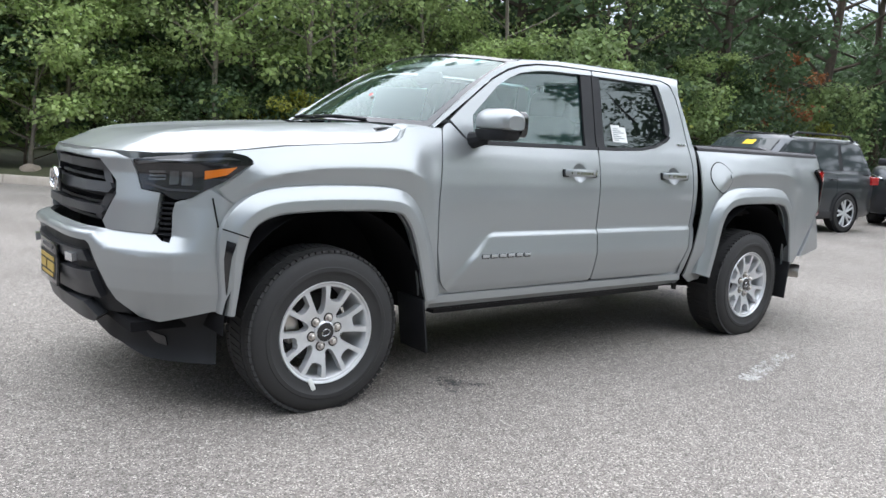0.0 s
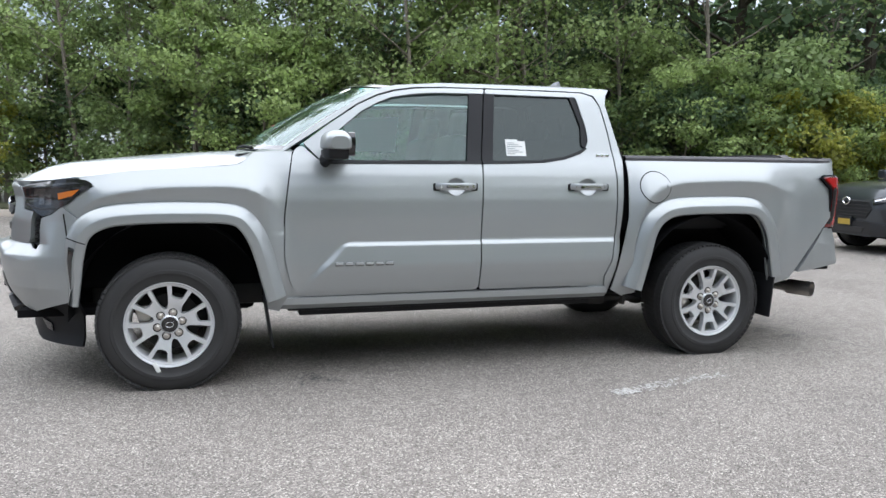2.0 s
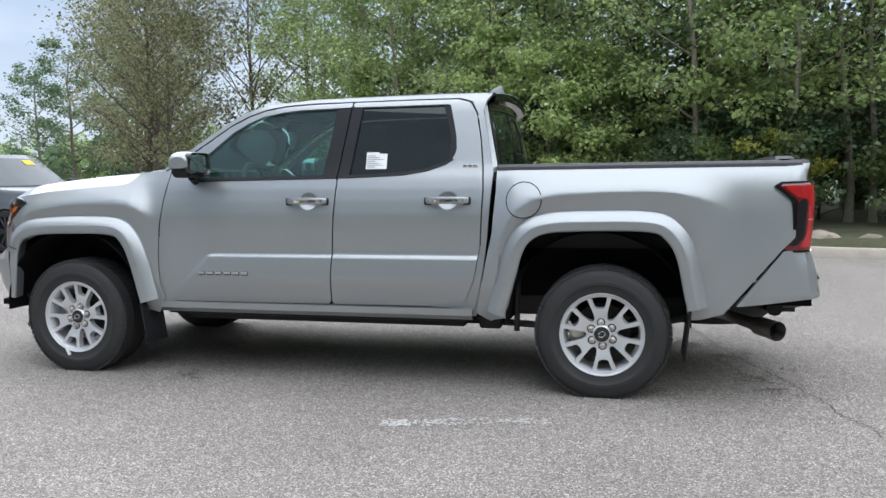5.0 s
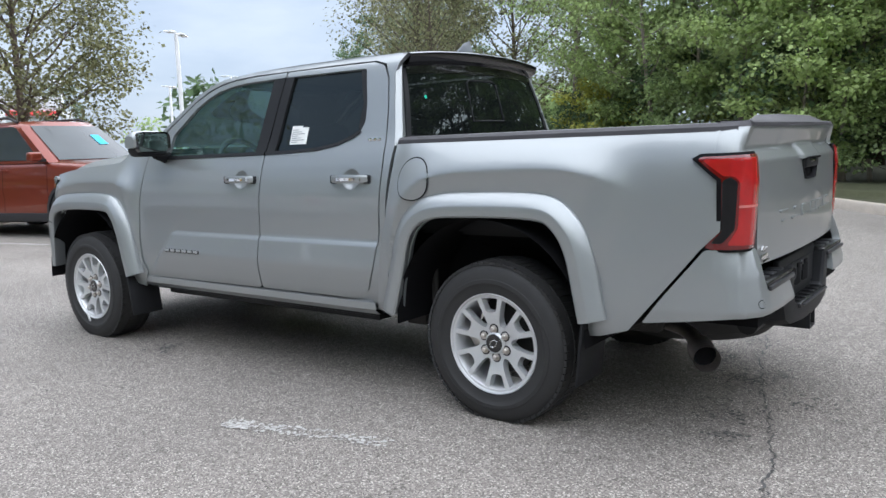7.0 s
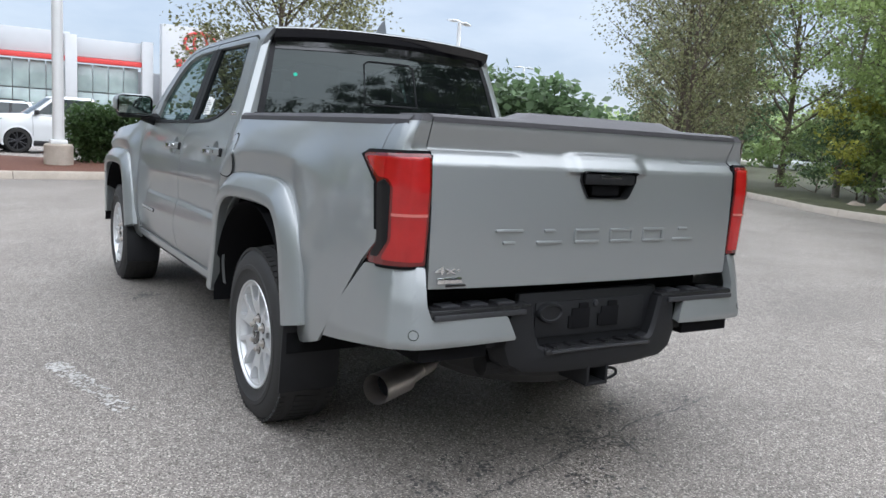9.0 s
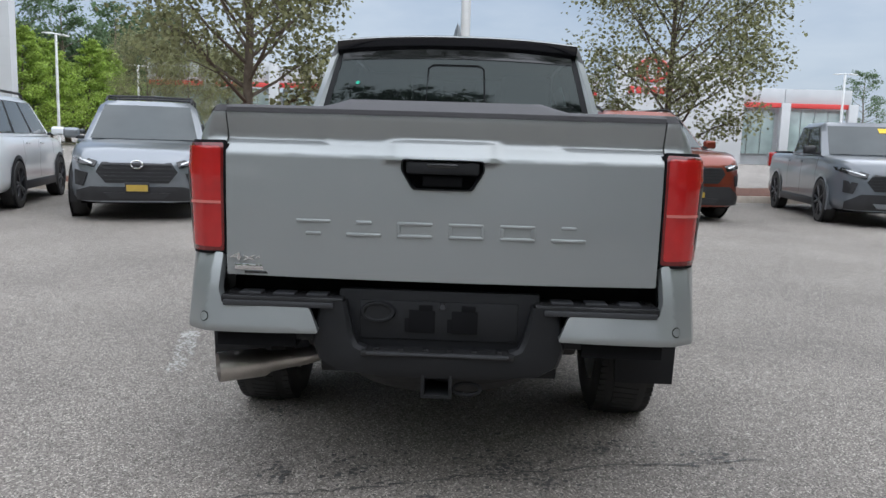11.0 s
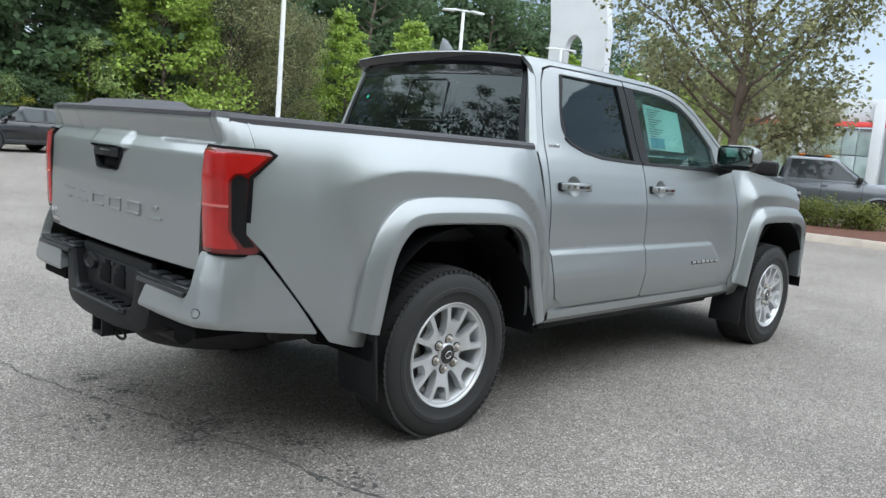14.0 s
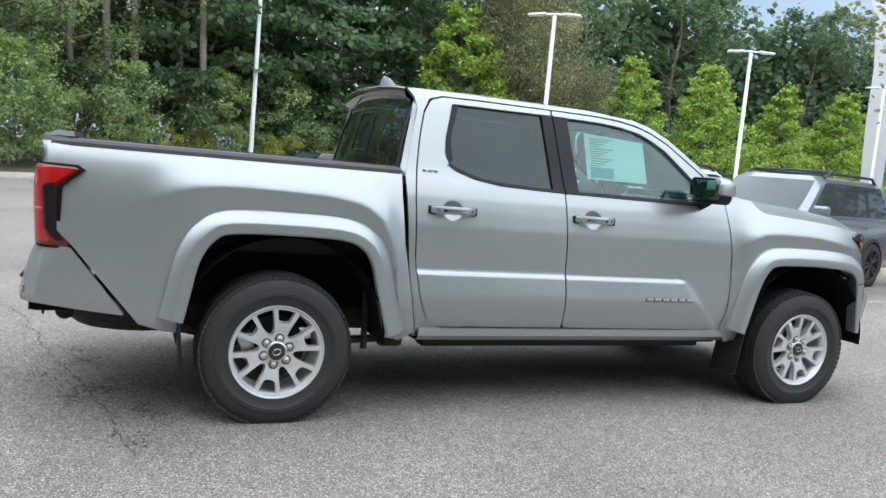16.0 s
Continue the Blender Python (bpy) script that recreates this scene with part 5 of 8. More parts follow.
# ---- wheels ----
def build_wheel(parent, rim_mat, r=0.374, rr=0.226, w=0.255, spokes=6, detail=True):
    """One wheel with its face towards +y, centred on the hub."""
    h = w / 2
    prof = [(rr - 0.004, -h + 0.02), (rr + 0.03, -h), (r - 0.075, -h - 0.006), (r - 0.03, -h + 0.005), (r - 0.012, -h + 0.022), (r - 0.003, -h + 0.045), (r, -0.045), (r, 0.045), (r - 0.003, h - 0.045), (r - 0.012, h - 0.022), (r - 0.03, h - 0.005),
            (r - 0.055, h + 0.003), (r - 0.075, h + 0.006), (r - 0.078, h + 0.009), (r - 0.095, h + 0.009), (r - 0.098, h + 0.006), (rr + 0.03, h), (rr + 0.008, h - 0.004), (rr - 0.004, h - 0.02)]
    tyre = part("tyre", lathe(prof, 72), RUBBER, parent)
    if detail:
        bm = bmesh.new()
        for i in range(72):
            t = 2 * math.pi * i / 72
            for y0, y1, tw in ((-h + 0.012, -0.062, 0.5), (-0.052, 0.052, -0.4), (0.062, h - 0.012, 0.5)):
                a = t + (0.02 if y0 < -0.06 else 0)
                vs = add_box(bm, 0, 0, 0, 0.026, (y1 - y0), 0.012, 0, pose(0, 0, 0, 0, 0, 18 * tw))
                m = Matrix.Rotation(-a, 4, "Y") @ Matrix.Translation((0, (y0 + y1) / 2, r - 0.002 - (0.008 if abs(y0 + y1) > 0.1 else 0)))
                bmesh.ops.transform(bm, matrix=m, verts=vs)
        part("tread", bm, RUBBER, tyre)
    rim = part("rim", lathe([(rr - 0.012, -h + 0.03), (rr, -h + 0.015), (rr + 0.004, -h + 0.02), (rr - 0.02, -h + 0.05), (rr - 0.03, 0.0), (rr - 0.024, h - 0.055), (rr - 0.018, h - 0.016), (rr - 0.015, h - 0.0125), (rr - 0.006, h - 0.011), (rr - 0.002, h - 0.003), (rr + 0.003, h - 0.001), (rr + 0.006, h - 0.006), (rr + 0.003, h - 0.014)], 72), rim_mat, parent)
    y0 = h - 0.032

    def face_y(r_):
        return y0 + interp(r_, [(0.03, 0.0), (0.085, 0.001), (0.12, 0.010), (0.17, 0.017), (0.215, 0.018)])
    HALF = [(0.042, 30), (0.060, 30), (0.083, 30), (0.086, 24.5), (0.094, 20.6), (0.112, 18.6), (0.150, 18.0), (0.205, 18.4), (0.211, 19.2), (0.217, 19.2), (0.2175, 15), (0.217, 10.8), (0.211, 11.0), (0.205, 11.8), (0.156, 10.6), (0.149, 9.8), (0.142, 4.0)]
    ring = [(r_, a_) for r_, a_ in HALF] + [(r_, -a_) for r_, a_ in reversed(HALF)] + [(0.042, -15), (0.042, 0), (0.042, 15)]
    for k in range(spokes):
        a0 = 360 / spokes * k
        P = [(r_ * math.cos(radians(a_ + a0)), r_ * math.sin(radians(a_ + a0))) for r_, a_ in ring]
        skin("wheel_spoke", P, lambda u, v: (u, face_y(math.hypot(u, v)), v), rim_mat, rim, (0, 1, 0), 0.03, 0.03, depth=0.040)
    part("hub_cover", lathe([(0.050, y0 - 0.02), (0.050, y0 + 0.006), (0.046, y0 + 0.010), (0.042, y0 + 0.012)], 36), rim_mat, rim)
    cap = part("centre_cap", lathe([(0.044, y0 + 0.010), (0.040, y0 + 0.015), (0.001, y0 + 0.017)], 30), GLOSSB, rim)
    bmr = ring_bm(0.020, 0.014, 0.0018, 24)
    bmesh.ops.rotate(bmr, cent=(0, 0, 0), matrix=Matrix.Rotation(radians(90), 3, "Z"), verts=bmr.verts[:])
    bmesh.ops.translate(bmr, vec=(0, y0 + 0.018, 0), verts=bmr.verts[:])
    part("cap_badge", bmr, CHROME, cap)
    for k in range(6):
        a = 2 * math.pi * k / 6
        bm = lathe([(0.0175, y0), (0.0175, y0 + 0.005), (0.0155, y0 + 0.006), (0.0145, y0 + 0.0045), (0.0115, y0 + 0.0045), (0.011, y0 + 0.018), (0.008, y0 + 0.021), (0.001, y0 + 0.022)], 14)
        bmesh.ops.translate(bm, vec=(0.065 * math.cos(a), 0, 0.065 * math.sin(a)), verts=bm.verts[:])
        part("wheel_nut", bm, STEEL, rim)
        # dark ring round the nut, coloured as the shade of its recess
        seat = lathe([(0.0235, y0 - 0.002), (0.0235, y0 + 0.0025), (0.0165, y0 + 0.003)], 18)
        bmesh.ops.translate(seat, vec=(0.065 * math.cos(a), 0, 0.065 * math.sin(a)), verts=seat.verts[:])
        part("nut_seat", seat, DARKST, rim)
    part("brake_disc", lathe([(0.001, -0.02), (0.155, -0.02), (0.155, 0.0), (0.001, 0.0)], 40), DARKST, parent)
    part("brake_caliper", box(0.12, 0.015, 0.05, 0.07, 0.05, 0.14, 0.01), STEEL, parent)
    return parent


def wheel_holder(name, parent, m):
    e = new(name)
    e.parent, e.matrix_basis = parent, m
    return e


WHY = 0.788
w0 = build_wheel(wheel_holder("wheel", truck, pose(1.675, WHY, 0.381, 0, 14, 0)), ALLOY)


def copy_part(ob, parent, m):
    """The same part again under a thing, sharing its meshes."""
    made = copy_thing(ob, m)
    made.parent = parent
    made.matrix_basis = m
    return made


copy_part(w0, truck, pose(-1.675, WHY, 0.381, 0, 34, 0))
copy_part(w0, truck, pose(-1.675, -WHY, 0.381, 0, 20, 180))
copy_part(w0, truck, pose(1.675, -WHY, 0.381, 0, -14, 180))
part("balance_weight_tag", box(1.745, 0.915, 0.155, 0.022, 0.004, 0.060, 0.001, pose(0, 0, 0, 0, 24, 0)), PAPER, truck)

# ---- mirrors, handles, badges ----
for s in (1, -1):
    mi = new("door_mirror")
    mi.parent = truck
    mi.location, mi.scale = (0.229, s * 0.087, -0.028), (0.68, 0.90, 1)
    rows = []
    # shell: sections across the mirror's width
    secs = [(0.842, 0.040, 0.035, 1.400), (0.848, 0.080, 0.060, 1.392), (0.864, 0.110, 0.084, 1.386), (0.90, 0.125, 0.098, 1.382), (0.95, 0.128, 0.104, 1.380), (1.00, 0.124, 0.104, 1.380), (1.045, 0.118, 0.097, 1.380), (1.075, 0.108, 0.086, 1.382), (1.094, 0.094, 0.070, 1.386), (1.105, 0.070, 0.046, 1.390)]
    for y, dx, top_, zc in secs:
        ring = []
        for a in np.linspace(0, 360, 49)[:-1]:
            c, q = math.cos(radians(a)), math.sin(radians(a))
            up = (1.455 - zc) * min(1, top_ / 0.098) if q > 0 else min(0.036, zc - 1.348)
            ring.append((0.815 + (dx if c > 0 else min(dx, 0.095)) * abs(c) ** 0.7 * (1 if c > 0 else -1), s * y, zc + up * abs(q) ** (0.85 if q > 0 else 0.35) * (1 if q > 0 else -1)))
        rows.append(ring)
    bm = loft(rows, True)
    bm.verts.ensure_lookup_table()
    bm.faces.new(bm.verts[-48:])
    part("mirror_shell", bm, PAINT, mi)
    rows = []
    for z, k in ((1.350, 0.97), (1.330, 0.97), (1.305, 0.86), (1.298, 0.70)):
        rows.append([(0.815 + k * dx_, s * (0.965 + k * dy_), z) for dx_, dy_ in rounded([(0.115, -0.12), (0.122, 0.04), (0.085, 0.125), (-0.085, 0.125), (-0.095, -0.12)], 0.03, 3)])
    bm = loft(rows, True)
    bm.verts.ensure_lookup_table()
    bm.faces.new(bm.verts[-len(rows[0]):])
    part("mirror_base", bm, BLACKP, mi)
    part("mirror_arm", tube([(0.885, s * 0.785, 1.290), (0.85, s * 0.90, 1.312)], [0.045, 0.032], 10), BLACKP, mi)
    part("mirror_glass_frame", box(0.721, s * 0.972, 1.382, 0.016, 0.246, 0.128, 0.035, seg=3), GLOSSB, mi)
    part("mirror_glass", box(0.7120, s * 0.972, 1.382, 0.006, 0.222, 0.108, 0.0025), mat("mirror_silver", (0.30, 0.36, 0.34), 0.03, 1.0), mi)
    for hx in (0.065, -0.800):
        hd = new("door_handle")
        hd.parent = truck
        yb = interp(1.122, BASE)
        bm = bmesh.new()
        rows = []
        for t in np.linspace(-1, 1, 13):
            bow = 0.036 * (1 - abs(t) ** 3.5) + 0.012
            hh = 0.020 * (1 - 0.2 * abs(t) ** 4)
            rows.append([(hx + 0.130 * t, s * (yb + bow + dy), 1.122 + dz) for dy, dz in ((-0.016, hh * 0.8), (-0.004, hh), (0.0, hh * 0.6), (0.0, -hh * 0.4), (-0.004, -hh), (-0.016, -hh * 0.8))])
        bm = loft(rows, True)
        part("handle_grip", bm, PAINT, hd)
        part("handle_strip", loft([[(hx + 0.128 * t, s * (yb + 0.036 * (1 - abs(t) ** 3.5) + 0.0125), z) for z in (1.128, 1.1135)] for t in np.linspace(-1, 1, 9)]), CHROME, hd)
        part("handle_foot", box(hx + 0.115, s * (yb + 0.004), 1.119, 0.045, 0.02, 0.044, 0.008), BLACKP, hd)
        part("handle_foot", box(hx - 0.115, s * (yb + 0.004), 1.119, 0.045, 0.02, 0.044, 0.008), BLACKP, hd)
    part("lock_cylinder", lathe([(0.001, s * 0.886), (0.011, s * 0.886), (0.011, s * 0.86)], 14), CHROME, truck).location = (-0.032, 0, 1.122)
    # name on the door: plain chrome bars, one per letter, over painted dark shadow
    for k in range(6):
        x = 0.762 - 0.058 * k
        nb = part("name_bar", box(x, s * (side_y(x, 0.682) + 0.003), 0.682, 0.047, 0.009, 0.023, 0.003), BADGE, truck)
        part("bar_face", box(x, s * (side_y(x, 0.682) + 0.0085), 0.6845, 0.042, 0.004, 0.015, 0.0015), mat("satin_silver", (0.48, 0.49, 0.50), 0.40, 0.6), nb)
    for k in range(3):
        x = -0.892 - 0.031 * k
        part("trim_badge", box(x, s * (side_y(x, 1.316) + 0.003), 1.316, 0.025, 0.005, 0.017, 0.002), CHROME, truck)

# ---- papers on the glass ----
sk = skin("window_paper", [(-0.283, 1.308), (-0.412, 1.308), (-0.412, 1.398), (-0.362, 1.398), (-0.362, 1.408), (-0.283, 1.408)], side_map(1, 0.014), PAPER, truck, (0, 1, 0), 0.1, 0.1, depth=0.002, label="white printed delivery sheet")
for k in range(7):
    skin("paper_writing", [(-0.292, 1.388 - 0.011 * k), (-0.34 - 0.05 * ((k * 7) % 3) / 2, 1.388 - 0.011 * k), (-0.34 - 0.05 * ((k * 7) % 3) / 2, 1.384 - 0.011 * k), (-0.292, 1.384 - 0.011 * k)], side_map(1, 0.012), INK, sk, (0, 1, 0), 0.1, 0.1, depth=0)
pr = skin("price_sheet", [(0.47, 1.350), (0.46, 1.590), (0.05, 1.610), (0.06, 1.350)], side_map(-1, 0.028), mat("pale_sheet", (0.70, 0.80, 0.78), 0.8, var=0.03, vscale=9), truck, (0, -1, 0), 0.1, 0.1, depth=0.002, label="large pale price sheet inside the passenger window")
for k in range(12):
    x1 = 0.24 - 0.03 * ((k * 5) % 4)
    skin("sheet_writing", [(0.085, 1.585 - 0.014 * k), (x1, 1.585 - 0.014 * k), (x1, 1.580 - 0.014 * k), (0.085, 1.580 - 0.014 * k)], side_map(-1, 0.0255), INK, pr, (0, -1, 0), 0.2, 0.2, depth=0)
skin("sheet_panel", [(0.08, 1.42), (0.24, 1.42), (0.24, 1.36), (0.08, 1.36)], side_map(-1, 0.0258), mat("blue_print", (0.25, 0.45, 0.55), 0.8, var=0.3, vscale=60), pr, (0, -1, 0), 0.2, 0.2, depth=0)

# ---- cabin ----
cab = new("dashboard")
cab.parent = truck
part("dash_top", loft([[(1.02 + dx, y, z) for y in np.linspace(-0.70, 0.70, 11)] for dx, z in ((0.05, 1.27), (-0.10, 1.275), (-0.25, 1.255), (-0.30, 1.19), (-0.27, 0.95))]), DASHM, cab)
part("instrument_hood", box(0.76, 0.37, 1.275, 0.14, 0.34, 0.09, 0.03), DASHM, cab)
part("centre_screen", box(0.72, 0.0, 1.27, 0.03, 0.30, 0.17, 0.02), GLOSSB, cab)
bm = lathe([(0.19 + 0.018 * math.cos(a), 0.018 * math.sin(a)) for a in np.linspace(0, 6.2832, 13)], 36, "x")
sw = part("steering_wheel", bm, DASHM, truck)
sw.matrix_basis = pose(0.60, 0.37, 1.18, 0, 22, 0)
part("wheel_hub", box(0, 0, 0, 0.05, 0.16, 0.12, 0.02), DASHM, sw)
part("wheel_spoke", box(0, 0, 0.0, 0.02, 0.36, 0.04, 0.008), DASHM, sw)
for x0, y0, w in ((0.12, 0.37, 0.50), (0.12, -0.37, 0.50), (-0.72, 0.37, 0.62), (-0.72, -0.37, 0.62)):
    st = new("seat")
    st.parent = truck
    part("seat_cushion", box(x0 + 0.15, y0, 0.85, 0.52, w, 0.16, 0.06, seg=3), SEATM, st)
    part("seat_back", box(x0 - 0.14, y0, 1.16, 0.16, w, 0.56, 0.06, pose(0, 0, 0, 0, -14, 0), 3), SEATM, st)
    part("headrest", box(x0 - 0.23, y0, 1.50, 0.10, 0.26, 0.18, 0.045, pose(0, 0, 0, 0, -10, 0), 3), SEATM, st)
    for dy in (-0.06, 0.06):
        part("headrest_post", tube([(x0 - 0.20, y0 + dy, 1.38), (x0 - 0.225, y0 + dy, 1.46)], 0.006, 6), CHROME, st)
part("headliner", loft([[(x, y, interp(x, [(-1.0, 1.715), (0.2, 1.715), (0.45, 1.69)]) + 0.03 * (1 - (y / 0.6) ** 2)) for y in np.linspace(-0.6, 0.6, 7)] for x in np.linspace(-1.0, 0.42, 6)]), mat("headliner_cloth", (0.42, 0.42, 0.41), 0.95, var=0.05, vscale=9), truck)
part("room_mirror", box(0.52, 0, 1.62, 0.03, 0.24, 0.07, 0.02), DASHM, truck)

# panes let the daylight through
for ob in list(truck.children_recursive):
    if ob.name.split(".")[0] in ("side_glass", "windscreen", "rear_window"):
        ob.visible_shadow = False


# ---- kerbs and beds ----
def kerb_line(name, pts, w=0.16, h=0.15, label=""):
    """A run of kerb: the line is a setting piece, each cast length a part of it."""
    P = [Vector((*p, 0)) for p in pts]
    root = tagged(new(name), label or "pale concrete kerb edging the car park", "kerb", kind="structure")
    seg = 2.4
    dense, acc = [P[0]], 0.0
    lens = [0.0]
    for a, b in zip(P, P[1:]):
        lens.append(lens[-1] + (b - a).length)
    n = max(1, int(lens[-1] / seg))

    def at(d):
        for i in range(len(P) - 1):
            if d <= lens[i + 1] or i == len(P) - 2:
                return P[i].lerp(P[i + 1], (d - lens[i]) / max(lens[i + 1] - lens[i], 1e-6))
    for k in range(n):
        d0, d1 = lens[-1] * k / n + 0.006, lens[-1] * (k + 1) / n - 0.006
        rows = []
        for t in np.linspace(d0, d1, 4):
            p = at(t)
            q = (at(min(t + 0.3, lens[-1])) - at(max(t - 0.3, 0))).normalized()
            nn = Vector((-q.y, q.x, 0))
            jig = random.uniform(-0.004, 0.004)
            rows.append([tuple(p + nn * o + Vector((0, 0, z + jig))) for o, z in ((0, -0.05), (0.012, h - 0.03), (0.035, h), (w, h), (w, -0.05))])
        bm = loft(rows, True)
        bm.faces.new([v for v in bm.verts[:5]])
        bm.faces.new([v for v in bm.verts[-5:]])
        bmesh.ops.recalc_face_normals(bm, faces=bm.faces[:])
        part("kerb_stone", bm, CONC, root)
    return root


def bed(name, outline, material, z, label, rough=0.05, step=1.6):
    """A planted bed: an uneven sheet inside an outline."""
    bm = bmesh.new()
    vs = [bm.verts.new((x, y, 0)) for x, y in outline]
    es = [bm.edges.new((vs[i - 1], vs[i])) for i in range(len(vs))]
    bmesh.ops.triangle_fill(bm, use_beauty=True, use_dissolve=False, edges=es)
    xs, ys = [p[0] for p in outline], [p[1] for p in outline]
    for ax, lo, hi in ((0, min(xs), max(xs)), (1, min(ys), max(ys))):
        for c in np.arange(lo + step, hi, step):
            co_, no = [0, 0, 0], [0, 0, 0]
            co_[ax], no[ax] = c, 1
            bmesh.ops.bisect_plane(bm, geom=bm.verts[:] + bm.edges[:] + bm.faces[:], dist=1e-4, plane_co=co_, plane_no=no)
    for v in bm.verts:
        edge = v.is_boundary
        v.co.z = z + (0 if edge else rough * (1 + noise.noise(v.co * 0.35)) + rough * 0.6 * noise.noise(v.co * 1.1))
    bmesh.ops.recalc_face_normals(bm, faces=bm.faces[:])
    for f in bm.faces:
        if f.normal.z < 0:
            f.normal_flip()
    ob = finish(bm, name, material, angle=80)
    return tagged(ob, label, "planting bed", kind="structure")


KS = smooth_line([(-60, -6.0), (-30, -6.2), (-14, -6.4), (-7.0, -6.7), (-3.6, -7.5), (-2.3, -8.7), (-0.9, -10.4), (0.9, -12.5), (2.8, -13.6), (4.6, -14.3), (6.4, -15.1), (13.0, -19.6), (24, -27), (34, -33)], 3)
KN = smooth_line([(-40, -14), (-16, 6.5), (-5.0, 19.3), (-1.9, 23.2), (2.3, 27.4), (9, 29.6), (20, 31.5), (44, 34), (70, 37)], 3)
KE = smooth_line([(10.7, 9.0), (10.85, 8.2), (11.2, 6.0), (11.5, 4.2), (12.2, 0), (12.9, -4.0), (13.6, -8.0), (14.3, -12.0), (14.8, -13.5), (15.6, -14.2)], 3)
kerb_line("kerb_south", [(x, y) for x, y in reversed(KS)])
kerb_line("kerb_north", [(x, y) for x, y in reversed(KN)][::-1])
kerb_line("kerb_island", [(x, y) for x, y in KE])
bed("south_bed", [(x, y - 0.1) for x, y in KS] + [(90, -80), (60, -120), (-90, -120), (-90, -6)], DIRT, 0.11, "leaf-littered ground under the trees", 0.10, 3.0)
bed("north_bed", [(x, y + 0.1) for x, y in KN] + [(90, 60), (80, 120), (-80, 120), (-80, -14)], DIRT, 0.11, "leaf-littered ground under the trees", 0.10, 3.0)
bed("island_bed", [(x + 0.12, y) for x, y in KE] + [(18.5, -14), (18.0, -8), (17.6, 0), (16.5, 8), (15, 9.4), (12, 9.6)], MULCH, 0.12, "island of red-brown bark mulch", 0.05, 0.8)
isl = [(10.6, 19.0), (13, 19.8), (15.5, 21.2), (16, 23.0), (15.2, 24.8), (12.8, 25.4), (11.0, 24.6), (10.4, 22.0)]
kerb_line("kerb_planter", isl[::-1] + [isl[-1]])
bed("planter_bed", [(x * 0.985 + 0.19, y * 0.985 + 0.33) for x, y in isl], MULCH, 0.12, "small planter of red-brown mulch", 0.05, 0.8)

# painted lines: worn thermoplastic flecks, one joined part a line
def paint_line(name, x0, y0, x1, y1, w, wear, label, seed=1):
    rnd = random.Random(seed)
    bm = bmesh.new()
    d = Vector((x1 - x0, y1 - y0))
    n, t = int(d.length / (0.018 if d.length < 2 else 0.035)), d.normalized()
    nn = Vector((-t.y, t.x))
    rows = max(3, int(w / (0.016 if d.length < 2 else 0.03)))
    for i in range(n):
        for j in range(rows):
            keep = wear(i / n) * (0.75 + 0.5 * noise.noise(Vector((i * 0.13, j * 0.3, seed * 3.1))))
            if rnd.random() > keep:
                continue
            c = Vector((x0, y0)) + t * (d.length * (i + rnd.random()) / n) + nn * (w * ((j + rnd.random()) / rows - 0.5))
            r = rnd.uniform(0.006, 0.013) if d.length < 2 else rnd.uniform(0.012, 0.026)
            k = rnd.randint(4, 6)
            a0 = rnd.random() * 6
            bm.faces.new([bm.verts.new((c.x + r * rnd.uniform(0.7, 1.3) * math.cos(a0 + 6.283 * q / k), c.y + r * rnd.uniform(0.7, 1.3) * math.sin(a0 + 6.283 * q / k), 0.0042 + rnd.random() * 0.0012)) for q in range(k)])
    ob = finish(bm, name, LINEP, smooth=False)
    return tagged(ob, label, "road marking", kind="structure")


paint_line("marking_1", -0.62, 1.585, -1.45, 1.37, 0.10, lambda t: 1.5 if t < 0.13 else 0.88 - 0.35 * t, "worn white painted bay line on asphalt", 1)
paint_line("marking_2", 13.0, -0.9, 5.5, -2.5, 0.10, lambda t: 1.6 - 0.6 * t, "faded white painted bay line on asphalt", 2)
paint_line("marking_3", 11.2, 3.9, 6.8, 3.0, 0.10, lambda t: 1.2 - 0.5 * t, "faded white painted bay line on asphalt", 3)
paint_line("marking_4", -4.6, -4.2, -9.0, -3.0, 0.10, lambda t: 0.35, "almost worn away bay line on asphalt", 4)

# oil spots and the crack: flat tarry patches
TAR = mat("oil_stain", (0.075, 0.073, 0.070), 0.7, var=0.3, vscale=20, fine=0.3, fscale=150)


def stain(name, spots, label, seed):
    rnd = random.Random(seed)
    bm = bmesh.new()
    for x, y, r, n in spots:
        for _ in range(n):
            a, q = rnd.random() * 6.283, abs(rnd.gauss(0, 0.5)) * r
            cx, cy, rr = x + q * math.cos(a), y + q * math.sin(a), rnd.uniform(0.003, 0.012)
            bm.faces.new([bm.verts.new((cx + rr * rnd.uniform(0.5, 1.4) * math.cos(6.283 * k / 6), cy + rr * rnd.uniform(0.5, 1.4) * math.sin(6.283 * k / 6), 0.0035 + rnd.random() * 0.0015)) for k in range(6)])
    return tagged(finish(bm, name, TAR, smooth=False), label, "oil stain", kind="structure")


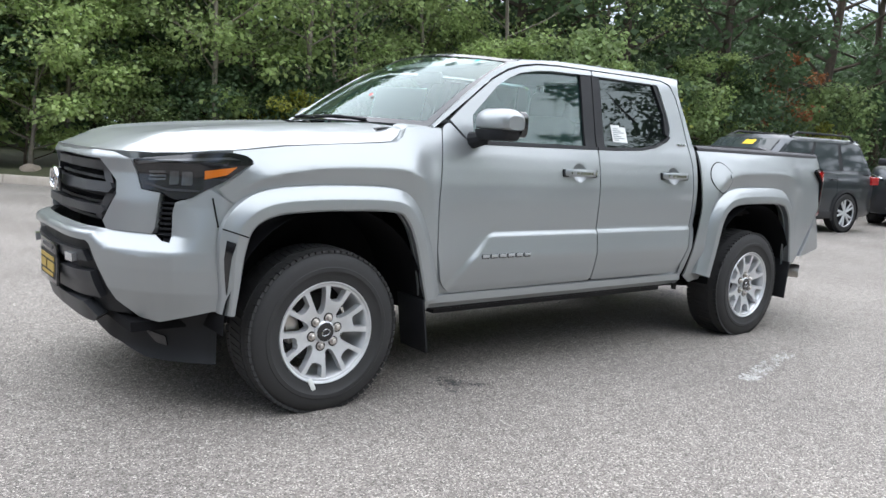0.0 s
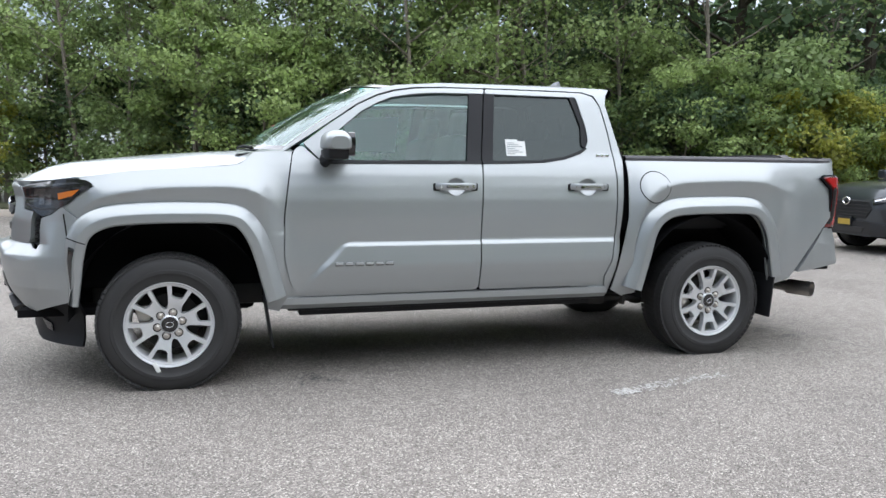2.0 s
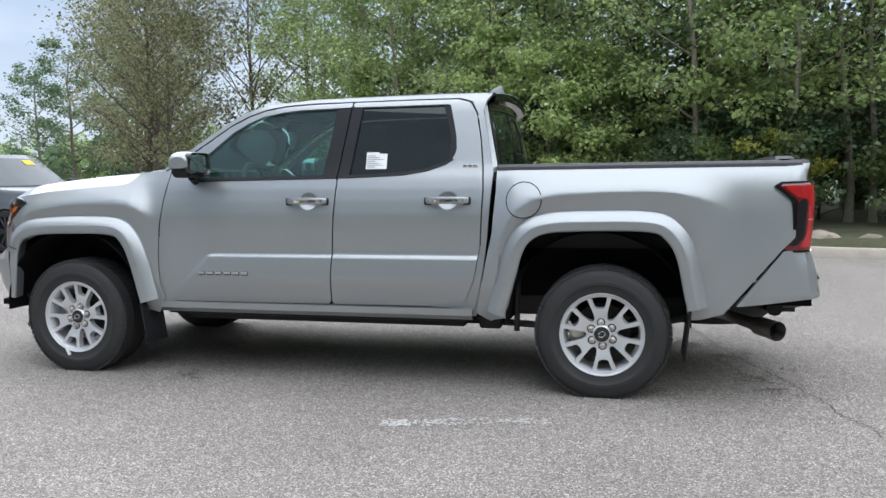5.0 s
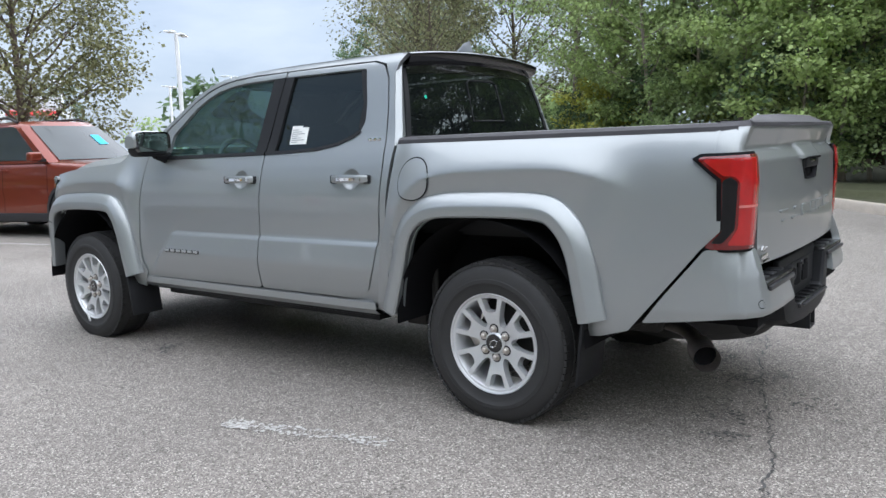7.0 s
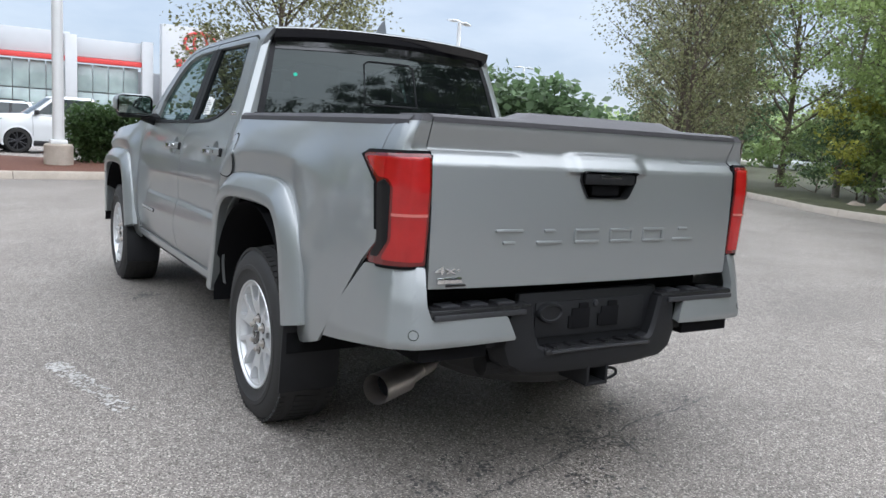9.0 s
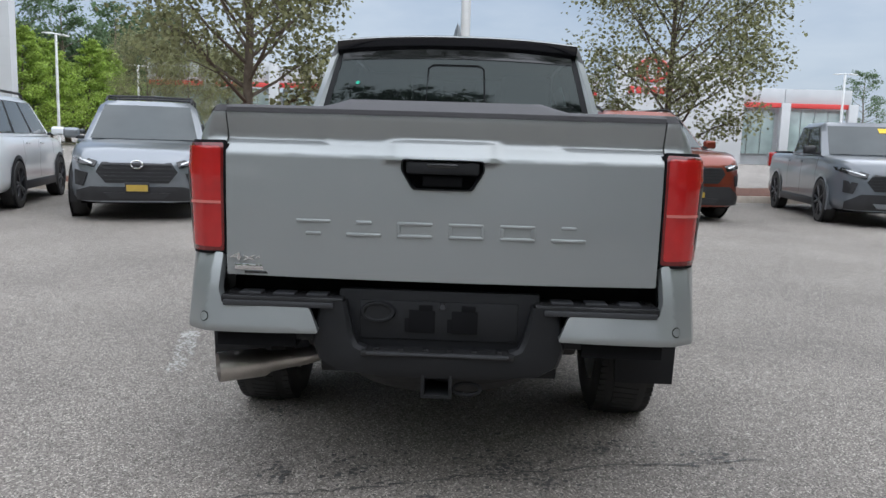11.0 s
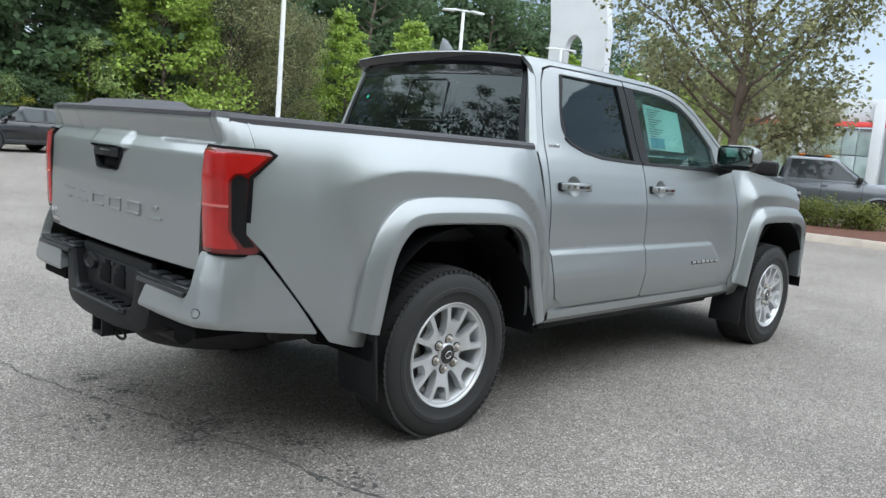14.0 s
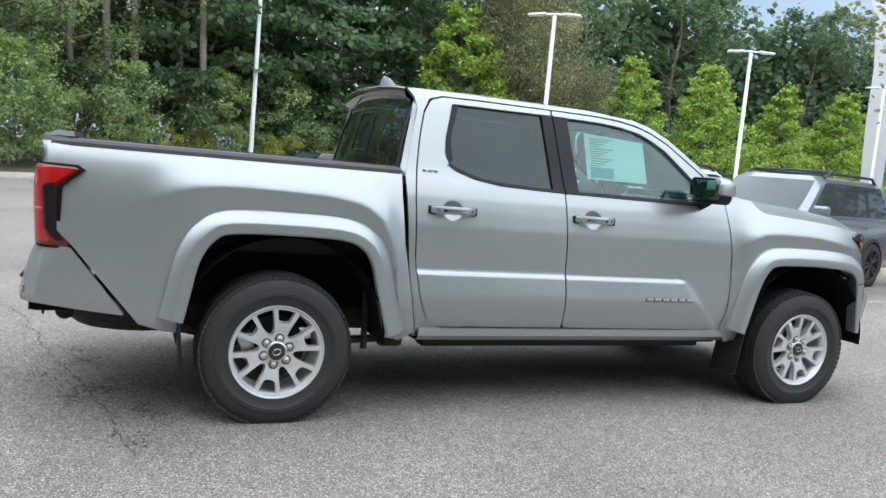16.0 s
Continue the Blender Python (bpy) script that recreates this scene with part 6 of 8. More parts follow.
stain("stain_1", [(0.90, 0.86, 0.12, 60), (0.98, 0.98, 0.06, 25), (0.80, 0.95, 0.05, 12)], "small dark oil stain on asphalt", 3)
stain("stain_2", [(-2.55, 0.30, 0.25, 70), (-2.45, -0.25, 0.30, 110), (-2.25, -0.65, 0.25, 80), (-2.60, -0.40, 0.20, 50), (-2.60, 0.55, 0.20, 35), (-1.95, 0.72, 0.12, 25), (-2.30, -1.10, 0.20, 40), (-2.75, 0.0, 0.35, 60)], "spattered dark oil stains on asphalt", 5)
bm = bmesh.new()
cp = [(-2.30, -1.3), (-2.42, -0.7), (-2.57, -0.11), (-2.70, 0.25), (-2.76, 0.48), (-2.84, 0.72), (-2.87, 0.99), (-2.96, 1.18), (-2.99, 1.41), (-3.10, 1.75), (-3.30, 2.1), (-3.42, 2.6)]
line = smooth_line(cp, 12)
rr_ = random.Random(8)
row = []
for i, (x, y) in enumerate(line):
    jx, jy, w = rr_.uniform(-0.016, 0.016), rr_.uniform(-0.016, 0.016), rr_.uniform(0.001, 0.006)
    row.append((bm.verts.new((x + jx - w, y + jy, 0.0035)), bm.verts.new((x + jx + w, y + jy + w, 0.0035))))
for (a, b), (c, d) in zip(row, row[1:]):
    bm.faces.new((a, b, d, c))
tagged(finish(bm, "crack", TAR, smooth=False), "thin dark crack wandering across asphalt", "crack", kind="structure")


# ---- trees ----
def leaf_material(name, col, rnd=0.35):
    m = mat(name, col, 0.48, var=0.22, vscale=0.9, rnd=rnd, island=True, spec=0.35, thin=0.5)
    return m


LEAF_MID = leaf_material("leaf_mid_green", (0.28, 0.365, 0.155))
LEAF_DARK = leaf_material("leaf_dark_green", (0.105, 0.160, 0.078))
LEAF_LIME = leaf_material("leaf_bright_green", (0.31, 0.42, 0.085))
LEAF_OLIVE = leaf_material("leaf_olive", (0.25, 0.255, 0.13), 0.5)
LEAF_HEDGE = leaf_material("leaf_hedge", (0.075, 0.13, 0.045))
LEAF_YEL = leaf_material("leaf_yellow_green", (0.36, 0.37, 0.075))
LEAF_SOFT = leaf_material("leaf_soft_green", (0.30, 0.385, 0.15))
LEAF_SAGE = leaf_material("leaf_grey_green", (0.23, 0.235, 0.125), 0.5)
LEAF_PALE = leaf_material("leaf_pale_green", (0.40, 0.50, 0.20))
LEAF_RUST = leaf_material("leaf_rust", (0.36, 0.155, 0.07))
LEAF_PINE = leaf_material("needles_dark", (0.13, 0.20, 0.10))


def leaves_mesh(name, clumps, per, size, material, seed, droop=0.5, flat=0.5, lean=0.25):
    """Many small folded leaves round clump centres (x, y, z, radius), as one mesh."""
    r = np.random.RandomState(seed)
    C = np.array(clumps)
    idx = np.repeat(np.arange(len(C)), per)
    n = len(idx)
    d = r.normal(size=(n, 3))
    d /= np.linalg.norm(d, axis=1)[:, None]
    rad = C[idx, 3] * r.uniform(0.25, 1.0, n) ** 0.6
    pos = C[idx, :3] + d * rad[:, None] * (1, 1, flat)
    # leaf axes: outwards and slightly down
    ax = d * (1, 1, 0.4) + r.normal(size=(n, 3)) * 0.6
    ax[:, 2] -= droop
    ax /= np.linalg.norm(ax, axis=1)[:, None]
    up = np.tile((0, 0, 1.0), (n, 1)) + r.normal(size=(n, 3)) * 0.55 + d * lean
    sd_ = np.cross(ax, up)
    sd_ /= np.linalg.norm(sd_, axis=1)[:, None] + 1e-9
    nn = np.cross(sd_, ax)
    L = size * r.uniform(0.6, 1.35, n)[:, None]
    W = L * r.uniform(0.32, 0.5, n)[:, None]
    v = np.stack([pos, pos + ax * L * 0.5 + sd_ * W + nn * L * 0.06, pos + ax * L, pos + ax * L * 0.5 - sd_ * W + nn * L * 0.06], 1).reshape(-1, 3)
    f = np.arange(4 * n).reshape(-1, 4)
    me = bpy.data.meshes.new(name)
    me.vertices.add(4 * n)
    me.vertices.foreach_set("co", v.ravel())
    me.loops.add(4 * n)
    me.loops.foreach_set("vertex_index", f.ravel())
    me.polygons.add(n)
    me.polygons.foreach_set("loop_start", np.arange(n) * 4)
    me.update(calc_edges=True)
    me.materials.append(material)
    return me


def grow(seed, height, trunk_r, first, spread, n_limbs, rise, sub=4, lean=0.0, taper_top=0.15, crook=0.12, shape="oval"):
    """Trunk, limbs and twigs; gives the mesh and the clump centres at the twig ends."""
    r = random.Random(seed)
    bm = bmesh.new()
    tp, tr = [], []
    x = y = 0.0
    for k in range(9):
        t = k / 8
        tp.append((x, y, height * t * 0.94))
        tr.append(trunk_r * (1 - t) ** 0.8 + trunk_r * taper_top * 0.3 + (trunk_r * 0.5 if k == 0 else 0))
        x += r.uniform(-1, 1) * crook * height / 9 + lean * height / 9
        y += r.uniform(-1, 1) * crook * height / 9
    add_tube(bm, tp, tr, 8)
    clumps = []

    def along(t):
        i = min(int(t * 8), 7)
        return Vector(tp[i]).lerp(Vector(tp[i + 1]), t * 8 - i)
    for k in range(n_limbs):
        t = first + (0.97 - first) * (k + r.random() * 0.7) / n_limbs
        p = along(min(t, 0.99))
        a = k * 2.399 + r.uniform(-0.5, 0.5)
        q = (t - first) / (1 - first)
        if shape == "oval":
            ln = spread * (0.55 + 0.75 * math.sin(math.pi * min(q * 0.85 + 0.16, 1))) * r.uniform(0.7, 1.1)
        elif shape == "cone":
            ln = spread * (1.08 - q) * r.uniform(0.8, 1.1) + 0.12
        else:
            ln = spread * (0.75 + 0.4 * math.sin(math.pi * q)) * r.uniform(0.75, 1.15)
        up = rise * r.uniform(0.7, 1.25) * (0.5 + q)
        d = Vector((math.cos(a), math.sin(a), up)).normalized()
        pts = [p, p + d * ln * 0.4 + Vector((0, 0, ln * 0.03)), p + d * ln * 0.75 + Vector((r.uniform(-.1, .1), r.uniform(-.1, .1), ln * 0.10)) * 1.0, p + d * ln + Vector((0, 0, ln * 0.10))]
        rad = max(trunk_r * (1 - t) ** 0.8 * 0.5, 0.012)
        add_tube(bm, pts, [rad, rad * 0.7, rad * 0.4, rad * 0.15], 4, False)
        for j in range(sub):
            w = 0.35 + 0.65 * (j + r.random()) / sub
            i = min(int(w * 3), 2)
            b = pts[i].lerp(pts[i + 1], w * 3 - i)
            a2 = a + r.choice((-1, 1)) * r.uniform(0.5, 1.3)
            l2 = ln * r.uniform(0.25, 0.5) * (1.15 - 0.4 * w)
            e = b + Vector((math.cos(a2), math.sin(a2), up * 0.8 + r.uniform(-0.15, 0.35))).normalized() * l2
            add_tube(bm, [b, b.lerp(e, 0.5) + Vector((0, 0, 0.03)), e], [rad * 0.35, rad * 0.22, rad * 0.1], 3, False)
            clumps.append((e.x, e.y, e.z, ln * r.uniform(0.20, 0.34) + 0.10))
            if r.random() < 0.6:
                h = b.lerp(e, 0.5)
                clumps.append((h.x, h.y, h.z, ln * r.uniform(0.14, 0.26) + 0.08))
        e = pts[-1]
        clumps.append((e.x, e.y, e.z, ln * r.uniform(0.2, 0.3) + 0.1))
    top = Vector(tp[-1])
    clumps.append((top.x, top.y, top.z, spread * 0.25 + 0.15))
    return bm, clumps


def make_tree(name, label, category, seed, leaf, bark, size, per, droop=0.5, flat=0.6, group="", **kw):
    t = thing(name, label, category, group=group)
    bm, clumps = grow(seed, **kw)
    part("trunk", bm, bark, t)
    me = leaves_mesh("crown", clumps, per, size, leaf, seed, droop, flat)
    c = new("crown", me)
    c.parent = t
    return t


oak = [make_tree("broadleaf_tree", "tall broadleaf tree in dense green summer leaf", "tree", 11 + k, LEAF_MID, BARK, 0.13, 52, height=12.5 + k, trunk_r=0.17, first=0.22, spread=2.7, n_limbs=30, rise=0.45, sub=5) for k in range(2)]
dark = [make_tree("forest_tree", "tall dark green tree at the wood's edge", "tree", 31 + k, LEAF_DARK, BARK, 0.24, 22, height=14 + k, trunk_r=0.20, first=0.10, spread=2.9, n_limbs=30, rise=0.4, sub=5) for k in range(2)]
lime = [make_tree("young_conical_tree", "bright green young conical tree", "tree", 51 + k, LEAF_LIME, BARK, 0.165, 54, height=9.0 + 0.8 * k, trunk_r=0.10, first=0.05, spread=2.9, n_limbs=50, rise=0.30, sub=3, shape="cone", group="row of young trees") for k in range(2)]
pear = [make_tree("island_tree", "upright car-park tree with thinning olive leaves", "tree", 71 + k, LEAF_OLIVE, BARK, 0.09, 80, droop=0.3, flat=0.8, height=7.6, trunk_r=0.105, first=0.15, spread=2.6, n_limbs=42, rise=0.95, sub=6, shape="vase", crook=0.05) for k in range(2)]
sage = [make_tree("corner_tree", "tall thin-leaved grey-green tree by the kerb", "tree", 81 + k, LEAF_SAGE, BARK, 0.10, 34, droop=0.3, flat=0.8, height=8.4, trunk_r=0.10, first=0.14, spread=2.3, n_limbs=34, rise=1.0, sub=5, shape="vase", crook=0.07) for k in range(2)]
sap = [make_tree("slender_tree", "slender pale-stemmed tree with airy leaves", "tree", 91 + k, LEAF_SOFT, BARKL, 0.105, 38, height=8.5, trunk_r=0.075, first=0.28, spread=1.9, n_limbs=18, rise=0.7, sub=4, lean=0.03 * (1 - 2 * k), crook=0.10) for k in range(2)]
pine = [make_tree("white_pine", "dark pine with drooping tiers of needles", "tree", 111, LEAF_PINE, BARK, 0.32, 32, droop=0.2, flat=0.28, height=15, trunk_r=0.22, first=0.12, spread=3.0, n_limbs=34, rise=0.05, sub=6)]
bushy = [make_tree("understorey_shrub", "leafy green shrub under the trees", "shrub", 131 + k, (LEAF_MID, LEAF_DARK)[k], BARK, 0.115, 42, height=2.6, trunk_r=0.03, first=0.05, spread=1.35, n_limbs=18, rise=0.6, sub=3) for k in range(2)]
yel = make_tree("yellow_green_shrub", "yellow-green leafy sapling at the wood's edge", "shrub", 151, LEAF_YEL, BARKL, 0.11, 42, height=3.2, trunk_r=0.03, first=0.2, spread=1.2, n_limbs=14, rise=0.35, sub=4)
maple = make_tree("young_maple", "young bright green maple at the wood's edge", "tree", 171, LEAF_PALE, BARKL, 0.12, 58, height=5.2, trunk_r=0.05, first=0.12, spread=1.5, n_limbs=20, rise=0.5, sub=4)
rust = make_tree("rust_coloured_sapling", "dying sapling with rust-brown leaves", "shrub", 161, LEAF_RUST, BARKL, 0.11, 15, height=4.6, trunk_r=0.035, first=0.25, spread=0.8, n_limbs=9, rise=0.4, sub=4)
PROTO = oak + dark + lime + pear + sage + sap + pine + bushy + [yel, rust, maple]


def plant(proto, x, y, s=1.0, rz=None, z=0.08, first=set()):
    rz = random.uniform(0, 360) if rz is None else rz
    m = pose(x, y, z, 0, 0, rz) @ Matrix.Diagonal((s, s, s * random.uniform(0.94, 1.06), 1))
    if proto.name not in first:
        first.add(proto.name)
        proto.matrix_basis = m
        return proto
    e = copy_thing(proto, m)
    e.matrix_basis = m
    return e


random.seed(5)
# wood to the south: edge trees, then rows behind
for x, y, k, s in ((-20, -11.5, 1, 0.9), (-24, -10.5, 0, 1.0), (-16.5, -13, 1, 0.95), (-12.5, -13.5, 0, 1.0), (-10, -16, 1, 1.0), (-4.5, -15.5, 0, 0.9), (-30, -11, 1, 1.0), (-14, -17.5, 0, 1.1), (-7.5, -18, 1, 1.05), (-20, -17, 0, 1.1), (-26, -16, 1, 1.1), (-36, -13, 0, 1.1)):
    plant(dark[k], x, y, s)
for x, y, k, s in ((0.6, -16.5, 0, 0.85), (2.6, -18.5, 1, 0.95), (5.5, -20.5, 0, 0.85), (-1.8, -17.0, 1, 0.85), (4.0, -23.5, 1, 1.0), (8.6, -23.5, 0, 0.9), (0, -22, 0, 1.05), (11.5, -26.0, 1, 0.85), (-4, -21, 1, 1.1)):
    plant(oak[k], x, y, s)
for x, y, k, s in ((-4.9, -11.9, 1, 0.95), (-3.2, -12.6, 0, 1.0), (1.6, -14.6, 0, 0.95), (4.6, -16.4, 0, 1.0), (6.4, -17.6, 1, 0.95), (-10.2, -11.2, 0, 1.05), (-13.2, -10.8, 1, 1.0), (8.2, -18.9, 0, 1.0), (-6.15, -12.7, 0, 1.0), (-6.6, -12.6, 1, 0.9), (-8.7, -12.7, 0, 0.95), (-0.5, -13.9, 1, 0.8), (-1.9, -15.0, 0, 0.8), (3.4, -16.4, 1, 0.75), (-2.9, -14.2, 1, 0.85)):
    plant(sap[k], x, y, s)
for x, y, k, s in ((-11.0, -10.6, 0, 1.2), (-13.5, -10.9, 1, 1.2), (-15.5, -10.4, 0, 1.1), (-9.3, -11.0, 1, 1.0), (-18, -10.2, 1, 1.2), (-21.5, -9.2, 0, 1.1), (-7.6, -11.6, 0, 0.9), (-5.0, -12.0, 1, 0.8), (3.2, -15.9, 0, 0.9), (-3.6, -13.0, 1, 0.9), (0.2, -14.6, 1, 1.1), (5.2, -17.4, 0, 0.9), (7.4, -18.6, 1, 0.8), (9.8, -20.4, 0, 0.8), (-26, -9, 1, 1.3), (-1.6, -13.4, 0, 0.7), (4.2, -18.6, 1, 1.2), (-6, -14.6, 1, 1.0), (-3.2, -16.2, 1, 1.1), (-11.5, -12.8, 1, 1.1), (1.2, -18, 1, 1.2)):
    plant(bushy[k], x, y, s)
for x, y, s in ((-21.5, -9.3, 0.7), (-12.4, -9.8, 0.6), (-4.6, -11.9, 0.6), (6.6, -17.6, 0.8), (2.2, -17.6, 0.8)):
    plant(yel, x, y, s)
plant(rust, -20.0, -9.4, 0.95)
for x, y, s in ((-10.9, -9.9, 0.60), (-11.9, -9.7, 0.64), (-13.1, -9.8, 0.62), (-9.0, -10.6, 0.72)):
    plant(maple, x, y, s)
for x, y, s in ((-11.4, -9.4, 0.80), (-12.7, -9.4, 0.85)):
    plant(yel, x, y, s)
for x, y, s in ((0.3, -13.6, 0.85), (-1.0, -14.0, 0.8), (1.6, -15.0, 0.95), (-4.2, -13.6, 1.0), (-9.8, -13.2, 0.9), (5.6, -17.8, 0.9), (-17.4, -10.6, 0.8), (-5.8, 23.4, 0.8), (-2.6, 26.8, 0.75), (1.4, 29.4, 0.8), (4.0, 31.0, 0.9), (9.0, 31.6, 0.9)):
    plant(maple, x, y, s)
# trees by the south-east corner, olive and thin
for x, y, k, s in ((13.4, -18.6, 0, 0.9), (15.4, -20.3, 1, 1.15), (17.2, -23.4, 0, 1.1), (12.2, -22.0, 1, 1.1), (20.6, -27.0, 0, 1.1)):
    plant(sage[k], x, y, s)
for x, y, k, s in ((33, -44, 0, 0.8), (40, -47, 1, 0.8), (29, -40, 1, 0.75), (47, -52, 0, 0.8), (90, -46, 1, 0.7), (26, -37, 0, 0.8)):
    plant(dark[k], x, y, s)
# island trees
plant(pear[0], 14.3, 5.4, 1.3)
plant(pear[1], 14.8, -5.0, 1.0)
# tall trees closing the car park to the west
for x, y, k, s in ((-23, 3.5, 0, 1.0), (-26, -0.5, 1, 0.95), (-21, 8.5, 1, 0.9), (-27, 6.0, 0, 1.1), (-29, -4.0, 0, 1.0), (-18.5, 12.5, 1, 0.9), (-31, 2.0, 1, 1.1)):
    plant(dark[k], x, y, s)
# wood to the north
for x, y, k, s in ((-6.8, 24.4, 0, 0.95), (-8.4, 27.5, 1, 1.05), (-4.4, 27.8, 1, 0.9), (-9.5, 21.5, 1, 1.0), (-13, 17.5, 0, 1.0)):
    plant(oak[k], x, y, s)
for x, y, s in ((3.6, 32.4, 0.95), (7.2, 33.6, 1.0), (-0.6, 30.6, 0.95), (12.5, 35.5, 1.0), (-3, 33, 1.0), (4.5, 37, 1.1)):
    plant(pine[0], x, y, s)
for x, y, k, s in ((0.5, 34, 0, 1.0), (10, 38, 1, 1.1), (16, 39, 0, 1.1), (22, 40, 1, 1.1), (34, 43, 1, 1.15), (48, 44, 1, 1.1), (55, 46, 1, 1.2), (-8, 32, 0, 1.1), (64, 40, 1, 1.0), (71, 39, 0, 1.05), (78, 37, 1, 1.05), (85, 36, 0, 1.1)):
    plant(dark[k], x, y, s)
for x, y, k, s in ((12.4, 31.8, 0, 1.12), (24.4, 33.3, 1, 0.86), (29.4, 33.4, 0, 1.02), (35.3, 33.8, 1, 0.90), (41.2, 34.3, 0, 1.0), (46.5, 35.0, 1, 0.92), (52.0, 36.0, 0, 0.95), (57.5, 36.2, 1, 1.0), (61.5, 35.6, 0, 1.05), (65.5, 34.6, 1, 1.0), (70, 34.2, 0, 1.05)):
    plant(lime[k], x, y, s)
for x, y, s in ((15.7, 31.4, 1.2), (19.6, 32.4, 0.82), (44, 17.5, 0.72), (48, 16.2, 0.75), (41, 18.8, 0.7)):
    plant(pear[1], x, y, s)
for x, y, k, s in ((-2.2, 25.8, 0, 0.7), (0.8, 28.4, 0, 0.8), (2.8, 29.6, 0, 0.7), (4.6, 29.8, 0, 0.8), (-3.8, 24.6, 0, 0.9), (6.4, 30.4, 1, 0.9), (-5.5, 22.0, 0, 0.9), (-1.4, 28.0, 1, 1.3), (2.0, 31.6, 1, 1.5), (5.4, 32.6, 1, 1.5), (9.2, 33, 1, 1.5), (-4.2, 26.6, 1, 1.3)):
    plant(bushy[k], x, y, s)
for x, y, s in ((-1.2, 26.6, 0.5), (3.6, 29.2, 0.55), (0.0, 27.6, 0.5), (5.6, 30.0, 0.6)):
    plant(yel, x, y, s, None, 0.1)
for a, b in ((-3.2, 28.6), (-2.2, 29.0), (0.4, 29.4)):
    t = thing("bare_trunk", "tall pale bare tree trunk at the wood's edge", "tree", pose(a, b, 0.05))
    part("trunk", tube([(0, 0, 0), (0.05, 0.02, 2.5), (-0.12, 0.05, 5.5), (-0.3, 0.0, 9)], [0.20, 0.16, 0.14, 0.10], 10), BARKL, t)
for p in PROTO:
    if p.matrix_basis == Matrix.Identity(4):
        plant(p, -40 + random.uniform(-8, 8), 40, 1.0)


# far woods: one mass of leaf clumps closing the gaps between trunks
def far_wood(name, path, h, seed, label, material, n=1400, size=0.55):
    r = np.random.RandomState(seed)
    P = np.array(path, float)
    L = np.r_[0, np.cumsum(np.linalg.norm(np.diff(P, axis=0), axis=1))]
    d = r.uniform(0, L[-1], n)
    x, y = np.interp(d, L, P[:, 0]) + r.normal(0, 1.6, n), np.interp(d, L, P[:, 1]) + r.normal(0, 1.6, n)
    z = r.uniform(0.2, 1, n) * h * (0.72 + 0.28 * np.sin(d * 0.35 + seed) * np.cos(d * 0.13))
    me = leaves_mesh(name, np.stack([x, y, z, r.uniform(0.9, 1.9, n)], 1), 22, size * 1.2, material, seed, 0.4, 0.7)
    ob = new(name, me)
    return tagged(ob, label, "woodland", kind="stuff")


far_wood("far_woods", [(-60, -22), (-25, -25), (-13, -26)], 12, 3, "dense dark woodland behind the trees", LEAF_DARK, 1350)
far_wood("far_woods", [(-13, -26), (-6, -27), (3, -31)], 6.5, 13, "thin green woodland behind the trees", LEAF_MID, 300)
far_wood("far_woods", [(-40, 20), (-14, 36), (0, 42), (20, 52), (50, 56), (90, 60)], 17, 4, "dense dark woodland behind the trees", LEAF_DARK, 1900)
far_wood("far_woods", [(14, 46), (40, 48), (66, 46)], 23, 9, "dense dark woodland behind the young trees", LEAF_DARK, 1300)
far_wood("far_woods", [(66, 46), (80, 41), (92, 31)], 15, 10, "dense dark woodland behind the young trees", LEAF_DARK, 650)
far_wood("far_woods", [(20, -50), (45, -66), (80, -76), (110, -70)], 7, 6, "distant line of green trees", LEAF_MID, 700)
far_wood("far_woods", [(74, 34), (78, 28), (84, 10), (90, -20), (100, -45)], 6.5, 7, "distant line of green trees", LEAF_MID, 500)
far_wood("far_woods", [(46.3, -33.2), (41, -39.2)], 6.4, 14, "distant clump of dark green trees", LEAF_DARK, 170)
far_wood("far_woods", [(-55, -24), (-62, 0), (-50, 24), (-35, 34)], 12, 8, "woodland closing the car park", LEAF_DARK, 900)


# ---- hedge and rocks ----
def shrub_mass(name, label, x, y, sx, sy, h, leaf, seed, per=42, size=0.07, n=90):
    r = random.Random(seed)
    t = thing(name, label, "hedge", pose(x, y, 0.12))
    cl_ = [(r.uniform(-sx, sx), r.uniform(-sy, sy), h * r.uniform(0.12, 0.92), 0.26) for _ in range(n)]
    c = new("foliage", leaves_mesh("foliage", cl_, per, size, leaf, seed, 0.2, 0.9))
    c.parent = t
    bm = bmesh.new()
    for k in range(10):
        a, b = r.uniform(-sx, sx) * 0.7, r.uniform(-sy, sy) * 0.7
        add_tube(bm, [(a, b, -0.05), (a + 0.05, b, h * 0.7)], [0.02, 0.008], 5)
    part("stem", bm, BARK, t)


LEAF_YELG = leaf_material("leaf_soft_yellow_green", (0.19, 0.215, 0.055))
shrub_mass("clipped_hedge", "dense dark green clipped hedge on mulch", 16.0, -1.7, 0.65, 1.35, 1.45, LEAF_HEDGE, 1, 70, 0.085, 300)
shrub_mass("low_bush", "low rounded green bush on mulch", 14.75, 3.55, 0.42, 0.42, 0.62, LEAF_YELG, 2, 60, 0.055, 60)
shrub_mass("low_bush", "low rounded green bush on mulch", 14.95, 2.55, 0.42, 0.42, 0.55, LEAF_YELG, 3, 60, 0.055, 60)
shrub_mass("low_bush", "small yellow-green bush on mulch", 17.0, -4.2, 0.35, 0.35, 1.9, LEAF_YEL, 4, 36, 0.08, 40)


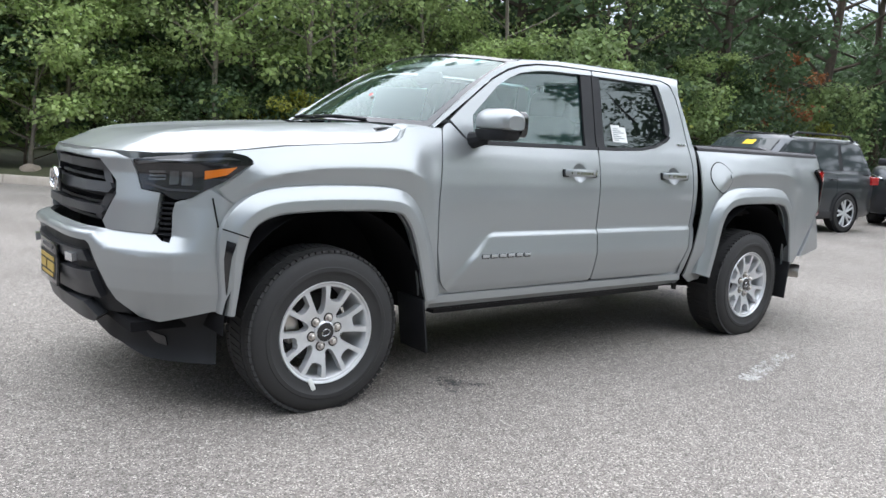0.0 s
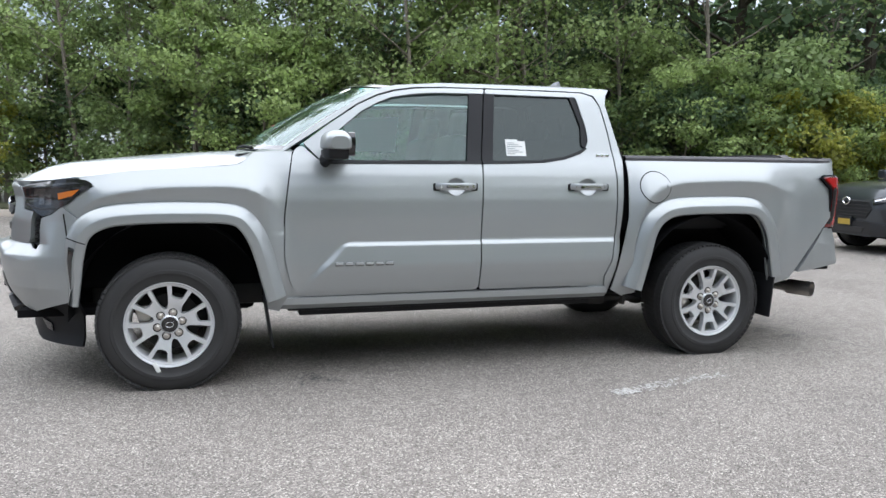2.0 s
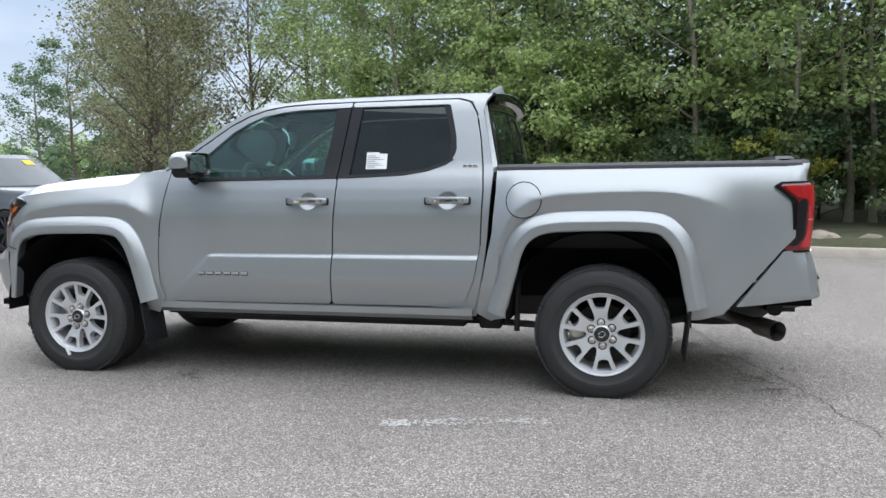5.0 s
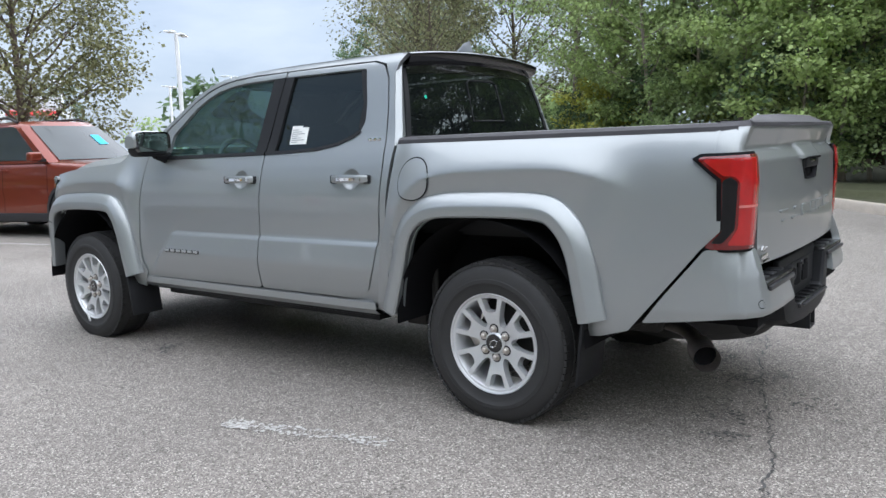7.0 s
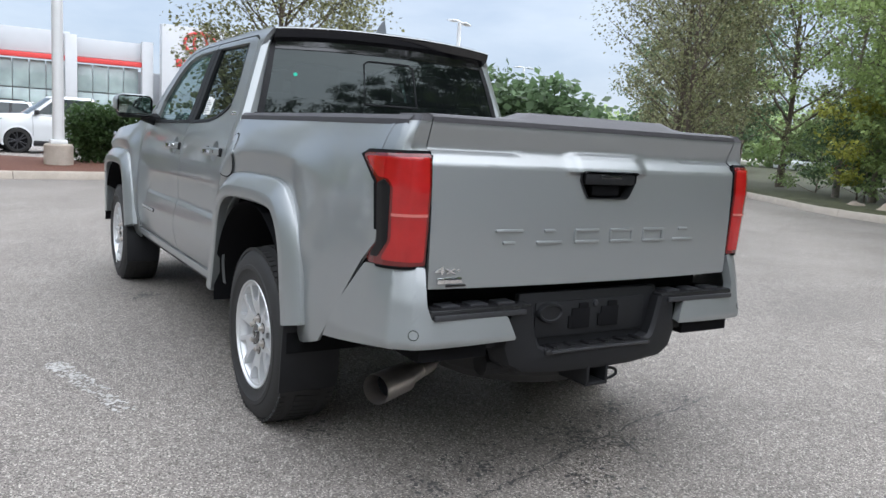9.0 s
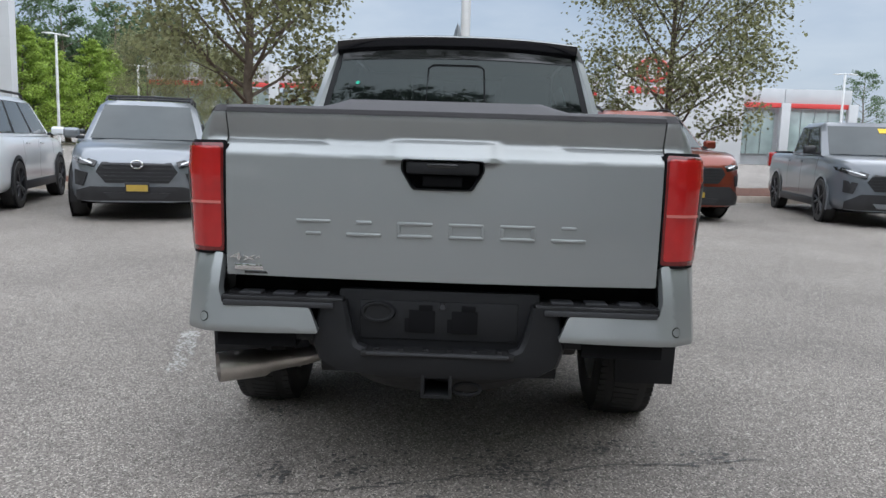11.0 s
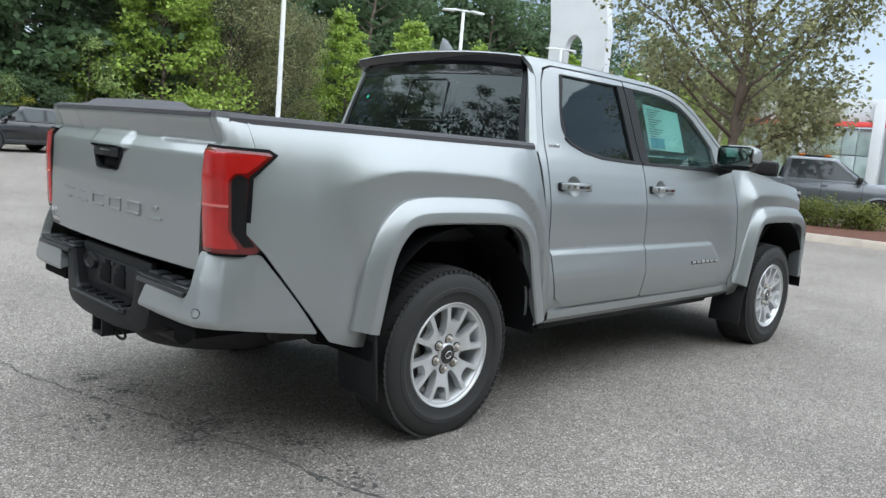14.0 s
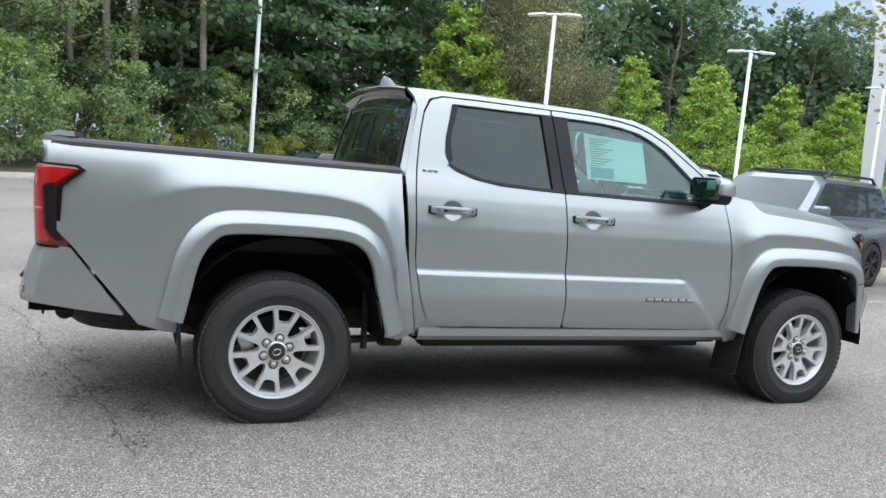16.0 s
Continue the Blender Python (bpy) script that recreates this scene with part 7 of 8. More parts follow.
LEAF_GOLD = leaf_material("leaf_golden", (0.48, 0.47, 0.07))
for k, (x, y) in enumerate(((11.7, 20.5), (12.6, 21.2), (13.5, 21.9), (14.4, 22.7), (12.0, 22.2))):
    shrub_mass("golden_shrub", "low rounded golden-green shrub in a planter", x, y, 0.42, 0.42, 0.75, LEAF_GOLD, 20 + k, 46, 0.07, 40)


def rock(x, y, s, seed):
    r = random.Random(seed)
    bm = bmesh.new()
    bmesh.ops.create_icosphere(bm, subdivisions=3, radius=1)
    for v in bm.verts:
        v.co *= 1 + 0.32 * noise.noise(v.co * 1.3 + Vector((seed * 7.1, 0, 0))) + 0.10 * noise.noise(v.co * 4 + Vector((0, seed, 0)))
        v.co.z = max(v.co.z, -0.5)
    bmesh.ops.scale(bm, vec=(s * r.uniform(0.9, 1.4), s * r.uniform(0.7, 1.1), s * r.uniform(0.55, 0.85)), verts=bm.verts[:])
    ob = finish(bm, "rock", STONE, angle=40)
    ob.matrix_basis = pose(x, y, 0.12 + s * 0.25, 0, 0, r.uniform(0, 360))
    return tagged(ob, "rounded brown field stone behind the kerb", "rock", group="stones along the kerb")


for k, (x, y, s) in enumerate(((-4.7, -8.1, 0.24), (-4.1, -8.3, 0.30), (-3.3, -8.9, 0.22), (-5.4, -8.0, 0.2), (-2.9, -9.6, 0.26), (1.9, -14.0, 0.24), (2.8, -14.4, 0.30), (3.7, -14.8, 0.26), (4.6, -15.3, 0.28), (5.6, -15.6, 0.22), (0.4, -12.9, 0.24), (-6.4, -7.8, 0.22), (-7.4, -7.6, 0.2))):
    rock(x, y, s, k)


# ---- lamp posts ----
def lamp_post(x, y, h, r=0.07, base=False, rz=0, z=0.0):
    t = thing("lamp_post", "white car-park lamp post with twin flat heads", "street lamp", pose(x, y, z, 0, 0, rz), "car-park lamps")
    part("post", tube([(0, 0, 0.0), (0, 0, h * 0.5), (0, 0, h)], [r, r * 0.9, r * 0.8], 14), WHITEP, t)
    part("cross_arm", tube([(0, -0.55, h + 0.02), (0, 0, h + 0.06), (0, 0.55, h + 0.02)], 0.035, 8), WHITEP, t)
    for sg in (-1, 1):
        hd = part("lamp_head", box(0, sg * 0.62, h + 0.03, 0.32, 0.62, 0.07, 0.02, pose(0, 0, 0, sg * -5, 0, 0)), WHITEP, t)
        part("lens", box(0, sg * 0.64, h - 0.012, 0.24, 0.46, 0.012), PAPER, hd)
    part("base_plate", box(0, 0, 0.66 if base else 0.06, 0.34, 0.34, 0.10 if base else 0.12, 0.02), WHITEP, t)
    if base:
        part("concrete_foot", lathe([(0.30, -0.1), (0.30, 0.58), (0.27, 0.62), (0.001, 0.62)], 28, "z"), CONC, t)


for x, y, h, r, b, rz in ((14.5, 0.1, 8.6, 0.125, True, 0), (2.3, 28.4, 7.9, 0.10, False, 50), (11.2, 20.2, 6.9, 0.09, False, 50), (21.1, 21.4, 7.1, 0.09, False, 60), (35.0, 26.5, 7.6, 0.09, False, 60), (43.9, 25.7, 7.1, 0.09, False, 70), (27.4, -18.2, 6.6, 0.11, False, 30), (43.5, -28.8, 5.8, 0.10, False, 30), (52, 24, 6.0, 0.09, False, 60), (60, -30, 7.5, 0.1, False, 0), (46, -36, 7.0, 0.1, False, 0), (50, 2.5, 7.0, 0.1, False, 0)):
    lamp_post(x, y, h, r, b, rz)

# ---- showroom building ----
bld = tagged(new("building"), "long grey and white showroom with a red band", "building", kind="")
BX = 68.0


def slab(name, y0, y1, z0, z1, m, x=BX, d=0.4, parent=bld, bev=0.02):
    return part(name, box(x + d / 2, (y0 + y1) / 2, (z0 + z1) / 2, d, abs(y1 - y0), z1 - z0, bev), m, parent)


slab("main_block", -34.4, 30, 0, 5.4, PANELG, BX + 1.2, 20)
for y0 in np.arange(-12, 26, 6.0):
    slab("wall_panel", y0 + 0.03, y0 + 5.97, 6.2, 7.75 + 0.35 * ((int(y0) // 6) % 2), PANELG, BX + 0.2, 0.5)
    slab("red_band", y0 + 0.35, y0 + 5.65, 5.75, 6.15, REDB, BX - 0.1, 0.8)
    slab("pier", y0 - 0.45, y0 + 0.45, 0, 7.9, PANELW, BX - 0.35, 0.6)
    for k in range(4):
        w = slab("window", y0 + 0.6 + 1.22 * k, y0 + 1.75 + 1.22 * k, 1.0, 3.3, WINB, BX + 0.75, 0.1)
        slab("upper_pane", y0 + 0.6 + 1.22 * k, y0 + 1.75 + 1.22 * k, 3.4, 5.65, WINB, BX + 0.75, 0.1, w)
for y0 in np.arange(-34.6, -23, 6.0):
    slab("wall_panel", y0 + 0.03, y0 + 5.97, 5.6, 6.9, PANELG, BX + 0.2, 0.5)
    slab("red_band", y0 + 0.25, y0 + 5.75, 5.2, 5.6, REDB, BX - 0.1, 0.8)
    slab("pier", y0 - 0.4, y0 + 0.4, 0, 5.6, PANELW, BX - 0.3, 0.6)
    for k in range(4):
        slab("window", y0 + 0.6 + 1.22 * k, y0 + 1.75 + 1.22 * k, 1.0, 5.1, WINB, BX + 0.75, 0.1)
slab("sign_wall", -24.5, -13.0, 0, 9.5, PANELW, BX - 1.2, 1.0)
em = part("sign_oval", ring_bm(1.35, 0.95, 0.14), REDB, bld)
em.location = (BX - 1.3, -16.2, 8.1)
part("sign_oval", ring_bm(0.55, 0.93, 0.12), REDB, bld).location = (BX - 1.3, -16.2, 8.1)
for k in range(6):
    part("sign_bar", box(BX - 1.28, -14.4 - 0.68 * k, 6.35, 0.16, 0.50, 0.62, 0.05), REDB, bld)
lettering("SERVICE", 1.0, pose(BX - 0.06, 11.2, 6.95, 90, 0, -90), mat("dark_letter", (0.06, 0.06, 0.065), 0.5), bld, 0.05, "service_sign")
lettering("DRIVE-THRU SERVICE", 0.62, pose(BX + 0.45, 10.6, 4.75, 90, 0, -90), mat("dark_letter", (0.06, 0.06, 0.065), 0.5), bld, 0.04, "service_sign")
slab("service_door", 8.5, 13.5, 0.2, 4.2, WINB, BX + 0.6, 0.2)
# white arched gateway tower
tw = thing("gateway_tower", "tall white panelled tower with an arched opening", "tower")
arch = [(24.0, 0), (24.0, 9.0), (24.35, 11.0), (25.2, 13.5), (29.2, 13.5), (28.5, 11.5), (28.2, 9.0), (28.2, 6.0), (27.9, 0), (27.0, 0), (27.0, 7.6)] + [(26.32 + 0.68 * math.cos(a), 7.6 + 1.05 * math.sin(a)) for a in np.linspace(0.2, math.pi - 0.2, 9)] + [(25.62, 7.6), (25.62, 0)]
skin("front_panel", arch, lambda u, v: (36.0, u, v), PANELW, tw, (-1, 0, 0), 2.0, 2.0, depth=0.5)
for z in np.arange(1.5, 9.1, 1.5):
    part("panel_joint", box(35.995, 24.81, z, 0.012, 1.60, 0.03), PANELG, tw)
part("back_panel", box(36.55, 24.81, 4.5, 0.1, 1.6, 9.0), PANELW, tw)


# ---- other vehicles ----
def car_paint(name, col, metal=0.5):
    return mat(name, col, 0.28, metal, var=0.03, vscale=2, coat=0.8)


CGLASS = mat("car_window", (0.040, 0.050, 0.052), 0.05, var=0.2, vscale=2, spec=0.45)
TRIMB = mat("car_trim_black", (0.020, 0.020, 0.022), 0.5, var=0.1, vscale=5)
RIMD = mat("dark_rim", (0.05, 0.05, 0.055), 0.35, 0.7, var=0.1, vscale=8)
SILV = car_paint("light_silver_paint", (0.23, 0.25, 0.275), 0.6)
wheel_cache = {}


def simple_wheel(root, x, y, r, rim):
    key = (rim.name, r)
    m = pose(x, y, r, 0, 0, 0 if y > 0 else 180)
    if key in wheel_cache:
        return copy_part(wheel_cache[key], root, m)
    h = 0.11
    w = wheel_holder("wheel", root, m)
    part("tyre", lathe([(r - 0.11, -h), (r - 0.03, -h), (r - 0.008, -h + 0.03), (r, 0), (r - 0.008, h - 0.03), (r - 0.03, h), (r - 0.11, h + 0.004)], 40), RUBBER, w)
    rm = part("rim", lathe([(r - 0.105, -h + 0.02), (r - 0.12, h - 0.03), (r - 0.105, h + 0.002), (r - 0.12, h - 0.012)], 40), rim, w)
    bm = bmesh.new()
    for k in range(5):
        a = 2 * math.pi * k / 5
        for sg in (-0.13, 0.13):
            c, s_ = math.cos(a + sg), math.sin(a + sg)
            add_tube(bm, [(0.04 * c, h - 0.035, 0.04 * s_), ((r - 0.115) * math.cos(a + sg * 1.6), h - 0.018, (r - 0.115) * math.sin(a + sg * 1.6))], [0.030, 0.022], 6)
    part("spokes", bm, rim, rm)
    part("hub_cap", lathe([(0.06, h - 0.05), (0.055, h - 0.012), (0.001, h - 0.008)], 20), rim, rm)
    part("brake_disc", lathe([(r - 0.13, h - 0.10), (0.001, h - 0.10)], 30), LINER, w)
    wheel_cache[key] = w
    return w


def vehicle(kind, name, label, paint, x, y, heading, L, W, H, wb, belt, hood, rim, category="car", front="bars", sticker=None, rails=True, cap=False, r=0.36):
    v = thing(name, label, category, pose(x, y, 0, 0, 0, heading), "parked vehicles")
    hw = W / 2
    fo = (L - wb) * 0.46
    xf, xr = wb / 2 + fo, wb / 2 + fo - L
    # bonnet and belt line along the length
    cb = wb / 2 - 0.42
    top = [(xr, belt - 0.16), (xr + 0.05, belt - 0.03), (xr + 0.12, belt), (cb, belt - 0.02), (cb + 0.15, hood), (xf - 0.45, hood - 0.05), (xf - 0.12, hood - 0.13), (xf, hood - 0.30)]
    if kind == "pickup":
        top[0:3] = [(xr, belt - 0.10), (xr + 0.03, belt - 0.01), (xr + 0.06, belt)]
    if kind == "sedan":
        top[0:3] = [(xr, belt - 0.28), (xr + 0.08, belt - 0.08), (xr + 0.2, belt - 0.02)]
    plan = [(xr, hw - 0.20), (xr + 0.06, hw - 0.10), (xr + 0.25, hw - 0.03), (xr + 0.6, hw), (xf - 0.7, hw), (xf - 0.3, hw - 0.07), (xf - 0.1, hw - 0.20), (xf, hw - 0.38)]
    rows = []
    for px in sorted(set(list(np.linspace(xr, xf, 30)) + [xr + 0.02, xr + 0.06, xf - 0.04, xf - 0.1])):
        t, w = interp(px, top), interp(px, plan)
        sec = [(w - 0.10, 0.27), (w - 0.02, 0.34), (w, 0.46), (w - 0.015, 0.62), (w, min(0.78, t - 0.15)), (w - 0.03, t - 0.09), (w - 0.07, t - 0.02), (w - 0.14, t + 0.012), (w * 0.5, t + 0.03)]
        ring = [(px, a, b) for a, b in sec] + [(px, -a, b) for a, b in reversed(sec)]
        rows.append(ring)
    bm = loft(rows, True)
    for ring in (0, -1):
        n = len(rows[0])
        bm.verts.ensure_lookup_table()
        vs = bm.verts[:n] if ring == 0 else bm.verts[-n:]
        bm.faces.new(vs)
    bmesh.ops.recalc_face_normals(bm, faces=bm.faces[:])
    body = part("body", bm, paint, v, angle=40)
    # cabin
    if kind == "suv":
        base, roof = (cb + 0.10, xr + 0.10), (cb - 0.72, xr + 0.42)
    elif kind == "pickup":
        base, roof = (cb + 0.10, cb - 2.05), (cb - 0.70, cb - 1.90)
    else:
        base, roof = (cb + 0.15, xr + 0.55), (cb - 0.75, xr + 1.30)
    bw, rw = hw - 0.07, hw - 0.23
    zb, zr = belt - 0.02, H - 0.04

    def cabin_pt(u, side, t):
        # u 0 rear .. 1 front, t 0 belt .. 1 roof
        x0 = base[1] + (base[0] - base[1]) * u
        x1 = roof[1] + (roof[0] - roof[1]) * u
        return Vector((x0 + (x1 - x0) * t, side * (bw + (rw - bw) * t), zb + (zr - zb) * t))
    rows = []
    for t in (0, 0.35, 0.7, 0.92, 1.0):
        ring = []
        ins = 0.06 if t == 1.0 else 0.0
        for u, sd_ in [(q, 1) for q in np.linspace(0.03, 0.97, 8)] + [(1.0, q) for q in (0.86, 0.4, 0, -0.4, -0.86)] + [(q, -1) for q in np.linspace(0.97, 0.03, 8)] + [(0.0, q) for q in (-0.86, -0.4, 0, 0.4, 0.86)]:
            p = cabin_pt(u, sd_, t)
            if u in (0.0, 1.0):
                p.x += (0.10 if u == 1.0 else -0.05) * (1 - sd_ * sd_)
            if t == 1.0:
                p = Vector((p.x * 0.985 + 0.015 * (roof[0] + roof[1]) / 2, p.y * 0.88, zr + 0.035))
            ring.append(tuple(p))
        rows.append(ring)
    bm = loft(rows, True)
    n = len(rows[0])
    bm.verts.ensure_lookup_table()
    last = [bm.verts[len(rows) * n - n + i] for i in range(n)]
    c = bm.verts.new(((roof[0] + roof[1]) / 2, 0, H))
    for i in range(n):
        bm.faces.new((last[i], last[(i + 1) % n], c))
    bmesh.ops.recalc_face_normals(bm, faces=bm.faces[:])
    part("cabin", bm, paint, v, angle=40)

    def pane(name_, pts, off, m):
        P = [Vector(p) for p in pts]
        nrm = (P[1] - P[0]).cross(P[3] - P[0]).normalized()
        ctr = sum(P, Vector()) / 4
        if nrm.dot(ctr - Vector(((base[0] + base[1]) / 2, 0, zb))) < 0:
            nrm = -nrm
        bm = bmesh.new()
        a = [bm.verts.new(p + nrm * off) for p in P]
        b = [bm.verts.new(p - nrm * 0.02) for p in P]
        bm.faces.new(a)
        for i in range(4):
            bm.faces.new((a[i], a[(i + 1) % 4], b[(i + 1) % 4], b[i]))
        bmesh.ops.recalc_face_normals(bm, faces=bm.faces[:])
        return part(name_, bm, m, v)
    cuts = ((0.06, 0.30), (0.34, 0.61), (0.65, 0.93)) if kind == "suv" else ((0.08, 0.46), (0.52, 0.90)) if kind == "pickup" else ((0.10, 0.46), (0.52, 0.92))
    for sd_ in (1, -1):
        for a, b in cuts:
            pane("side_window", [cabin_pt(a, sd_, 0.08), cabin_pt(b, sd_, 0.08), cabin_pt(b, sd_, 0.90), cabin_pt(a, sd_, 0.90)], 0.008, CGLASS)
        pane("pillar_trim", [cabin_pt(cuts[0][0] + 0.01, sd_, 0.07), cabin_pt(0.93, sd_, 0.07), cabin_pt(0.92, sd_, 0.92), cabin_pt(cuts[0][0] + 0.01, sd_, 0.92)], 0.004, TRIMB)
    ws = [cabin_pt(1.0, 0.86, 0.06), cabin_pt(1.0, -0.86, 0.06), cabin_pt(1.0, -0.86, 0.93), cabin_pt(1.0, 0.86, 0.93)]
    rows = []
    for t in np.linspace(0.05, 0.93, 5):
        rows.append([tuple(cabin_pt(1.0, q, t) + Vector((0.10 * (1 - q * q) + 0.012, 0, 0.006))) for q in np.linspace(-0.88, 0.88, 9)])
    part("windscreen", loft(rows), CGLASS, v)
    rows = []
    for t in np.linspace(0.10, 0.88, 4):
        rows.append([tuple(cabin_pt(0.0, q, t) + Vector((-0.05 * (1 - q * q) - 0.012, 0, 0.004))) for q in np.linspace(-0.84, 0.84, 9)])
    part("rear_window", loft(rows), CGLASS, v)
    if sticker:
        rows = [[tuple(cabin_pt(1.0, q, t) + Vector((0.10 * (1 - q * q) + 0.018, 0, 0.012))) for q in (sticker[1], sticker[1] + sticker[3])] for t in (sticker[2], sticker[2] + sticker[4])]
        part("screen_sticker", loft(rows), sticker[0], v)
    def front_patch(name_, poly, push, m, parent=None):
        def fx(y, z):
            return (interp(abs(y), [(0, xf), (hw - 0.38, xf - 0.004), (hw - 0.20, xf - 0.10), (hw - 0.07, xf - 0.30), (hw, xf - 0.70)]) + interp(z, [(0.27, -0.03), (0.40, 0.0), (hood - 0.30, 0.0), (hood - 0.13, -0.12), (hood - 0.05, -0.45)]) + push, y, z)
        return skin(name_, poly, fx, m, parent or v, (1, 0, 0), 0.12, 0.08, depth=0.02)
    # lower cladding, lamps, grille
    gap_sec = [(0.34, hw - 0.02), (0.46, hw), (0.62, hw - 0.015), (0.78, hw), (belt - 0.09, hw - 0.03), (belt - 0.02, hw - 0.07)]
    for sd_ in (1, -1):
        part("sill_cladding", box(0, sd_ * (hw - 0.015), 0.33, wb - 0.75, 0.05, 0.14, 0.02), TRIMB, v)
        for ax in (wb / 2, -wb / 2):
            bm = bmesh.new()
            pts = [(ax + (r + 0.075) * math.cos(a), r + (r + 0.075) * math.sin(a)) for a in np.linspace(-0.35, math.pi + 0.35, 22)]
            ins_ = [(ax + (r + 0.02) * math.cos(a), r + (r + 0.02) * math.sin(a)) for a in np.linspace(-0.35, math.pi + 0.35, 22)]
            yo = hw + 0.006
            A = [bm.verts.new((a, sd_ * yo, b)) for a, b in pts]
            B = [bm.verts.new((a, sd_ * (yo + 0.012), b)) for a, b in ins_]
            C = [bm.verts.new((a, sd_ * (yo - 0.10), b)) for a, b in ins_]
            for i in range(21):
                bm.faces.new((A[i], A[i + 1], B[i + 1], B[i]))
                bm.faces.new((B[i], B[i + 1], C[i + 1], C[i]))
            part("arch_cladding", bm, TRIMB if kind != "pickup" else paint, v)
            # flat black disc stands in for the shade inside the wheel arch
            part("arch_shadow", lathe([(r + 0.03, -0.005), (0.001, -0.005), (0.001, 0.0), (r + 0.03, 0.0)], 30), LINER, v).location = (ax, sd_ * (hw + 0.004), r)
            simple_wheel(v, ax, sd_ * (hw - 0.085), r, rim)
        mr = part("door_mirror", box(cb - 0.12, sd_ * (hw + 0.10), belt + 0.08, 0.13, 0.22, 0.15, 0.04, seg=3), paint if kind != "pickup" else TRIMB, v)
        part("mirror_stalk", box(cb - 0.10, sd_ * (hw - 0.02), belt + 0.02, 0.08, 0.12, 0.05, 0.01), TRIMB, mr)
        lamp = front_patch("headlamp", [(sd_ * a, b) for a, b in ((0.50, hood - 0.26), (hw - 0.20, hood - 0.19), (hw - 0.04, hood - 0.16), (hw - 0.05, hood - 0.22), (hw - 0.22, hood - 0.30), (0.54, hood - 0.35))], 0.016, LAMPB)
        front_patch("lamp_strip", [(sd_ * a, b) for a, b in ((0.56, hood - 0.28), (hw - 0.20, hood - 0.215), (hw - 0.10, hood - 0.20), (hw - 0.20, hood - 0.235), (0.57, hood - 0.30))], 0.022, CLEARL, lamp)
        front_patch("fog_recess", [(sd_ * a, b) for a, b in ((hw - 0.30, hood - 0.42), (hw - 0.12, hood - 0.38), (hw - 0.12, hood - 0.58), (hw - 0.24, hood - 0.60))], 0.014, TRIMB)
        for gx in (cb - 0.02, cb - 1.02, cb - 1.98):
            if gx > -wb / 2 + 0.1:
                part("door_gap", loft([[(gx - 0.004, sd_ * (interp(z, gap_sec) + 0.002), z), (gx + 0.004, sd_ * (interp(z, gap_sec) + 0.002), z)] for z in (0.42, 0.46, 0.54, 0.62, 0.70, 0.78, belt - 0.09, belt - 0.04)]), LINER, v)
        part("tail_lamp", box(xr + 0.10, sd_ * (hw - 0.16), belt - 0.14, 0.24, 0.26, 0.16 if kind != "pickup" else 0.32, 0.03), REDL, v)
        for hx in (cb - 0.95, cb - 1.85):
            part("door_handle", box(hx, sd_ * (hw + 0.012), belt - 0.13, 0.18, 0.03, 0.03, 0.01), paint, v)
        if rails and kind == "suv":
            part("roof_rail", tube([(roof[1] + 0.15, sd_ * (rw - 0.06), H - 0.03), (roof[1] + 0.3, sd_ * (rw - 0.06), H + 0.06), (roof[0] - 0.35, sd_ * (rw - 0.06), H + 0.06), (roof[0] - 0.15, sd_ * (rw - 0.06), H - 0.02)], 0.022, 6), TRIMB, v)
    if label.startswith("silver compact"):
        for bx in (roof[0] - 0.42, roof[1] + 0.75):
            part("roof_crossbar", tube([(bx, 0.06 - rw, H + 0.075), (bx, 0, H + 0.085), (bx, rw - 0.06, H + 0.075)], 0.02, 8), TRIMB, v)
    gr = front_patch("grille", [(-0.44, hood - 0.27), (0.44, hood - 0.27), (0.52, hood - 0.40), (0.40, hood - 0.55), (-0.40, hood - 0.55), (-0.52, hood - 0.40)], 0.016, TRIMB)
    for k in range(5):
        z, half_w = hood - 0.31 - 0.05 * k, (0.44, 0.47, 0.49, 0.46, 0.42)[k]
        front_patch("grille_bar", [(-half_w, z + 0.007), (half_w, z + 0.007), (half_w, z - 0.007), (-half_w, z - 0.007)], 0.026, GREYP if front == "bars" else CHROME, gr)
    front_patch("lower_intake", [(-0.60, hood - 0.60), (0.60, hood - 0.60), (hw - 0.14, 0.42), (hw - 0.14, 0.29), (-hw + 0.14, 0.29), (-hw + 0.14, 0.42)], 0.036, TRIMB)
    front_patch("skid_plate", [(-0.42, 0.40), (0.42, 0.40), (0.34, 0.32), (-0.34, 0.32)], 0.046, GREYP if kind == "suv" else SILV)
    part("badge", ring_bm(0.075, 0.05, 0.012), CHROME, v).location = (xf + 0.045, 0, hood - 0.30)
    pt = part("plate", box(xf + 0.055, 0, 0.47, 0.012, 0.31, 0.15, 0.004), TRIMB, v)
    part("plate_face", box(xf + 0.0625, 0, 0.465, 0.004, 0.27, 0.085), mat("plate_yellow", (0.42, 0.29, 0.05)), pt)
    if kind == "suv":
        for sd_ in (1, -1):
            part("lamp_blade", box(xr - 0.004, sd_ * (hw - 0.40), belt - 0.11, 0.03, 0.34, 0.06, 0.012), REDL, v)
        part("rear_plate", box(xr - 0.006, 0, belt - 0.30, 0.02, 0.31, 0.15, 0.005), GREYP, v)
        part("hatch_strip", box(xr - 0.006, 0, belt - 0.19, 0.024, 0.62, 0.03, 0.008), CHROME, v)
        part("roof_spoiler", box(roof[1] - 0.02, 0, H - 0.02, 0.26, rw * 1.62, 0.035, 0.014), paint, v)
    part("rear_bumper", box(xr + 0.05, 0, 0.42, 0.18, W * 0.82, 0.26, 0.05), TRIMB, v)
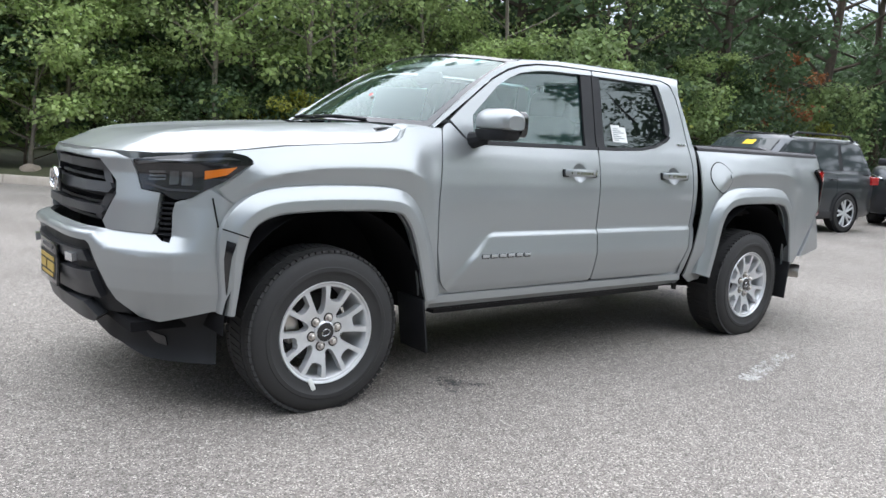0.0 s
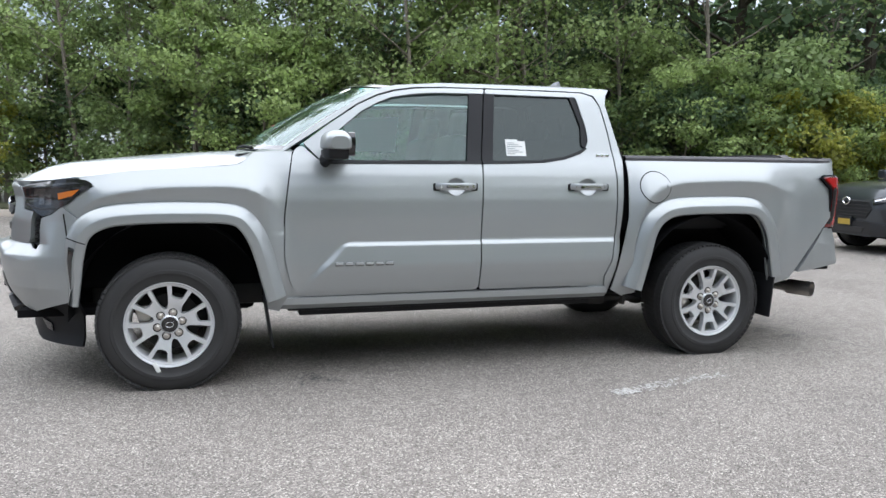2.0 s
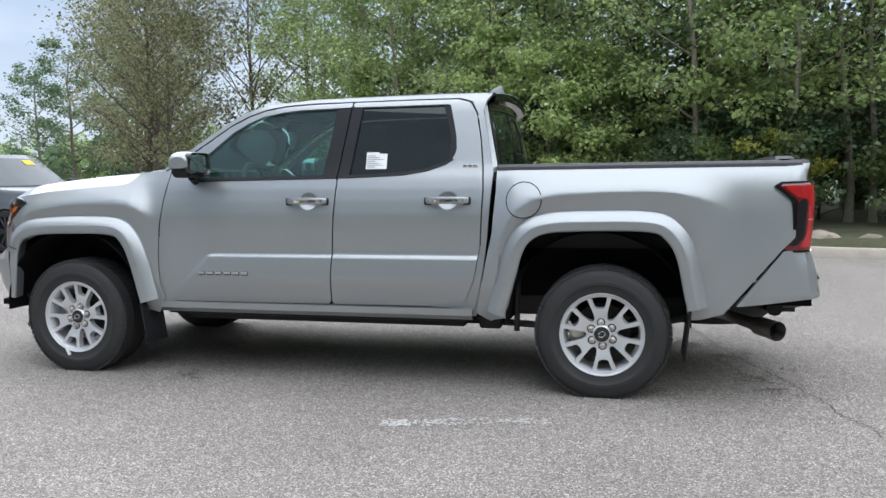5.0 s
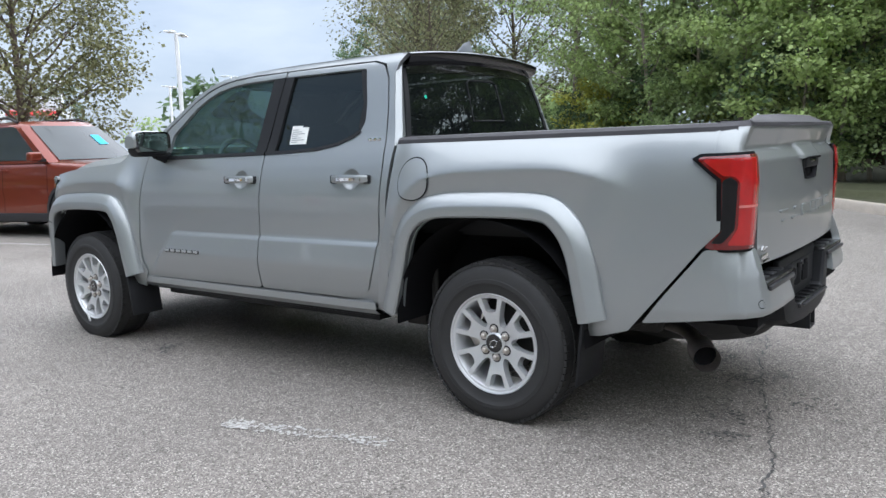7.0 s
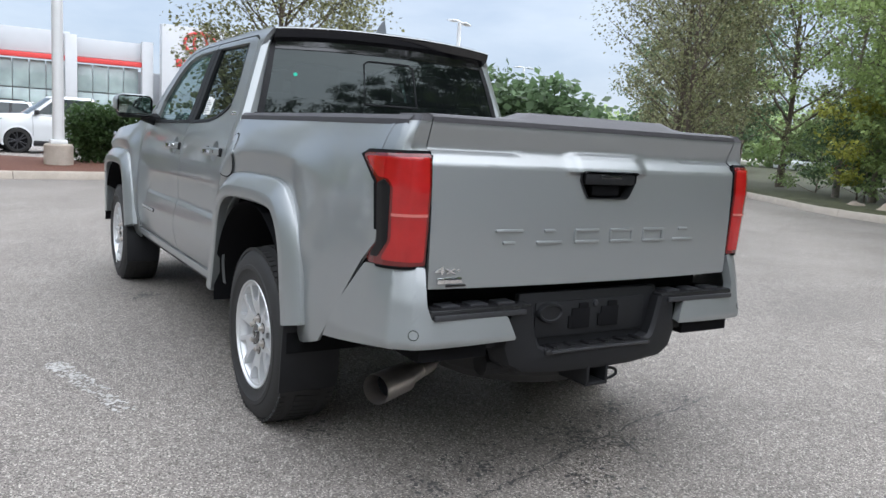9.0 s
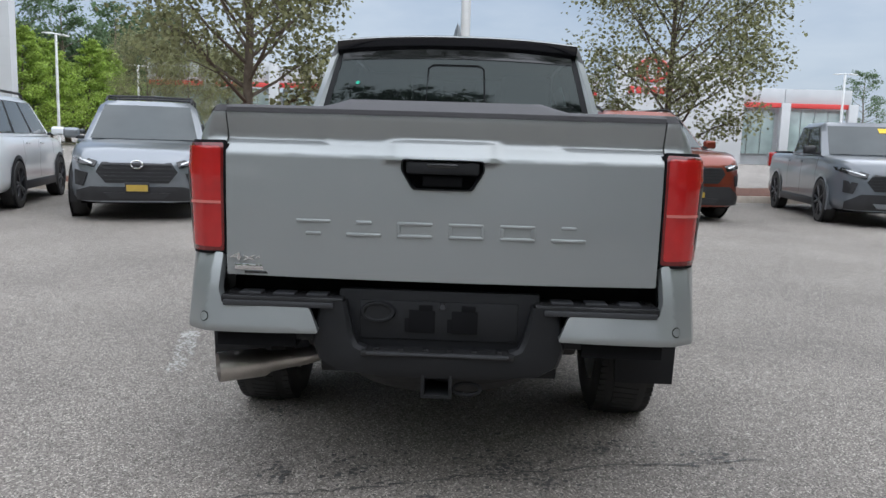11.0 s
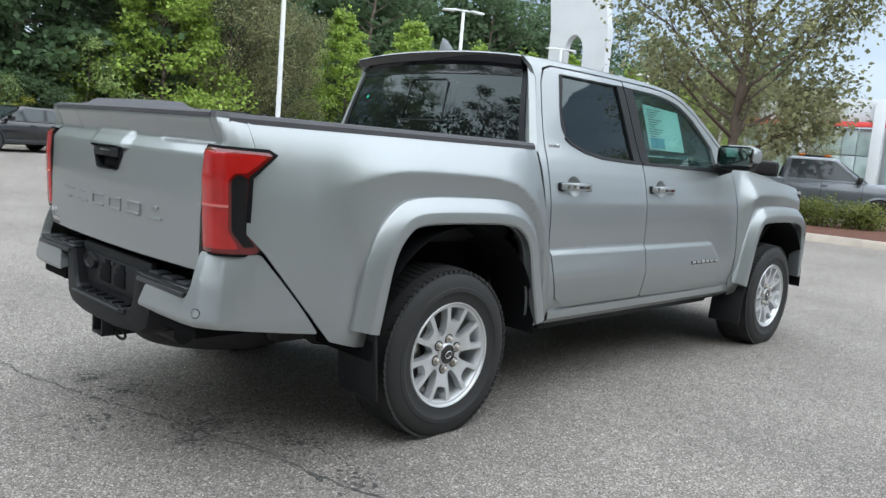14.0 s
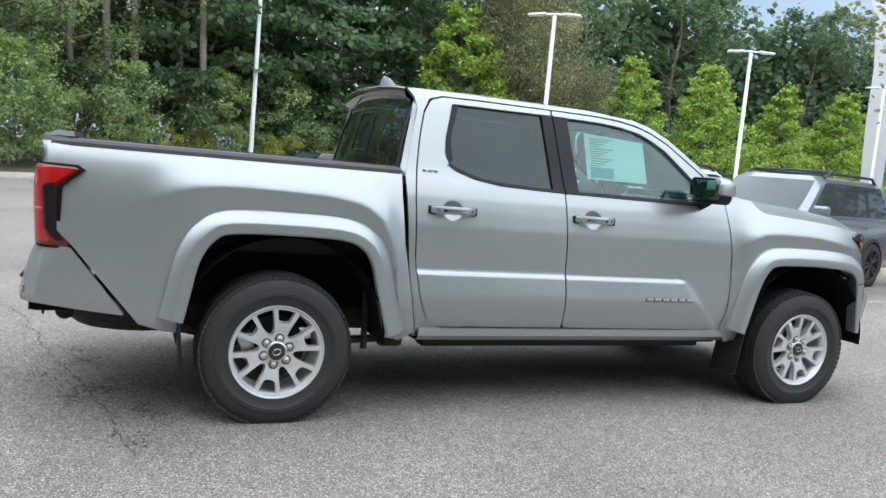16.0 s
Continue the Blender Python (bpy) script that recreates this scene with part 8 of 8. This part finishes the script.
    if kind == "pickup":
        bl = cb - 2.12 - xr
        part("bed_well", box(xr + bl / 2 + 0.03, 0, belt + 0.030, bl - 0.12, W - 0.34, 0.03), LINER, v)
        if cap:
            part("bed_cover", box(xr + bl / 2 + 0.02, 0, belt + 0.20, bl - 0.04, W - 0.20, 0.42, 0.10, seg=3), TRIMB, v)
            rx = cb - 1.25
            bar = part("roof_light_bar", box(rx, 0, H + 0.035, 0.50, 1.05, 0.035, 0.01), TRIMB, v, "black roof bar with amber beacons")
            for bx in (-0.32, 0.32):
                part("beacon", box(rx + bx, -0.30, H + 0.055, 0.20, 0.12, 0.075, 0.02), AMBER, bar)
    part("underbody", box((xf + xr) / 2, 0, 0.33, L - 0.6, W - 0.35, 0.2), LINER, v)
    return v


ORANGE = car_paint("orange_paint", (0.20, 0.036, 0.018), 0.45)
WHT = car_paint("white_paint", (0.78, 0.80, 0.82), 0.0)
GREY = car_paint("cement_grey_paint", (0.125, 0.14, 0.158), 0.15)
DKG = car_paint("charcoal_paint", (0.045, 0.052, 0.060), 0.5)
RED = car_paint("deep_red_paint", (0.24, 0.018, 0.020), 0.4)
BLK = car_paint("black_paint", (0.012, 0.012, 0.014), 0.3)
BLUS = mat("blue_sticker", (0.05, 0.48, 0.70), 0.6)
YELS = mat("yellow_sticker", (0.80, 0.55, 0.02), 0.6)

vehicle("suv", "orange_suv", "large burnt-orange sport utility with black wheels", ORANGE, 10.3, -3.22, 194, 5.29, 2.02, 1.89, 3.10, 1.22, 1.20, RIMD, "suv", sticker=(BLUS, 0.30, 0.42, 0.24, 0.26), r=0.41)
vehicle("suv", "silver_suv", "silver compact sport utility parked nose out", SILV, 7.35, 5.05, 197.5, 4.60, 1.86, 1.70, 2.69, 1.10, 1.08, RIMD, "suv", r=0.36)
vehicle("suv", "white_suv", "white mid-size sport utility seen from behind", WHT, 7.75, 8.15, 16, 4.95, 1.93, 1.73, 2.85, 1.12, 1.08, RIMD, "suv", r=0.37)
vehicle("pickup", "grey_pickup", "cement-grey crew-cab pickup with dark wheels", GREY, 10.35, -7.50, 172, 5.39, 1.90, 1.79, 3.24, 1.18, 1.15, RIMD, "pickup truck", sticker=(YELS, 0.25, 0.72, 0.30, 0.14), r=0.39)
vehicle("suv", "charcoal_suv", "dark charcoal compact sport utility", DKG, -10.07, -4.11, -7, 4.60, 1.86, 1.70, 2.69, 1.10, 1.08, ALLOY, "suv", sticker=(YELS, 0.05, 0.72, 0.30, 0.14), r=0.36)
vehicle("pickup", "black_pickup", "black pickup with a chrome-barred grille", DKG, -16.8, -3.2, 4, 5.9, 2.03, 1.95, 3.70, 1.28, 1.30, ALLOY, "pickup truck", front="chrome", r=0.41)
vehicle("sedan", "black_sedan", "low black sedan parked against the kerb", BLK, 4.2, 24.4, 200, 4.90, 1.84, 1.44, 2.82, 0.98, 0.95, RIMD, "car", rails=False, r=0.34)
vehicle("suv", "red_suv", "deep red mid-size sport utility", RED, 20.2, 27.6, -62, 4.95, 1.93, 1.73, 2.85, 1.12, 1.08, RIMD, "suv", sticker=(YELS, 0.05, 0.72, 0.30, 0.14), r=0.37)
vehicle("suv", "red_suv", "deep red compact sport utility facing the lot", RED, 8.2, 26.0, -92, 4.60, 1.86, 1.70, 2.69, 1.10, 1.08, RIMD, "suv", r=0.36)
vehicle("pickup", "grey_pickup", "grey crew-cab pickup in the far row", GREY, 24.6, 29.4, -62, 5.39, 1.90, 1.79, 3.24, 1.18, 1.15, RIMD, "pickup truck", r=0.39)
vehicle("sedan", "black_sedan", "black car in the far row", BLK, 28.6, 30.2, -62, 4.7, 1.84, 1.5, 2.75, 0.98, 0.95, RIMD, "car", rails=False, r=0.34)
vehicle("pickup", "grey_pickup", "grey pickup with a black bed cap", GREY, 18.9, 5.1, -66.8, 5.39, 1.90, 1.79, 3.24, 1.18, 1.15, RIMD, "pickup truck", cap=True, r=0.39)
vehicle("pickup", "white_pickup", "white pickup behind the hedge", WHT, 24.5, -1.2, 95, 5.5, 1.95, 1.85, 3.4, 1.22, 1.22, RIMD, "pickup truck", r=0.39)
vehicle("suv", "white_suv", "white sport utility in the far row", WHT, 34, 1.5, 95, 4.9, 1.93, 1.75, 2.85, 1.12, 1.08, RIMD, "suv", r=0.37)
vehicle("pickup", "silver_pickup", "silver pickup in the far row", SILV, 30, 4.6, 100, 5.39, 1.90, 1.79, 3.24, 1.18, 1.15, RIMD, "pickup truck", r=0.39)
vehicle("suv", "silver_suv", "silver sport utility in the far row", SILV, 20.5, -17.0, 150, 4.6, 1.86, 1.7, 2.69, 1.10, 1.08, RIMD, "suv", r=0.36)
vehicle("suv", "dark_suv", "dark sport utility in the far row", DKG, 19.5, 10.8, 190, 4.8, 1.9, 1.72, 2.8, 1.12, 1.08, RIMD, "suv", r=0.37)
vehicle("sedan", "white_sedan", "white car far behind the trees", WHT, 33.5, -57, 200, 4.7, 1.84, 1.46, 2.75, 0.98, 0.95, ALLOY, "car", rails=False, r=0.34)
vehicle("suv", "white_suv", "white sport utility far behind the trees", WHT, 37.0, -60, 200, 4.7, 1.86, 1.7, 2.75, 1.10, 1.08, ALLOY, "suv", r=0.36)
vehicle("sedan", "red_sedan", "red car behind the trees", RED, 29, -56, 200, 4.7, 1.84, 1.46, 2.75, 0.98, 0.95, ALLOY, "car", rails=False, r=0.34)
